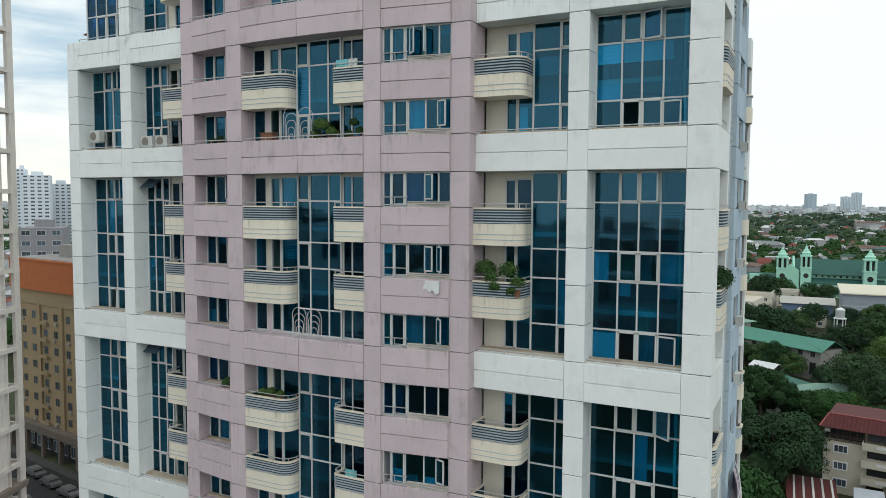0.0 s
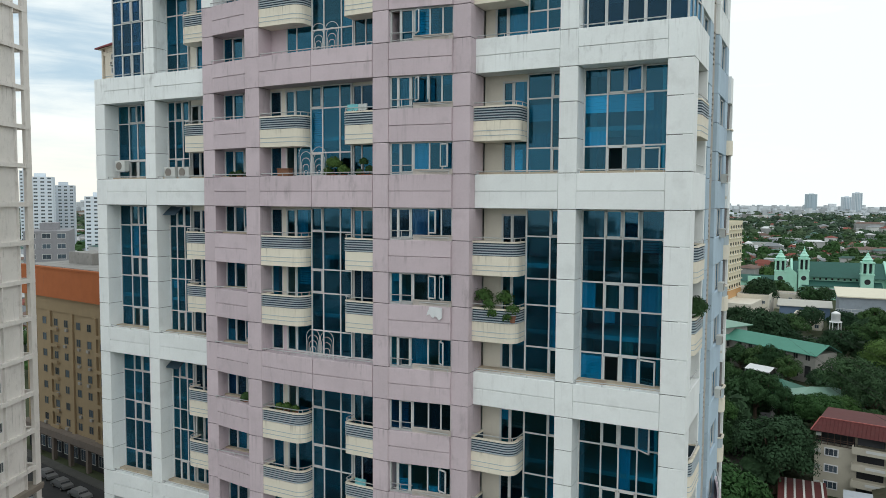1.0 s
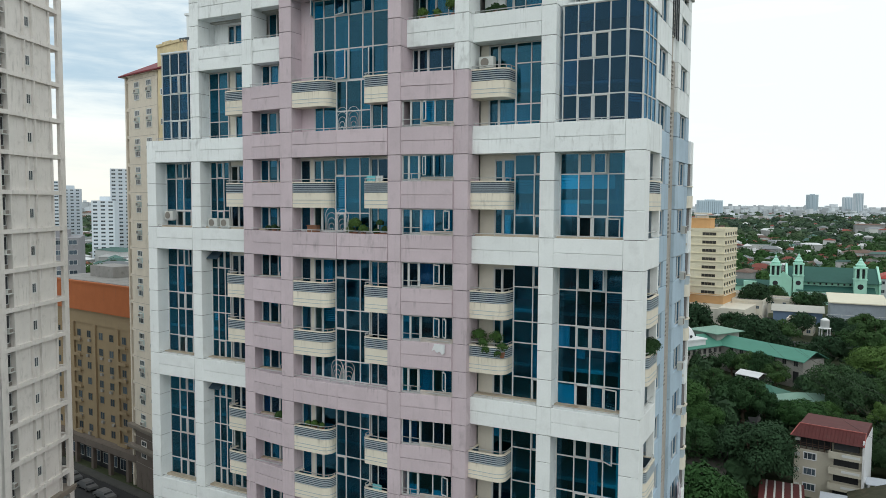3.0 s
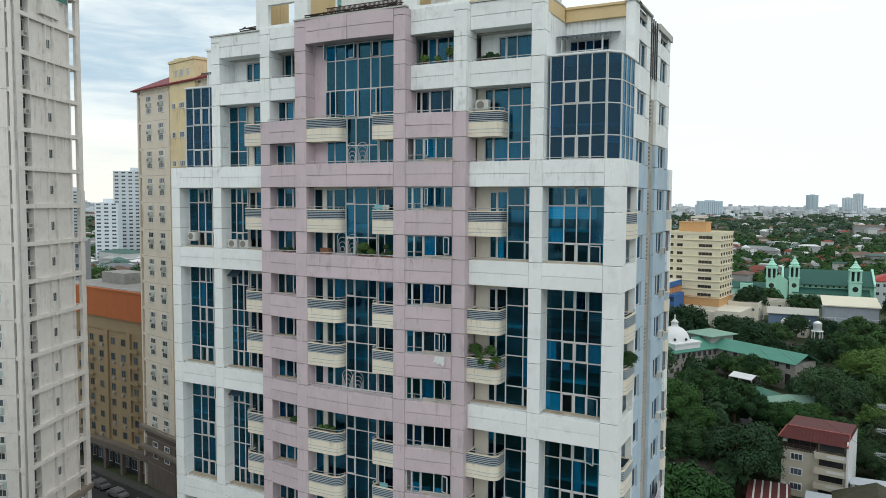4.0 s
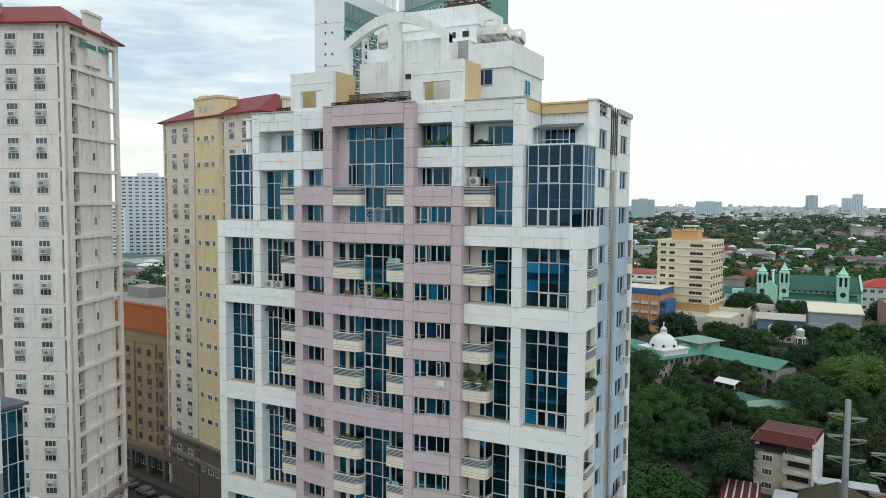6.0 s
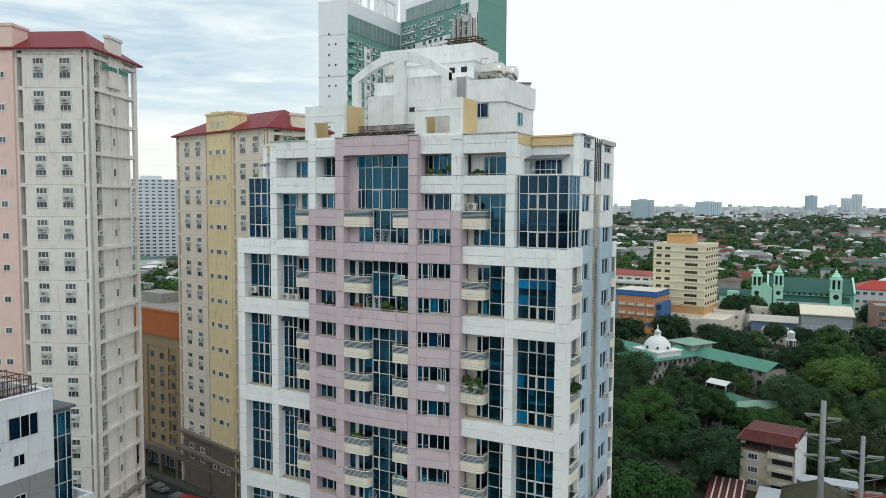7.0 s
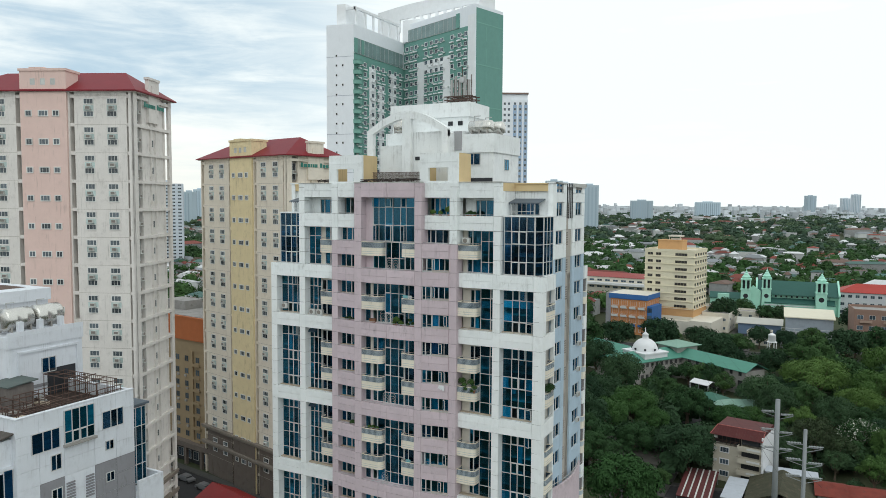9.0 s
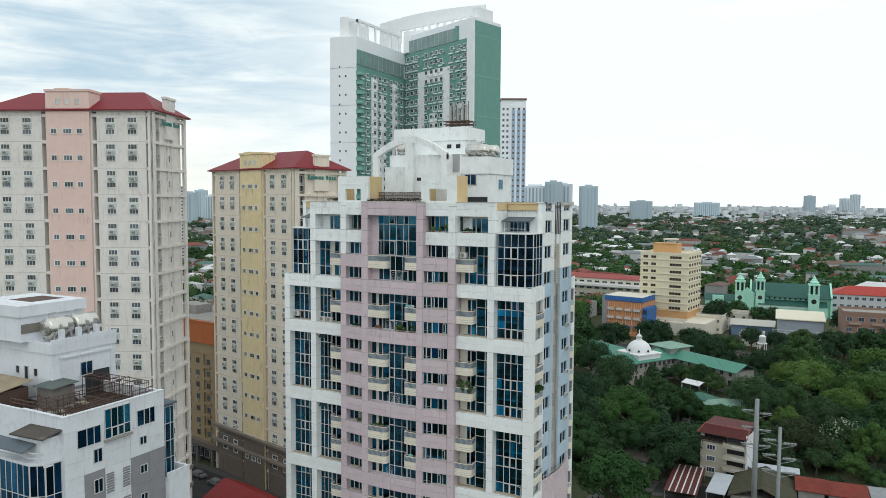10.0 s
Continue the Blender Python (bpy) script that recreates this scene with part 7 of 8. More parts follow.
hall2 = thing("green_hall", "low pavilion with a hipped green metal roof", "pavilion", pose(3, 173, 0, 0, 0, 20))
part("wall", Mesh().box(-7, 7, -4.5, 4.5, 0, 3.8), GREYSTONE, hall2)
part("roof", Mesh().hip(-7, 7, -4.5, 4.5, 3.8, 2.4, 1.0), mat("pale_green_roof", (0.11, 0.20, 0.165)), hall2)
hall3 = thing("green_hall", "low hall with a dark green hipped roof", "pavilion", pose(-7, 178, 0, 0, 0, -20))
part("wall", Mesh().box(-3, 6, -4, 4, 0, 3.8), GREYSTONE, hall3)
part("roof", Mesh().hip(-3, 6, -4, 4, 3.8, 2.2, 1.0), mat("dull_green_roof", (0.045, 0.14, 0.105), 0.6, var=0.15, dirt=0.2), hall3)
pav = thing("open_pavilion", "small open pavilion with a white roof", "pavilion", pose(-10.6, 199.0, 0, 0, 0, -25))
part("roof", Mesh().gable(-2.9, 2.9, -2.3, 2.3, 3.4, 0.9, 0.4), DOMEWHITE, pav)
for x in (-3.2, 3.2):
    for y in (-2.4, 2.4):
        part("post", Mesh().tube((x, y, 0), (x, y, 3.2), 0.15, 8), DOMEWHITE, pav)

# ---- white water tower ----
wtow = thing("water_tower", "white cylindrical water tank on legs", "water tower", pose(6.4, 243.0, 0))
TANKWHITE = mat("clean_white_paint", (0.80, 0.81, 0.82), 0.6, var=0.05, streak=0.2)
smooth(part("tank", Mesh().rings(0, 0, [(1.25, 10.6), (1.25, 12.9), (1.33, 13.0), (0.8, 13.4), (0.1, 13.7)], 18), TANKWHITE, wtow))
for a in range(6):
    c, q = 1.45 * math.cos(a * math.pi / 3), 1.45 * math.sin(a * math.pi / 3)
    part("leg", Mesh().tube((c * 1.15, q * 1.15, 0), (c, q, 10.5), 0.13, 6), TANKWHITE, wtow)
part("ring", Mesh().rings(0, 0, [(1.75, 10.4), (1.75, 10.6), (1.6, 10.61)], 18), TANKWHITE, wtow)

# ---- small apartment house with maroon roof ----
apt = thing("apartment_house", "four-storey cream apartment house with a maroon metal roof", "apartment house", pose(1.7, 124.8, 0, 0, 0, -9))
AW, AD, AH = 10.3, 9.5, 10.6
APC = mat("dull_cream_paint", (0.49, 0.455, 0.38), 0.85, var=0.1, streak=0.5, streak_col=(0.26, 0.23, 0.19))
part("wall", Mesh().box(0, AW - 0.3, 0.0, AD, 0, AH - 2.6).box(5.4, AW - 0.3, 1.4, AD, AH - 2.6, AH), APC, apt)
part("end_wall", Mesh().box(AW - 0.3, AW, -0.6, AD, 0, AH + 0.4), DOMEWHITE, apt)
# Loggia depth is painted as a near-black back.
part("loggia_back", Mesh().box(0, 5.4, 1.5, AD, AH - 2.6, AH), BLACKHOLE, apt)
part("mansard", Mesh().add([(-0.5, -0.9, AH - 0.4), (AW - 0.02, -0.9, AH - 0.4), (AW - 0.02, 1.2, AH + 1.3), (0.5, 1.2, AH + 1.3), (-0.5, AD + 0.3, AH - 0.4), (0.5, AD - 1, AH + 1.3), (AW - 0.02, AD - 1, AH + 1.3), (AW - 0.02, AD + 0.3, AH - 0.4)], [(0, 1, 2, 3), (4, 0, 3, 5), (3, 2, 6, 5), (5, 6, 7, 4), (0, 4, 7, 1), (1, 7, 6, 2)]), MAROON, apt, "faded maroon metal mansard roof")
for i in range(18):
    part("roof_seam", Mesh().tube((0, -0.9, AH - 0.38), (0, 1.2, AH + 1.32), 0.035, 4), MAROON, apt, loc=(0.55 * i + 0.4, 0, 0))
RED_EDGE = mat("pale_red_flashing", (0.34, 0.11, 0.10), 0.6, var=0.2)
part("flashing", Mesh().tube((-0.5, -0.9, AH - 0.36), (0.5, 1.2, AH + 1.34), 0.1, 5).tube((0.5, 1.2, AH + 1.34), (AW, 1.2, AH + 1.34), 0.1, 5).tube((AW - 0.05, -0.9, AH - 0.36), (AW - 0.05, 1.2, AH + 1.34), 0.1, 5), RED_EDGE, apt)
for j in range(4):
    z = 2.6 * j
    if j < 3:
        part("window", win_mesh(2.0, 1.3, 3, 0.15, 0.12), [DOMEWHITE, WINDOWGLASS], apt, loc=(1.4, 0, z + 1.1))
    # Flat near-black block in place of a shaded recess.
    part("recess", Mesh().box(5.9, AW - 0.8, 0.02, 0.3, z + 1.05, z + 2.2), BLACKHOLE, apt, loc=(0, -0.05, 0))
    if j:
        bc = part("balcony", Mesh().box(5.3, AW - 0.3, -1.3, 0, z - 0.1, z + 0.05).box(5.3, AW - 0.3, -1.3, -1.18, z + 0.05, z + 1.0).box(5.3, 5.42, -1.18, 0, z + 0.05, z + 1.0), APC, apt)
        part("vent_panel", Mesh().box(7.2, 9.8, -1.33, -1.29, z + 0.35, z + 0.75), FRAME, bc)
    part("air_conditioner", Mesh().box(0.2, 0.9, -0.4, 0, z + 1.6, z + 2.1), ACWHITE, apt)
lr = Mesh()
for z in (AH - 2.5, AH - 1.9, AH - 1.6):
    lr.tube((0, 0.05, z), (5.4, 0.05, z), 0.05, 5)
for i in range(7):
    lr.tube((0.05 + i * 0.89, 0.05, AH - 2.6), (0.05 + i * 0.89, 0.05, AH - 0.3), 0.05, 5)
part("loggia_rail", lr, RUST, apt)
# carports and low roofs in front
OLIVE = mat("mossy_dark_roof", (0.055, 0.055, 0.036), 0.85, var=0.4, dirt=0.5, streak=0.5, streak_col=(0.14, 0.10, 0.07))
RUSTRED = mat("rusty_red_roof", (0.17, 0.036, 0.026), 0.75, var=0.35, dirt=0.5, streak=0.7, streak_col=(0.07, 0.045, 0.035))
SHEET = mat("grey_white_sheet", (0.42, 0.45, 0.50), 0.6, var=0.1, dirt=0.2)
lows = ((-2.6, 104.5, 6.6, 17.0, 2.7, 2, "striped carport with red and white roof sheets", MAROON), (5.3, 107.0, 3.8, 12.4, 3.0, -2, "flat white carport roof", SHEET),
        (12.2, 123.5, 10.2, 3.8, 3.9, 3, "flat pale sheet carport roof", SHEET), (21.8, 107.6, 13.6, 12.0, 3.0, 90, "low house with a mossy dark gable roof", OLIVE),
        (22.0, 115.8, 5.4, 8.2, 3.6, 4, "low house with a rusty red roof", RUSTRED), (27.6, 117.0, 7.4, 8.2, 3.2, 6, "low house with a rusty red roof", RUSTRED),
        (35.8, 119.0, 10.0, 8.0, 2.8, 8, "low house with a grey tin roof", mat("stained_tin", (0.26, 0.27, 0.29), 0.7, var=0.25, dirt=0.4)),
        (-24.5, 118.0, 16, 16, 4.0, -6, "large shed with a dark stained roof", mat("dark_tin", (0.05, 0.048, 0.042), 0.7, var=0.4, dirt=0.4)))
for x, y, w_, d_, h_, an, lab, rm in lows:
    b = thing("low_house" if "carport" not in lab else "carport", lab, "house" if "carport" not in lab else "carport", pose(x, y, 0, 0, 0, an))
    if "carport" in lab:
        for px in (0.2, w_ - 0.2):
            for py in (0.2, d_ - 0.2):
                part("post", Mesh().tube((px, py, 0), (px, py, h_), 0.08, 6), GALV, b)
        part("roof", Mesh().box(0, w_, 0, d_, h_, h_ + 0.12), rm, b)
        if "striped" in lab:
            repeat("roof_sheet", Mesh().box(0, 0.28, 0, d_ - 0.1, 0, 0.04), [ACWHITE], [(0.9 + i * 1.25, 0.05, h_ + 0.12) for i in range(5)], b)
    else:
        part("wall", Mesh().box(0.3, w_ - 0.3, 0.3, d_ - 0.3, 0, h_), CONCRETE, b)
        part("roof", Mesh().gable(0, w_, 0, d_, h_, 2.6 if "mossy" in lab else 1.3, 0.3), rm, b)
        repeat("roof_seam", Mesh().box(0, 0.06, -0.3, 0.02, 0, 0.05), [rm], [(q * 0.8 + 0.2, 0, h_ - 0.02) for q in range(int(w_ / 0.8))], b)

# ---- steel utility poles ----


def pole(x, y, h, r, arms):
    p = thing("utility_pole", "tall grey steel utility pole with insulator arms", "utility pole", pose(x, y, 0))
    smooth(part("shaft", Mesh().tube((0, 0, 0), (0, 0, h), r * 1.5, 12, r), GALV, p))
    for dz, side in arms:
        a = math.radians(12 + (180 if side < 0 else 0))
        c, s = math.cos(a), math.sin(a)
        am = Mesh()
        am.tube((0, 0, h - dz), (c * 2.4, s * 2.4, h - dz - 0.1), 0.06, 6)
        am.tube((0, 0, h - dz - 0.8), (c * 2.4, s * 2.4, h - dz - 0.1), 0.05, 6)
        arm = part("arm", am, GALV, p)
        ins = Mesh()
        for i in range(9):
            f = 0.6 + i * 0.2
            ins.tube((c * f, s * f, h - dz + 0.16), (c * (f + 0.09), s * (f + 0.09), h - dz + 0.16), 0.14, 8)
        ins.tube((c * 0.5, s * 0.5, h - dz + 0.16), (c * 2.5, s * 2.5, h - dz + 0.16), 0.05, 6)
        part("insulator", ins, mat("grey_porcelain", (0.34, 0.37, 0.38), 0.3, var=0.05), arm)


pole(15.7, 89.6, 28.0, 0.36, ((2.2, -1), (2.6, 1), (5.2, -1), (5.6, 1), (8.2, -1), (8.4, 1)))
pole(20.1, 75.2, 27.6, 0.25, ((2.2, -1), (2.6, 1), (4.6, -1), (5.0, 1), (7.0, -1), (7.2, 1)))
wires = thing("power_line", "dark sagging power cables between steel poles", "cable")
for dz in (2.2, 5.2, 8.2):
    for s in (-2.4, 2.4):
        w_ = Mesh()
        A_, B_, C_ = Vector((15.7 + s, 89.6, 28 - dz)), Vector((20.1 + s, 75.2, 27.6 - dz)), Vector((-2 + s, 150, 26 - dz))
        for p, q in ((A_, B_), (A_, C_)):
            for i in range(12):
                f, f2 = i / 12, (i + 1) / 12
                sag = lambda t_: Vector((0, 0, -4 * t_ * (1 - t_) * (p - q).length * 0.02))
                w_.tube(p.lerp(q, f) + sag(f), p.lerp(q, f2) + sag(f2), 0.02, 4, caps=False)
        part("cable", w_, TYRE, wires)

# ---- trees ----


def leaf_cloud(seed, lobes, n, size, flat=0.75, fill=0.75):
    """A crown: lobes with many small tilted leaf sprays on them, uneven and with gaps."""
    rr = np.random.default_rng(seed)
    V, F = [], []
    tot = sum(l[3] ** 2 for l in lobes)
    for (cx, cy, cz, r) in lobes:
        k = int(n * r * r / tot)
        d = rr.normal(size=(k, 3))
        d /= np.linalg.norm(d, axis=1)[:, None]
        d[:, 2] = np.where(d[:, 2] < -0.3, -d[:, 2], d[:, 2])
        lump = 1 + 0.12 * np.sin(5 * d[:, 0] + cx) * np.cos(4 * d[:, 1] + cy) + 0.09 * np.sin(9 * d[:, 2] + 7 * d[:, 0])
        rad = r * lump * (fill + (1.1 - fill) * rr.random(k) ** 0.6)
        c = np.array([cx, cy, cz]) + d * rad[:, None] * np.array([1, 1, flat])
        nrm = d + rr.normal(scale=0.27, size=(k, 3))
        nrm /= np.linalg.norm(nrm, axis=1)[:, None]
        u = np.cross(nrm, rr.normal(size=(k, 3)))
        u /= np.linalg.norm(u, axis=1)[:, None]
        v = np.cross(nrm, u)
        s = size * (0.55 + 0.9 * rr.random(k))[:, None]
        o = len(V)
        quad = np.stack([c - u * s, c - v * s * 0.55 + nrm * s * 0.12, c + u * s, c + v * s * 0.55 + nrm * s * 0.12], 1).reshape(-1, 3)
        V += quad.tolist()
        F += [(o + 4 * i, o + 4 * i + 1, o + 4 * i + 2, o + 4 * i + 3) for i in range(k)]
    return V, F


def crown_lobes(seed, r, h, count, flat=0.75):
    """Lobes heaped over a broken half-dome, with a few low ones at the skirt."""
    rr = random.Random(seed)
    ls = [(0, 0, h - 0.1 * r, r * 0.55)]
    for i in range(count):
        f = (i + 0.5) / count
        el = math.asin(1 - 1.25 * f) if 1 - 1.25 * f > -1 else -0.3
        a = i * 2.4 + rr.uniform(-0.5, 0.5)
        d = r * rr.uniform(0.58, 0.80)
        ls.append((d * math.cos(el) * math.cos(a), d * math.cos(el) * math.sin(a), h + d * math.sin(el) * flat * rr.uniform(0.75, 1.1), r * rr.uniform(0.20, 0.34)))
    return ls


TREES = {}


def tree_kind(name, seed, r, h, count, leaves, size, m, flat=0.75, fill=0.55, blossom=False):
    lobes = crown_lobes(seed, r, h, count, flat)
    V, F = leaf_cloud(seed, lobes, leaves, size, flat, fill)
    cm = Mesh()
    cm.v, cm.f, cm.k = [tuple(p) for p in V], F, [0] * len(F)
    if blossom:
        rb_ = random.Random(seed)
        cm.k = [1 if rb_.random() < 0.11 else 0 for _ in F]
    tm = Mesh()
    tm.tube((0, 0, 0), (0.1, 0, h * 0.55), r * 0.085, 8, r * 0.055)
    for cx, cy, cz, cr in lobes[1:12]:
        mid = Vector((cx * 0.35, cy * 0.35, h * 0.62))
        tm.tube((0.1, 0, h * 0.5), mid, r * 0.045, 6, r * 0.03, caps=False)
        tm.tube(mid, (cx * 0.9, cy * 0.9, cz), r * 0.03, 5, r * 0.012, caps=False)
    TREES[name] = (cm.data("crown", m, BLOSSOM), tm.data("trunk", BARK))


for far, n_, sz in (("", 1.75, 0.62), ("far_", 0.75, 0.95)):
    tree_kind(far + "broad", 1, 6.4, 6.6, 26, int(6200 * n_), 0.37 * sz, LEAF, 0.8, 0.70)
    tree_kind(far + "mango", 2, 6.2, 6.0, 34, int(6800 * n_), 0.35 * sz, LEAFDARK, 0.95, 0.78)
    tree_kind(far + "rain", 3, 9.5, 8.0, 44, int(8200 * n_), 0.37 * sz, LEAFLIGHT, 0.62, 0.62)
    tree_kind(far + "light", 4, 4.2, 5.2, 18, int(3600 * n_), 0.31 * sz, LEAFLIGHT, 1.0, 0.62)
    tree_kind(far + "round", 5, 4.6, 4.8, 22, int(4000 * n_), 0.33 * sz, LEAF, 0.9, 0.78)
    tree_kind(far + "blossom", 6, 5.2, 5.2, 22, int(4800 * n_), 0.31 * sz, LEAF, 0.85, 0.72, True)
    tree_kind(far + "olive", 7, 6.0, 7.0, 24, int(4200 * n_), 0.32 * sz, LEAFOLIVE, 0.95, 0.50)
    tree_kind(far + "fresh", 8, 6.2, 6.4, 30, int(6800 * n_), 0.35 * sz, LEAFFRESH, 0.85, 0.74)
LABEL = {"broad": "broad green tree with an uneven leafy crown", "mango": "dense dark green tree with a rounded crown", "rain": "wide spreading light green shade tree",
         "light": "small yellow-green tree with open crown", "round": "rounded mid-green tree with dense leaves", "blossom": "green tree dotted with white blossom",
         "olive": "thin olive-green tree with an open feathery crown", "fresh": "full fresh green tree with a domed crown"}


def tree(kind, x, y, s=1.0, a=0.0, sz=None):
    t = thing("tree", LABEL[kind], "tree", pose(x, y, 0, 0, 0, a) @ Matrix.Diagonal((s, s, sz or s, 1)), "trees in the garden")
    kind = kind if y < 205 else "far_" + kind
    part("crown", TREES[kind][0], None, t)
    part("trunk", TREES[kind][1], None, t)


rt = random.Random(21)
PLACED = [("fresh", -9.2, 89, 1.26), ("mango", -3.9, 121.3, 1.08), ("broad", -14.2, 123.2, 0.87), ("fresh", -21.4, 150.3, 1.07), ("broad", -9.4, 160.9, 0.99), ("mango", -32.7, 183.6, 1.17), ("mango", -33.2, 164.4, 0.98), ("fresh", -15.8, 147.3, 0.73),
          ("fresh", 2.1, 154.9, 0.87), ("broad", -4.4, 160.2, 0.68), ("fresh", 6.8, 164.1, 0.6), ("olive", 8.5, 173.6, 1.18), ("rain", 20.8, 198.6, 1.13), ("rain", 38, 195.5, 1.01), ("rain", 31.6, 183.2, 0.74), ("rain", 41.4, 235.6, 0.93),
          ("mango", 30.4, 261.6, 1.24), ("broad", 40.3, 268.9, 1.27), ("mango", 48.8, 299.3, 1.27), ("blossom", 30.5, 154.3, 1.07), ("blossom", 37.9, 174.8, 0.64), ("light", 37.1, 142.6, 1.23), ("light", 32.6, 130.9, 0.88), ("olive", 20.8, 141.2, 0.98),
          ("olive", 26.1, 141.7, 0.75), ("light", 18.1, 162.8, 1), ("olive", 25.5, 136.4, 0.52), ("mango", 7.2, 236.2, 0.85), ("round", -16.5, 208.0, 0.85), ("round", -12.6, 205.4, 0.9), ("round", -5.2, 200.6, 0.85), ("round", -9.0, 203.2, 0.9),
          ("light", -4.6, 199, 0.5), ("mango", -34.5, 250, 1.25), ("mango", -12.5, 240, 1.15), ("mango", -22.2, 264.4, 0.9), ("broad", -6.3, 254.4, 0.97), ("broad", -9.9, 250.3, 0.75), ("light", -32.7, 269.6, 0.92), ("mango", 9.6, 278.3, 0.9),
          ("mango", -0.5, 284.1, 0.77), ("broad", 18.9, 282.7, 0.94), ("mango", 15.6, 270.4, 0.72), ("mango", 11.8, 169.2, 0.96), ("broad", 18.5, 178.5, 0.9), ("mango", 25.7, 168, 0.92), ("broad", 32.4, 169.8, 0.75), ("mango", 13.2, 196.4, 0.79),
          ("broad", 11.6, 153, 0.68), ("mango", 17.1, 137.8, 0.64), ("broad", 29.5, 143.7, 0.62), ("mango", 35.8, 158.6, 0.82), ("broad", 41.4, 171.1, 1.01), ("mango", 40.4, 146.6, 0.84), ("broad", 36.8, 130.5, 0.49), ("round", -22.8, 179.6, 0.84),
          ("broad", -17.7, 179.7, 0.71), ("mango", 2.5, 190.2, 0.51), ("fresh", -25.6, 138.1, 0.96), ("broad", -21.7, 114.4, 0.9), ("mango", -44.5, 198.8, 1.14), ("mango", -36.9, 154.7, 1.06), ("broad", -7, 112.5, 0.39), ("mango", 23.5, 243.3, 0.92),
          ("broad", -44, 237.3, 0.42),
          ("round", 12, 258, 1.0), ("broad", 20, 236, 1.2), ("mango", 34, 282, 0.9), ("broad", 46, 276, 1.0), ("mango", -6, 240, 0.7), ("broad", 52, 200, 1.2), ("broad", 30, 218, 1.1), ("mango", 44, 222, 1.1),
          ("broad", -26, 122, 1.0), ("mango", -30, 132, 1.1), ("round", 55, 262, 1.1), ("mango", -50, 246, 1.2), ("broad", -58, 225, 1.5), ("mango", -66, 236, 1.5), ("broad", -70, 250, 1.5), ("round", -40, 180, 0.9),
          ("round", -44, 150, 1.3), ("mango", -20, 330, 1.2), ("broad", -2, 345, 0.9), ("mango", 4, 352, 0.8), ("broad", -14, 362, 0.9), ("mango", 36, 330, 1.2), ("broad", 50, 325, 1.3), ("broad", 58, 215, 1.5), ("rain", 62, 235, 1.3)]
for kd, x, y, s in PLACED:
    tree(kd, x, y, s, rt.uniform(0, 360), s * rt.uniform(0.9, 1.1))

# ---- far city: joined roofs, woods and towers ----


def wedge(rr, d0, d1, a0=84, a1=152):
    """A place in the plain between two distances, in the quarter that lies before the towers."""
    d = math.sqrt(rr.uniform(d0 * d0, d1 * d1))
    a = math.radians(rr.uniform(a0, a1))
    return 20 + d * math.cos(a), -40 + d * math.sin(a)


rw = random.Random(77)
NEARBLD = [(-80, 245, 160, 205), (-16, 360, 90, 75), (-60, 285, 62, 62), (-135, 365, 80, 50), (30, 395, 90, 40), (25, 285, 60, 50), (-50, 170, 70, 130), (-10, 330, 90, 40)]


def clear(x, y):
    if any(a < x < a + w and b < y < b + d for a, b, w, d in NEARBLD):
        return False
    if -140 < x < -60 and y < 230:
        return False
    return y > 110


roofs = {k: Mesh() for k in range(5)}
walls = Mesh()


def far_house(x, y, w, d, h, rh, kind, ang):
    m = pose(x, y, 0, 0, 0, ang)
    walls.m = m
    walls.add([(-w, -d, 0), (w, -d, 0), (w, d, 0), (-w, d, 0), (-w, -d, h), (w, -d, h), (w, d, h), (-w, d, h)], [(0, 1, 5, 4), (1, 2, 6, 5), (2, 3, 7, 6), (3, 0, 4, 7)])
    r = roofs[kind]
    r.m = m
    if rh < 0.3:
        r.add([(-w, -d, h), (w, -d, h), (w, d, h), (-w, d, h)], [(0, 1, 2, 3)])
    else:
        o = 0.5
        r.add([(-w - o, -d - o, h), (w + o, -d - o, h), (w + o, d + o, h), (-w - o, d + o, h), (-w + d * 0.7, 0, h + rh), (w - d * 0.7, 0, h + rh)], [(0, 1, 5, 4), (1, 2, 5), (2, 3, 4, 5), (3, 0, 4)])


for i in range(5200):
    far = i > 1700
    x, y = wedge(rw, 850, 3400) if far else wedge(rw, 300, 1000)
    if not clear(x, y):
        continue
    s = rw.uniform(0.8, 1.5) if far else rw.uniform(0.7, 1.2)
    w, d = rw.uniform(3.5, 8) * s, rw.uniform(3, 5.5) * s
    h = rw.choice((4, 6, 6, 8)) * (rw.uniform(0.9, 1.4) if far else 1)
    if rw.random() < 0.06:
        w, d, h = w * 2.2, d * 1.8, h * 1.5
    far_house(x, y, w, d, h, rw.choice((0, 1.6, 2.2, 2.6)) * s ** 0.5, rw.choice((0, 0, 1, 1, 2, 2, 2, 3, 4)), rw.choice((-8, 5, 20, 82)) + rw.uniform(-6, 6))
for i in range(420):
    a = math.radians(rw.uniform(117, 150))
    d = rw.uniform(190, 700)
    x, y = 20 + d * math.cos(a), -40 + d * math.sin(a)
    if -140 < x < -55 and y < 230 or y < 120:
        continue
    far_house(x, y, rw.uniform(3, 8), rw.uniform(3, 6), rw.choice((4, 6, 7, 9)), rw.choice((0, 1.2, 1.8)), rw.choice((0, 1, 2, 3, 3, 4)), rw.uniform(-30, 30))
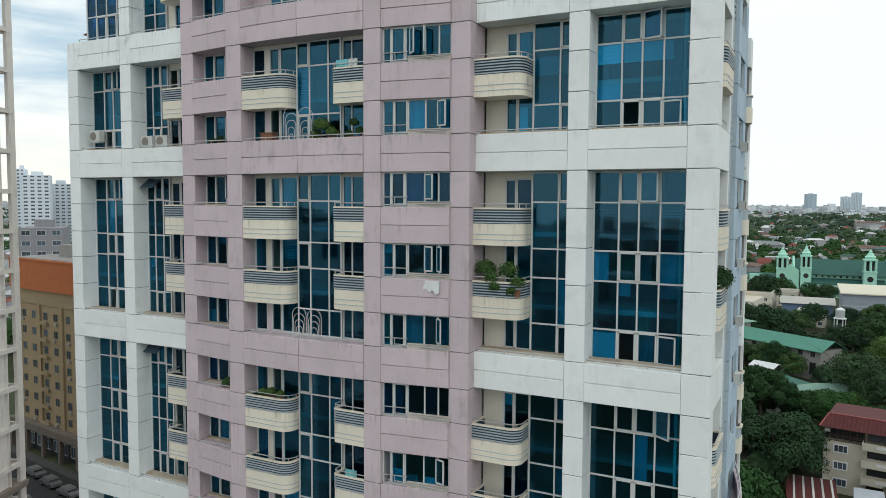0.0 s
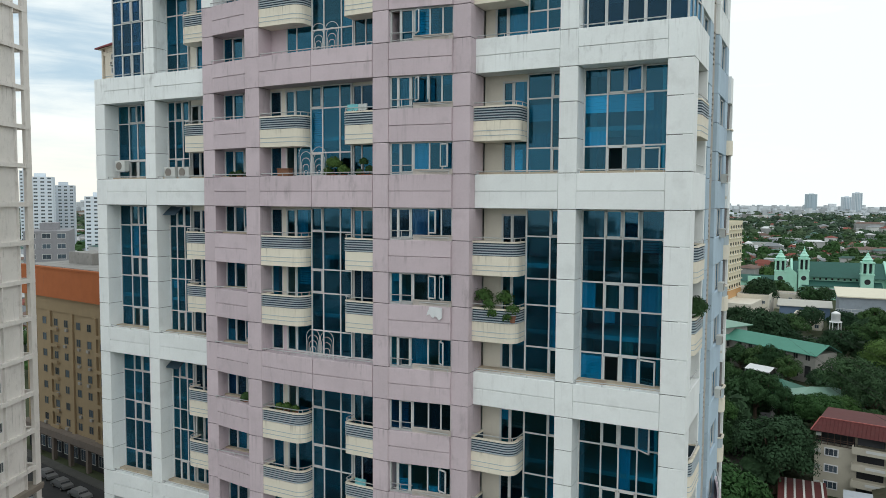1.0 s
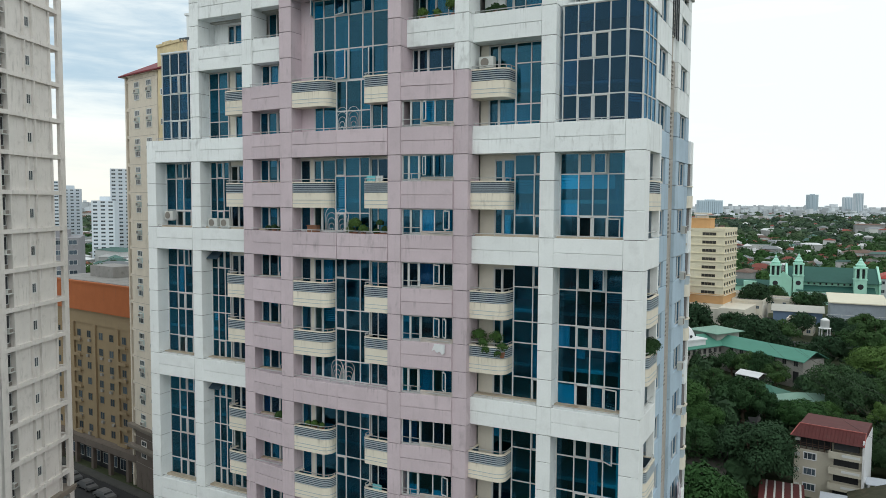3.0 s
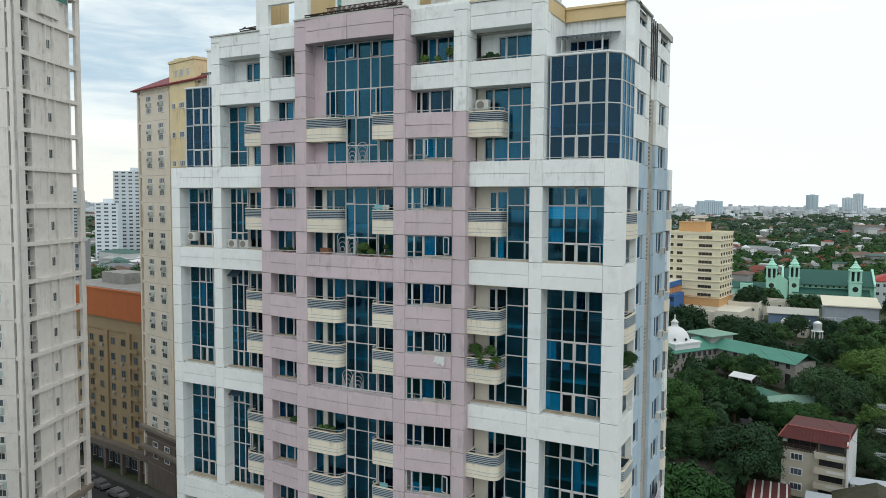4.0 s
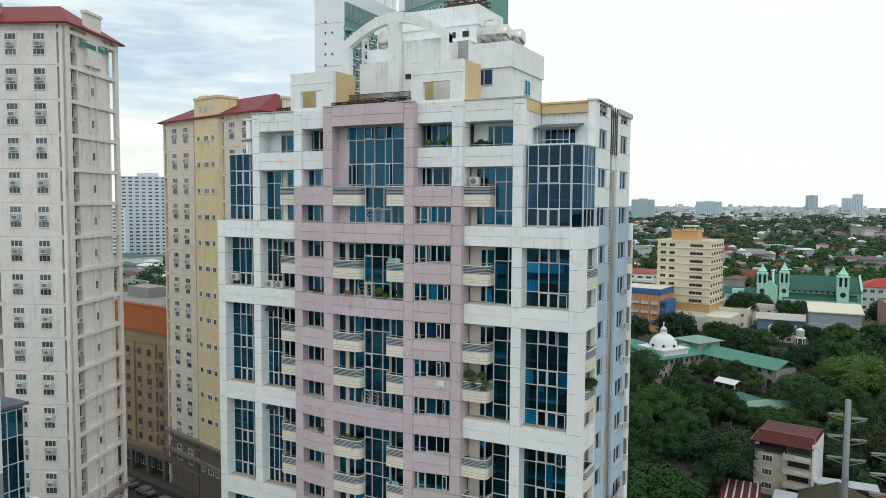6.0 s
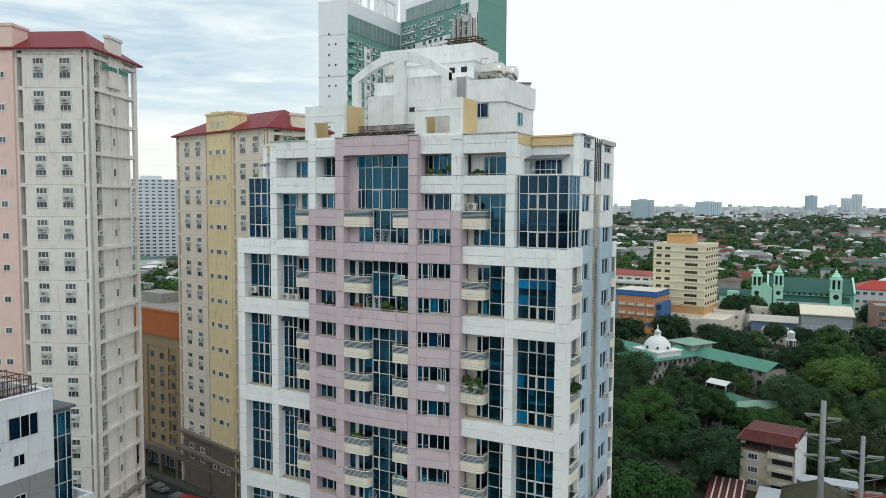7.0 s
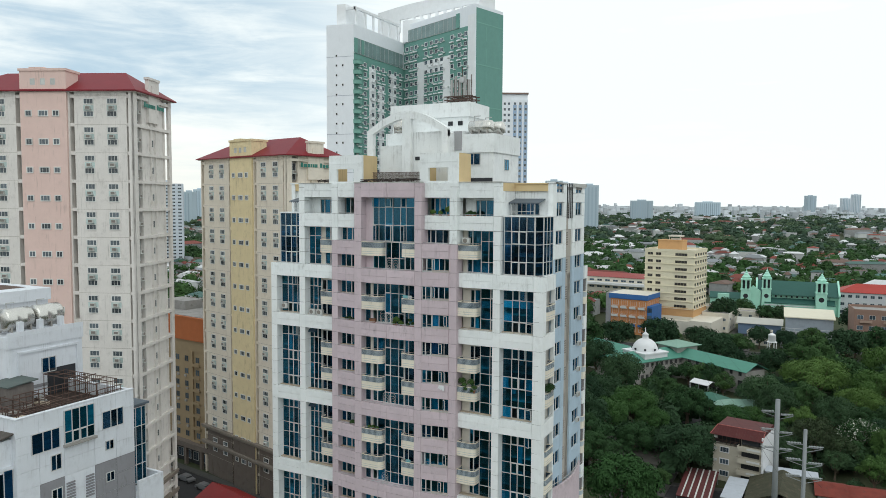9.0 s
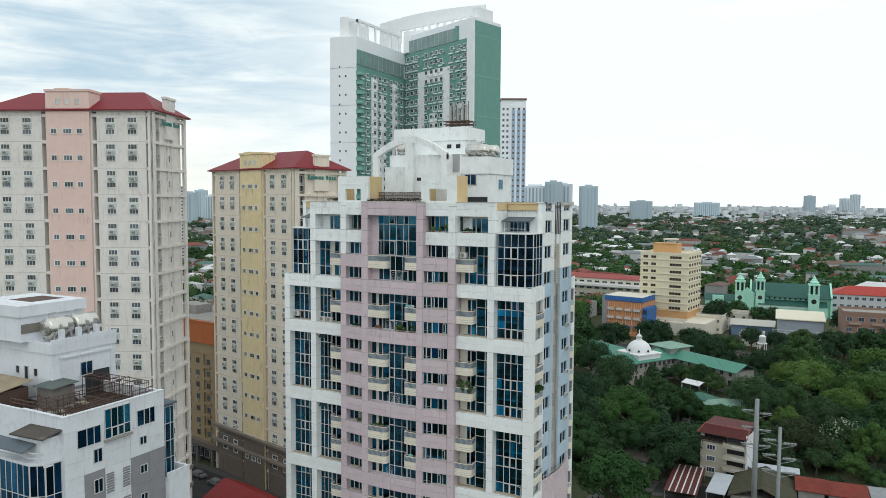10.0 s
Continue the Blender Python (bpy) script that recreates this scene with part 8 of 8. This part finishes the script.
# unseen houses on the other sides, added for reflections and bounced light
for i in range(1500):
    a = math.radians(rw.uniform(152, 444))
    d = rw.uniform(130, 1500)
    x, y = 20 + d * math.cos(a), -40 + d * math.sin(a)
    if y > 60 and x < 90 or math.hypot(x + 45, y) < 40:
        continue
    far_house(x, y, rw.uniform(5, 11), rw.uniform(4, 9), rw.choice((5, 7, 9, 12, 20)), rw.choice((0, 0, 1.6, 2.2)), rw.choice((0, 1, 2, 2, 3, 4)), rw.uniform(-40, 40))
walls.m = None
tagged(part("far_house_walls", walls, mat("far_walls", (0.42, 0.43, 0.43), 0.9, var=0.1, island=0.9, bump=0)), "pale walls of countless far houses", "houses", kind="stuff")
for k, (nm, col) in enumerate((("grey", (0.20, 0.215, 0.23)), ("red", (0.19, 0.060, 0.048)), ("white", (0.52, 0.53, 0.54)), ("brown", (0.14, 0.095, 0.08)), ("green", (0.08, 0.15, 0.135)))):
    tagged(part("far_roofs", roofs[k], mat("far_roof_" + nm, col, 0.8, var=0.15, scale=0.2, island=0.6, bump=0)), nm + " roofs of far houses", "roofs", kind="stuff")

# clumps of far trees: one base crown of small sprays, repeated in numbers
LOBES = [(0, 0, 0.95, 0.85), (0.55, 0.3, 0.75, 0.55), (-0.5, 0.25, 0.8, 0.55), (0.1, -0.55, 0.75, 0.58), (-0.45, -0.4, 0.6, 0.45)]


def cored(pair, lobes, scale):
    """Adds a rough lobed core inside a crown of sprays."""
    vs, fs = list(pair[0]), list(pair[1])
    for cx, cy, cz, r in lobes:
        o = len(vs)
        for lat, q in ((-0.5, 0.8), (0.15, 1.0), (0.7, 0.68)):
            for i in range(6):
                a = i * math.pi / 3 + cx * 5 + lat
                rr = r * scale * (0.9 + 0.2 * math.sin(i * 2.3 + cy * 9 + lat * 4))
                vs.append((cx + rr * q * math.cos(a), cy + rr * q * math.sin(a), cz + rr * lat * 0.9))
        for k in range(2):
            fs += [(o + 6 * k + i, o + 6 * k + (i + 1) % 6, o + 6 * k + 6 + (i + 1) % 6, o + 6 * k + 6 + i) for i in range(6)]
        fs += [(o + 12, o + 13, o + 14, o + 15), (o + 12, o + 15, o + 16, o + 17)]
    return np.array(vs), np.array(fs)


NEAR_CROWNS = [cored(leaf_cloud(40 + i, LOBES, 175, 0.13, 0.9, 0.80), LOBES, 0.86) for i in range(3)]
MID_CROWN = cored(leaf_cloud(44, LOBES, 70, 0.16, 0.9, 0.85), LOBES[:4], 0.92)
FAR_CROWN = cored(leaf_cloud(45, LOBES, 24, 0.22, 0.9, 0.88), LOBES[:3], 0.98)


def woods(name, spots, m, label, crown):
    V_, F_ = crown
    big = np.concatenate([V_ * np.array([s, s, s * q]) @ np.array([[math.cos(a), math.sin(a), 0], [-math.sin(a), math.cos(a), 0], [0, 0, 1]]) + np.array([x, y, 0]) for x, y, s, q, a in spots])
    fs = np.concatenate([F_ + i * len(V_) for i in range(len(spots))])
    d = bpy.data.meshes.new(name)
    d.from_pydata(big.tolist(), [], fs.tolist())
    d.materials.append(m)
    tagged(part(name, d, None), label, "woods", kind="stuff")


bush = []
for i in range(560):
    x, y = rw.uniform(-40, 62), rw.uniform(92, 262)
    if not (-26 < x < 2 and 118 > y) and not (0 < x < 52 and 100 < y < 127.5) and not (0 < x < 14 and y < 137) and not (-60 < x < 8 and 186 < y < 232 and rw.random() < 0.8):
        bush.append((x, y, rw.uniform(1.6, 3.6), rw.uniform(0.8, 1.4), rw.uniform(0, 6.28)))
near_sp, mid_sp, far_sp = [], [], []
for i in range(3600):
    x, y = wedge(rw, 250, 1000)
    if clear(x, y) and noise.noise(Vector((x / 120, y / 120, 3))) > -0.14:
        (near_sp if math.hypot(x, y) < 480 else mid_sp).append((x, y, rw.uniform(3.2, 7.0), rw.uniform(0.95, 1.35), rw.uniform(0, 6.28)))
for i in range(8200):
    x, y = wedge(rw, 850, 3300)
    if noise.noise(Vector((x / 230, y / 230, 8))) > -0.10:
        far_sp.append((x, y, rw.uniform(5, 11), rw.uniform(0.7, 1.05), rw.uniform(0, 6.28)))
# Dark leaf colour here deepens the gaps between crowns, in place of shade.
woods("undergrowth", bush, LEAFDARK, "dense shrubs under the garden trees", NEAR_CROWNS[0])
WOODS = (LEAF, LEAFDARK, LEAFFRESH)
for k, m in enumerate(WOODS):
    woods("woods", near_sp[k::3], m, "scattered green trees among houses", NEAR_CROWNS[k])
    woods("woods", mid_sp[k::3], m, "scattered green trees among far houses", MID_CROWN)
    # Far leaf colours are shifted bluer and paler, carrying distance haze.
    woods("far_woods", far_sp[k::3], (mat("hazed_far_foliage", (0.046, 0.082, 0.048), 0.8, var=0.3, scale=0.05, bump=0, island=0.3), mat("hazed_dark_foliage", (0.038, 0.068, 0.046), 0.8, var=0.3, scale=0.05, bump=0, island=0.3), mat("hazed_light_foliage", (0.060, 0.096, 0.050), 0.8, var=0.3, scale=0.05, bump=0, island=0.3))[k], "far green trees across the plain", FAR_CROWN)

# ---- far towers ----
# Tower colours are paled and blued, with air haze mixed into them.
HAZE = mat("haze_paled_tower", (0.62, 0.68, 0.74), 0.8, var=0.05, bump=0, rand=0.3)
HAZEGLASS = mat("haze_paled_glass", (0.34, 0.43, 0.50), 0.5, var=0.05, bump=0, rand=0.4)
HAZEBLUE = mat("haze_blue_tower", (0.46, 0.56, 0.63), 0.6, var=0.05, bump=0, rand=0.3)


def far_tower(x, y, w, d, h, ang, m, floors=0, label="distant high-rise in haze-paled colour"):
    t = thing("distant_tower", label, "high-rise", pose(x, y, 0, 0, 0, ang), "distant towers")
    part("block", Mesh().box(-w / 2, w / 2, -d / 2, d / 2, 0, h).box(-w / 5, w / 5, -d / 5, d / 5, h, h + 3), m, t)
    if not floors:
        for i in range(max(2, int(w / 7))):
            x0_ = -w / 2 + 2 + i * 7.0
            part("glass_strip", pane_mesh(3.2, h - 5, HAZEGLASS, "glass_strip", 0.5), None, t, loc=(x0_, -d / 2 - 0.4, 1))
    if floors:
        s = h / floors
        c = max(2, int(w / 4.5))
        repeat("window", win_mesh(w / c * 0.6, s * 0.5, 2, 0.15), [FRAME, WINDOWGLASS], [(-w / 2 + (i + 0.2) * w / c, -d / 2, s * (j + 0.3)) for j in range(floors - 1, -1, -1) for i in range(c)], t, limit=120)


def polar(px, d):
    """A place d metres out along a bearing given as a share of the view's half width."""
    tx = px
    return 25 + d * (-0.462 + tx * 0.887), -48 + d * (0.887 + tx * 0.462)


WHITEGRID = "white high-rise with many small windows"
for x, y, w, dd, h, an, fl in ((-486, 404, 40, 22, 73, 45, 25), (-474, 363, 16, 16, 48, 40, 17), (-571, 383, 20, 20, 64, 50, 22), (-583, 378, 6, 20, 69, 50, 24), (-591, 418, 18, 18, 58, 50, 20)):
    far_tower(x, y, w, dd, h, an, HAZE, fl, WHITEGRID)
far_tower(-282, 192, 16, 30, 33, 50, GREYP, 8, "dark grey mid-rise block between the towers")
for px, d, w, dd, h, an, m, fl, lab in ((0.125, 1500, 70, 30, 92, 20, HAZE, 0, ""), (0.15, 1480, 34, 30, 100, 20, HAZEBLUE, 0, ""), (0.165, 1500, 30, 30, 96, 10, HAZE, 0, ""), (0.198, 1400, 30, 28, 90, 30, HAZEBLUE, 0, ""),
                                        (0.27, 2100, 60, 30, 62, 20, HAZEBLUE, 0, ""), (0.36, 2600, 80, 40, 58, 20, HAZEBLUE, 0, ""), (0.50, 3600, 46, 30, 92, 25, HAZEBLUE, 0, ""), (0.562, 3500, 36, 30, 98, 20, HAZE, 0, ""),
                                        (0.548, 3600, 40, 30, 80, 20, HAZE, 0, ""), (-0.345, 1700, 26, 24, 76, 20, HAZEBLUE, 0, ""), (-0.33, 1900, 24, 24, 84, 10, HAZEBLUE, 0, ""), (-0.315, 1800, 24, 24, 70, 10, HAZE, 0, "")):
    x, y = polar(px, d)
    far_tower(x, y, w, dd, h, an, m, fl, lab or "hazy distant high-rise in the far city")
# Skyline blocks: haze is put into their pale base colour.
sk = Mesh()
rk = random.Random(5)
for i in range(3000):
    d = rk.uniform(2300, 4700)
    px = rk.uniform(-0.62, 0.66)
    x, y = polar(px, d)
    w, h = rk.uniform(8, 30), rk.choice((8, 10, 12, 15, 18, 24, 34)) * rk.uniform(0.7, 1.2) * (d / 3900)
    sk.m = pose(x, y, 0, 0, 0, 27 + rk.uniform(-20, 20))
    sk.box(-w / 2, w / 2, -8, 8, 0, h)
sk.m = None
tagged(part("far_skyline", sk, mat("skyline", (0.54, 0.58, 0.62), 0.9, var=0.05, bump=0, island=0.7)), "far city skyline blocks in haze-paled colour", "skyline", kind="stuff")
# Plain strip along the horizon, coloured like haze.
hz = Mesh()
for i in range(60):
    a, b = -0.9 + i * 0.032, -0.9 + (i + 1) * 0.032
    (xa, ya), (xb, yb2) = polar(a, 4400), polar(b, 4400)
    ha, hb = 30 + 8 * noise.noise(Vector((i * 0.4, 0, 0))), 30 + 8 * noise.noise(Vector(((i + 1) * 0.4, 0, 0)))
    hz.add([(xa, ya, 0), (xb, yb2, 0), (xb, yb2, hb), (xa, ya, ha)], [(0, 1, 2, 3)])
tagged(part("backdrop", hz, mat("far_haze_band", (0.55, 0.60, 0.64), 0.9, var=0.04, scale=0.004, bump=0)), "far edge of the city in haze-pale blue", "backdrop", kind="structure")

# ---- small things on the apartment tower ----
TL = Matrix.Translation((-20.8, 27.65, 0))


def potted(name, label, x, y, z, spots, m, seed):
    """Plants in a balcony: clumps of small leaves over a row of pots."""
    t = thing(name, label, "plant", TL @ Matrix.Translation((x, y, z)))
    V_, F_ = leaf_cloud(seed, spots, 2400, 0.055, 1.0, 0.35)
    lm = Mesh()
    lm.v, lm.f, lm.k = [tuple(p) for p in V_], F_, [0] * len(F_)
    part("leaves", lm, m, t)
    for i, (cx, cy, cz, r) in enumerate(spots[:3]):
        part("pot", Mesh().rings(cx, cy, [(0.11, 0), (0.16, 0.28), (0.18, 0.3)], 10), mat("terracotta", (0.30, 0.14, 0.09), 0.85, var=0.15), t)
        part("stem", Mesh().tube((cx, cy, 0.2), (cx, cy, max(0.4, cz)), 0.02, 5), BARK, t)


potted("balcony_plants", "lush green potted plants overflowing a cream balcony", 9.1, 0.2, P(1) - 0.6, [(-0.6, 0, 1.0, 0.45), (0.4, 0.05, 0.95, 0.42), (0.9, -0.25, 0.55, 0.3), (-0.2, -0.3, 0.7, 0.3), (0.0, -0.42, 0.35, 0.25), (0.75, -0.45, 0.2, 0.22)], LEAFLIGHT, 51)
potted("balcony_plants", "leafy potted plants behind a ledge railing", 0.9, -0.85, P(3) - 0.25, [(0, 0, 0.75, 0.38), (0.55, 0.05, 0.45, 0.28), (-0.4, 0.1, 0.4, 0.25)], LEAFLIGHT, 52)
potted("balcony_plants", "small climbing plants behind a ledge railing", 2.6, -0.8, P(3) - 0.25, [(0, 0, 0.85, 0.2), (0.3, 0.05, 0.5, 0.18), (-0.25, 0.0, 0.35, 0.18)], LEAF, 53)
potted("balcony_plants", "potted plants on the side balcony", 17.45, 2.4, P(1) - 0.45, [(0, 0, 0.8, 0.45), (0.05, 0.7, 0.65, 0.4), (0.0, -0.6, 0.6, 0.4)], LEAF, 54)
potted("balcony_plants", "low potted plants on a high white ledge", 5.0, -0.1, P(7) - 0.2, [(0, 0, 0.5, 0.32), (0.9, 0, 0.45, 0.25), (1.9, 0, 0.75, 0.4)], LEAFLIGHT, 55)
potted("balcony_plants", "low green plants on a window ledge", 9.2, 0.45, P(7) - 0.2, [(0, 0, 0.45, 0.28), (0.4, 0.1, 0.4, 0.22), (-0.4, 0.0, 0.35, 0.2)], LEAF, 56)
potted("balcony_plants", "small plants in a row behind a ledge", -5.6, -0.35, P(3) - 0.2, [(0, 0, 0.35, 0.2), (0.5, 0.05, 0.3, 0.16), (-0.5, 0.0, 0.3, 0.18)], LEAF, 57)
potted("balcony_plants", "green plants along a balcony cap", -2.2, -0.75, P(-1) - 0.3, [(0, 0, 0.45, 0.22), (0.5, 0.05, 0.4, 0.18), (-0.5, 0.0, 0.4, 0.2)], LEAFLIGHT, 58)
potted("balcony_plants", "small shrub on a window ledge", -5.2, -0.45, P(-1) - 0.2, [(0, 0, 0.4, 0.26), (0.2, 0.05, 0.3, 0.16), (-0.2, 0.0, 0.3, 0.18)], LEAF, 59)


def aircon(x, y, z, turn=0.0, w=0.85, h=0.6):
    t = thing("air_conditioner", "white outdoor air conditioner unit on a ledge", "air conditioner", TL @ pose(x, y, z, 0, 0, turn))
    part("casing", Mesh().panel(0, w, 0, h, -0.18, 0.36, 0.02), ACWHITE, t)
    part("fan_grille", Mesh().tube((w * 0.4, -0.2, h / 2), (w * 0.4, -0.17, h / 2), h * 0.4, 16), DARKSLOT, t)
    part("bracket", Mesh().box(0.05, w - 0.05, -0.15, 0.15, -0.06, 0), RAIL, t)


aircon(-16.2, 0.55, P(3) + 0.5, 0, 0.8, 0.6)
aircon(-12.0, 0.5, P(3) + 0.06)
aircon(-10.9, 0.5, P(3) + 0.06)
aircon(8.35, 0.35, P(6) + 0.1)
aircon(8.5, 0.35, P(6) - 0.62)
aircon(-8.3, 2.9, P(7) + 0.9)


def grille(x, y, z, w, h):
    """A white wrought-iron screen with nested arches."""
    t = thing("window_grille", "white wrought-iron screen with nested arches on a balcony", "grille", TL @ Matrix.Translation((x, y, z)))
    for i in range(5):
        r = w * (1 - i * 0.19)
        pts_ = [(0, 0, 0)] + [(r * 0.5 - r * 0.5 * math.cos(a * math.pi / 16), 0, h * (1 - i * 0.2) - r * 0.5 + r * 0.5 * math.sin(a * math.pi / 16)) for a in range(0, 17)]
        bar = Mesh()
        off = w * i * 0.095
        prev = (off, 0, 0)
        for p in pts_[1:]:
            q = (p[0] + off, 0, p[2])
            bar.tube(prev, q, 0.013, 5)
            prev = q
        bar.tube(prev, (r + off, 0, 0), 0.013, 5)
        part("bar", bar, FRAME, t)


grille(-1.15, -0.95, P(3) - 0.05, 0.85, 1.55)
grille(-0.35, -0.95, P(3) - 0.05, 0.85, 1.45)
grille(-0.75, -0.95, P(0) - 0.05, 0.8, 1.45)
grille(0.1, -0.95, P(0) - 0.05, 0.8, 1.4)
grille(-0.4, -0.85, P(5) - 0.05, 0.8, 1.4)
grille(0.4, -0.85, P(5) - 0.05, 0.8, 1.4)
grille(-0.9, -0.95, P(-3) - 0.05, 0.8, 1.4)


def item(name, label, cat, m, mesh, paint):
    t = thing(name, label, cat, TL @ m)
    part("body", mesh, paint, t)


item("cabinet", "small brown wooden cabinet on a balcony", "cabinet", Matrix.Translation((-2.7, -0.75, P(3) - 0.45)), Mesh().box(0, 0.7, 0, 0.35, 0, 0.8).box(-0.03, 0.73, -0.03, 0.38, 0.8, 0.85), mat("brown_wood", (0.20, 0.10, 0.06), 0.7, var=0.2))
item("storage_box", "white box on a window ledge", "box", Matrix.Translation((6.0, -0.5, P(4))), Mesh().box(0, 0.5, 0, 0.35, 0, 0.35).box(-0.02, 0.52, -0.02, 0.37, 0.35, 0.39), ACWHITE)
cl = Mesh()
for i in range(10):
    a, b = i * 0.09, (i + 1) * 0.09
    h0, h1 = -0.34 - 0.07 * math.sin(i * 1.7) - 0.02 * i, -0.34 - 0.07 * math.sin((i + 1) * 1.7) - 0.02 * (i + 1)
    cl.add([(a, -0.04 + 0.02 * math.sin(i), 0), (b, -0.04 + 0.02 * math.sin(i + 1), 0), (b, -0.05, h1), (a, -0.05, h0), (a, 0.0, 0), (b, 0.0, 0), (b, -0.02, h1), (a, -0.02, h0)], [(0, 3, 2, 1), (4, 5, 6, 7), (0, 1, 5, 4), (3, 7, 6, 2)])
item("cloth", "ragged white cloth hanging over a ledge", "cloth", Matrix.Translation((5.95, bow(6.4) + 0.0, P(1) - 0.05)), cl, DOMEWHITE)
for x, y, z, c in ((1.8, -1.0, P(4) + 0.05, 0), (2.3, -1.0, P(4) + 0.05, 2), (-2.0, -0.95, P(-4) + 0.0, 2), (2.2, -1.0, P(-2), 0)):
    lm = Mesh()
    vs, fs = [], []
    for i in range(7):
        w_ = 0.03 * math.sin(i * 2.0)
        vs += [(i * 0.1, w_, -0.02 * (i % 3)), (i * 0.1, w_, 0.28), (i * 0.1, 0.08 + w_, 0.28), (i * 0.1, 0.08 + w_, 0)]
        if i:
            o = 4 * i - 4
            fs += [(o, o + 4, o + 5, o + 1), (o + 1, o + 5, o + 6, o + 2), (o + 2, o + 6, o + 7, o + 3), (o + 3, o + 7, o + 4, o)]
    lm.add(vs, fs + [(0, 1, 2, 3), (27, 26, 25, 24)])
    item("laundry", "folded laundry drying on a balcony", "laundry", Matrix.Translation((x, y, z)), lm, CURTAINS[c])
# small awnings and open windows on the white bays
for x, k in ((-12.2, 3), (-12.2, 0)):
    z = P(k) - BAND - 0.12
    item("awning", "grey open awning window", "awning", Matrix.Translation((x, 0.35, z)), Mesh().add([(0, 0.6, 0), (1.0, 0.6, 0), (1.0, 0.0, -0.45), (0, 0.0, -0.45), (0, 0.6, 0.04), (1.0, 0.6, 0.04), (1.0, 0.0, -0.41), (0, 0.0, -0.41)], [(0, 3, 2, 1), (4, 5, 6, 7), (0, 1, 5, 4), (1, 2, 6, 5), (2, 3, 7, 6), (3, 0, 4, 7)]), SHADOWBACK)

# ---- cars in the lane between the towers ----


def car(x, y, a, paint):
    c = thing("car", "parked silver-grey saloon car on the lane", "car", pose(x, y, 0.0, 0, 0, a), "parked cars")
    b = Mesh()
    prof = [(-2.2, 0.35), (-2.2, 0.8), (-1.6, 0.92), (-1.1, 1.4), (0.6, 1.42), (1.2, 0.95), (2.1, 0.8), (2.2, 0.4)]
    n_ = len(prof)
    vs = [(px, -0.82 * (0.85 if pz > 1.2 else 1), pz) for px, pz in prof] + [(px, 0.82 * (0.85 if pz > 1.2 else 1), pz) for px, pz in prof]
    b.add(vs, [tuple(range(n_)), tuple(range(2 * n_ - 1, n_ - 1, -1))] + [(i, i + n_, (i + 1) % n_ + n_, (i + 1) % n_) for i in range(n_)])
    part("body", b, paint, c)
    part("windscreen", Mesh().add([(0.66, -0.66, 1.36), (0.66, 0.66, 1.36), (1.18, 0.74, 0.98), (1.18, -0.74, 0.98)], [(0, 3, 2, 1)]), BLACKHOLE, c)
    for px in (-1.35, 1.35):
        for py in (-0.8, 0.8):
            w_ = part("wheel", Mesh().tube((px, py - 0.1, 0.33), (px, py + 0.1, 0.33), 0.33, 14), TYRE, c)
            part("rim", Mesh().tube((px, py - 0.11, 0.33), (px, py + 0.11, 0.33), 0.2, 10), STEEL, w_)


for x, y, a in ((-104, 70.5, -10), (-98, 69.2, -8), (-110, 72.0, -9), (-91, 67.5, -9), (-101, 64.0, 170), (-66, 262, 5), (-72, 258, 5), (-60, 268, 95)):
    car(x, y, a, CARPAINT)

# bright blinds behind the upper glass
BLIND = mat("pale_cyan_blind", (0.62, 0.88, 0.90), 0.8, var=0.06, stretch=(1, 1, 12))
for x0, x1, y, z0, z1 in ((12.85, 15.75, 1.03, 49.4, 50.25), (10.25, 11.9, 1.03, 49.15, 49.95), (12.85, 13.8, 1.03, 37.8, 38.9), (9.0, 9.9, 1.2, 46.9, 48.0)):
    b = thing("window_blind", "bright cyan blind half drawn behind blue glass", "blind", TL)
    for i in range(int((z1 - z0) / 0.15)):
        part("slat", Mesh().box(x0, x1, y, y + 0.02, z0 + i * 0.15, z0 + i * 0.15 + 0.14), BLIND, b)
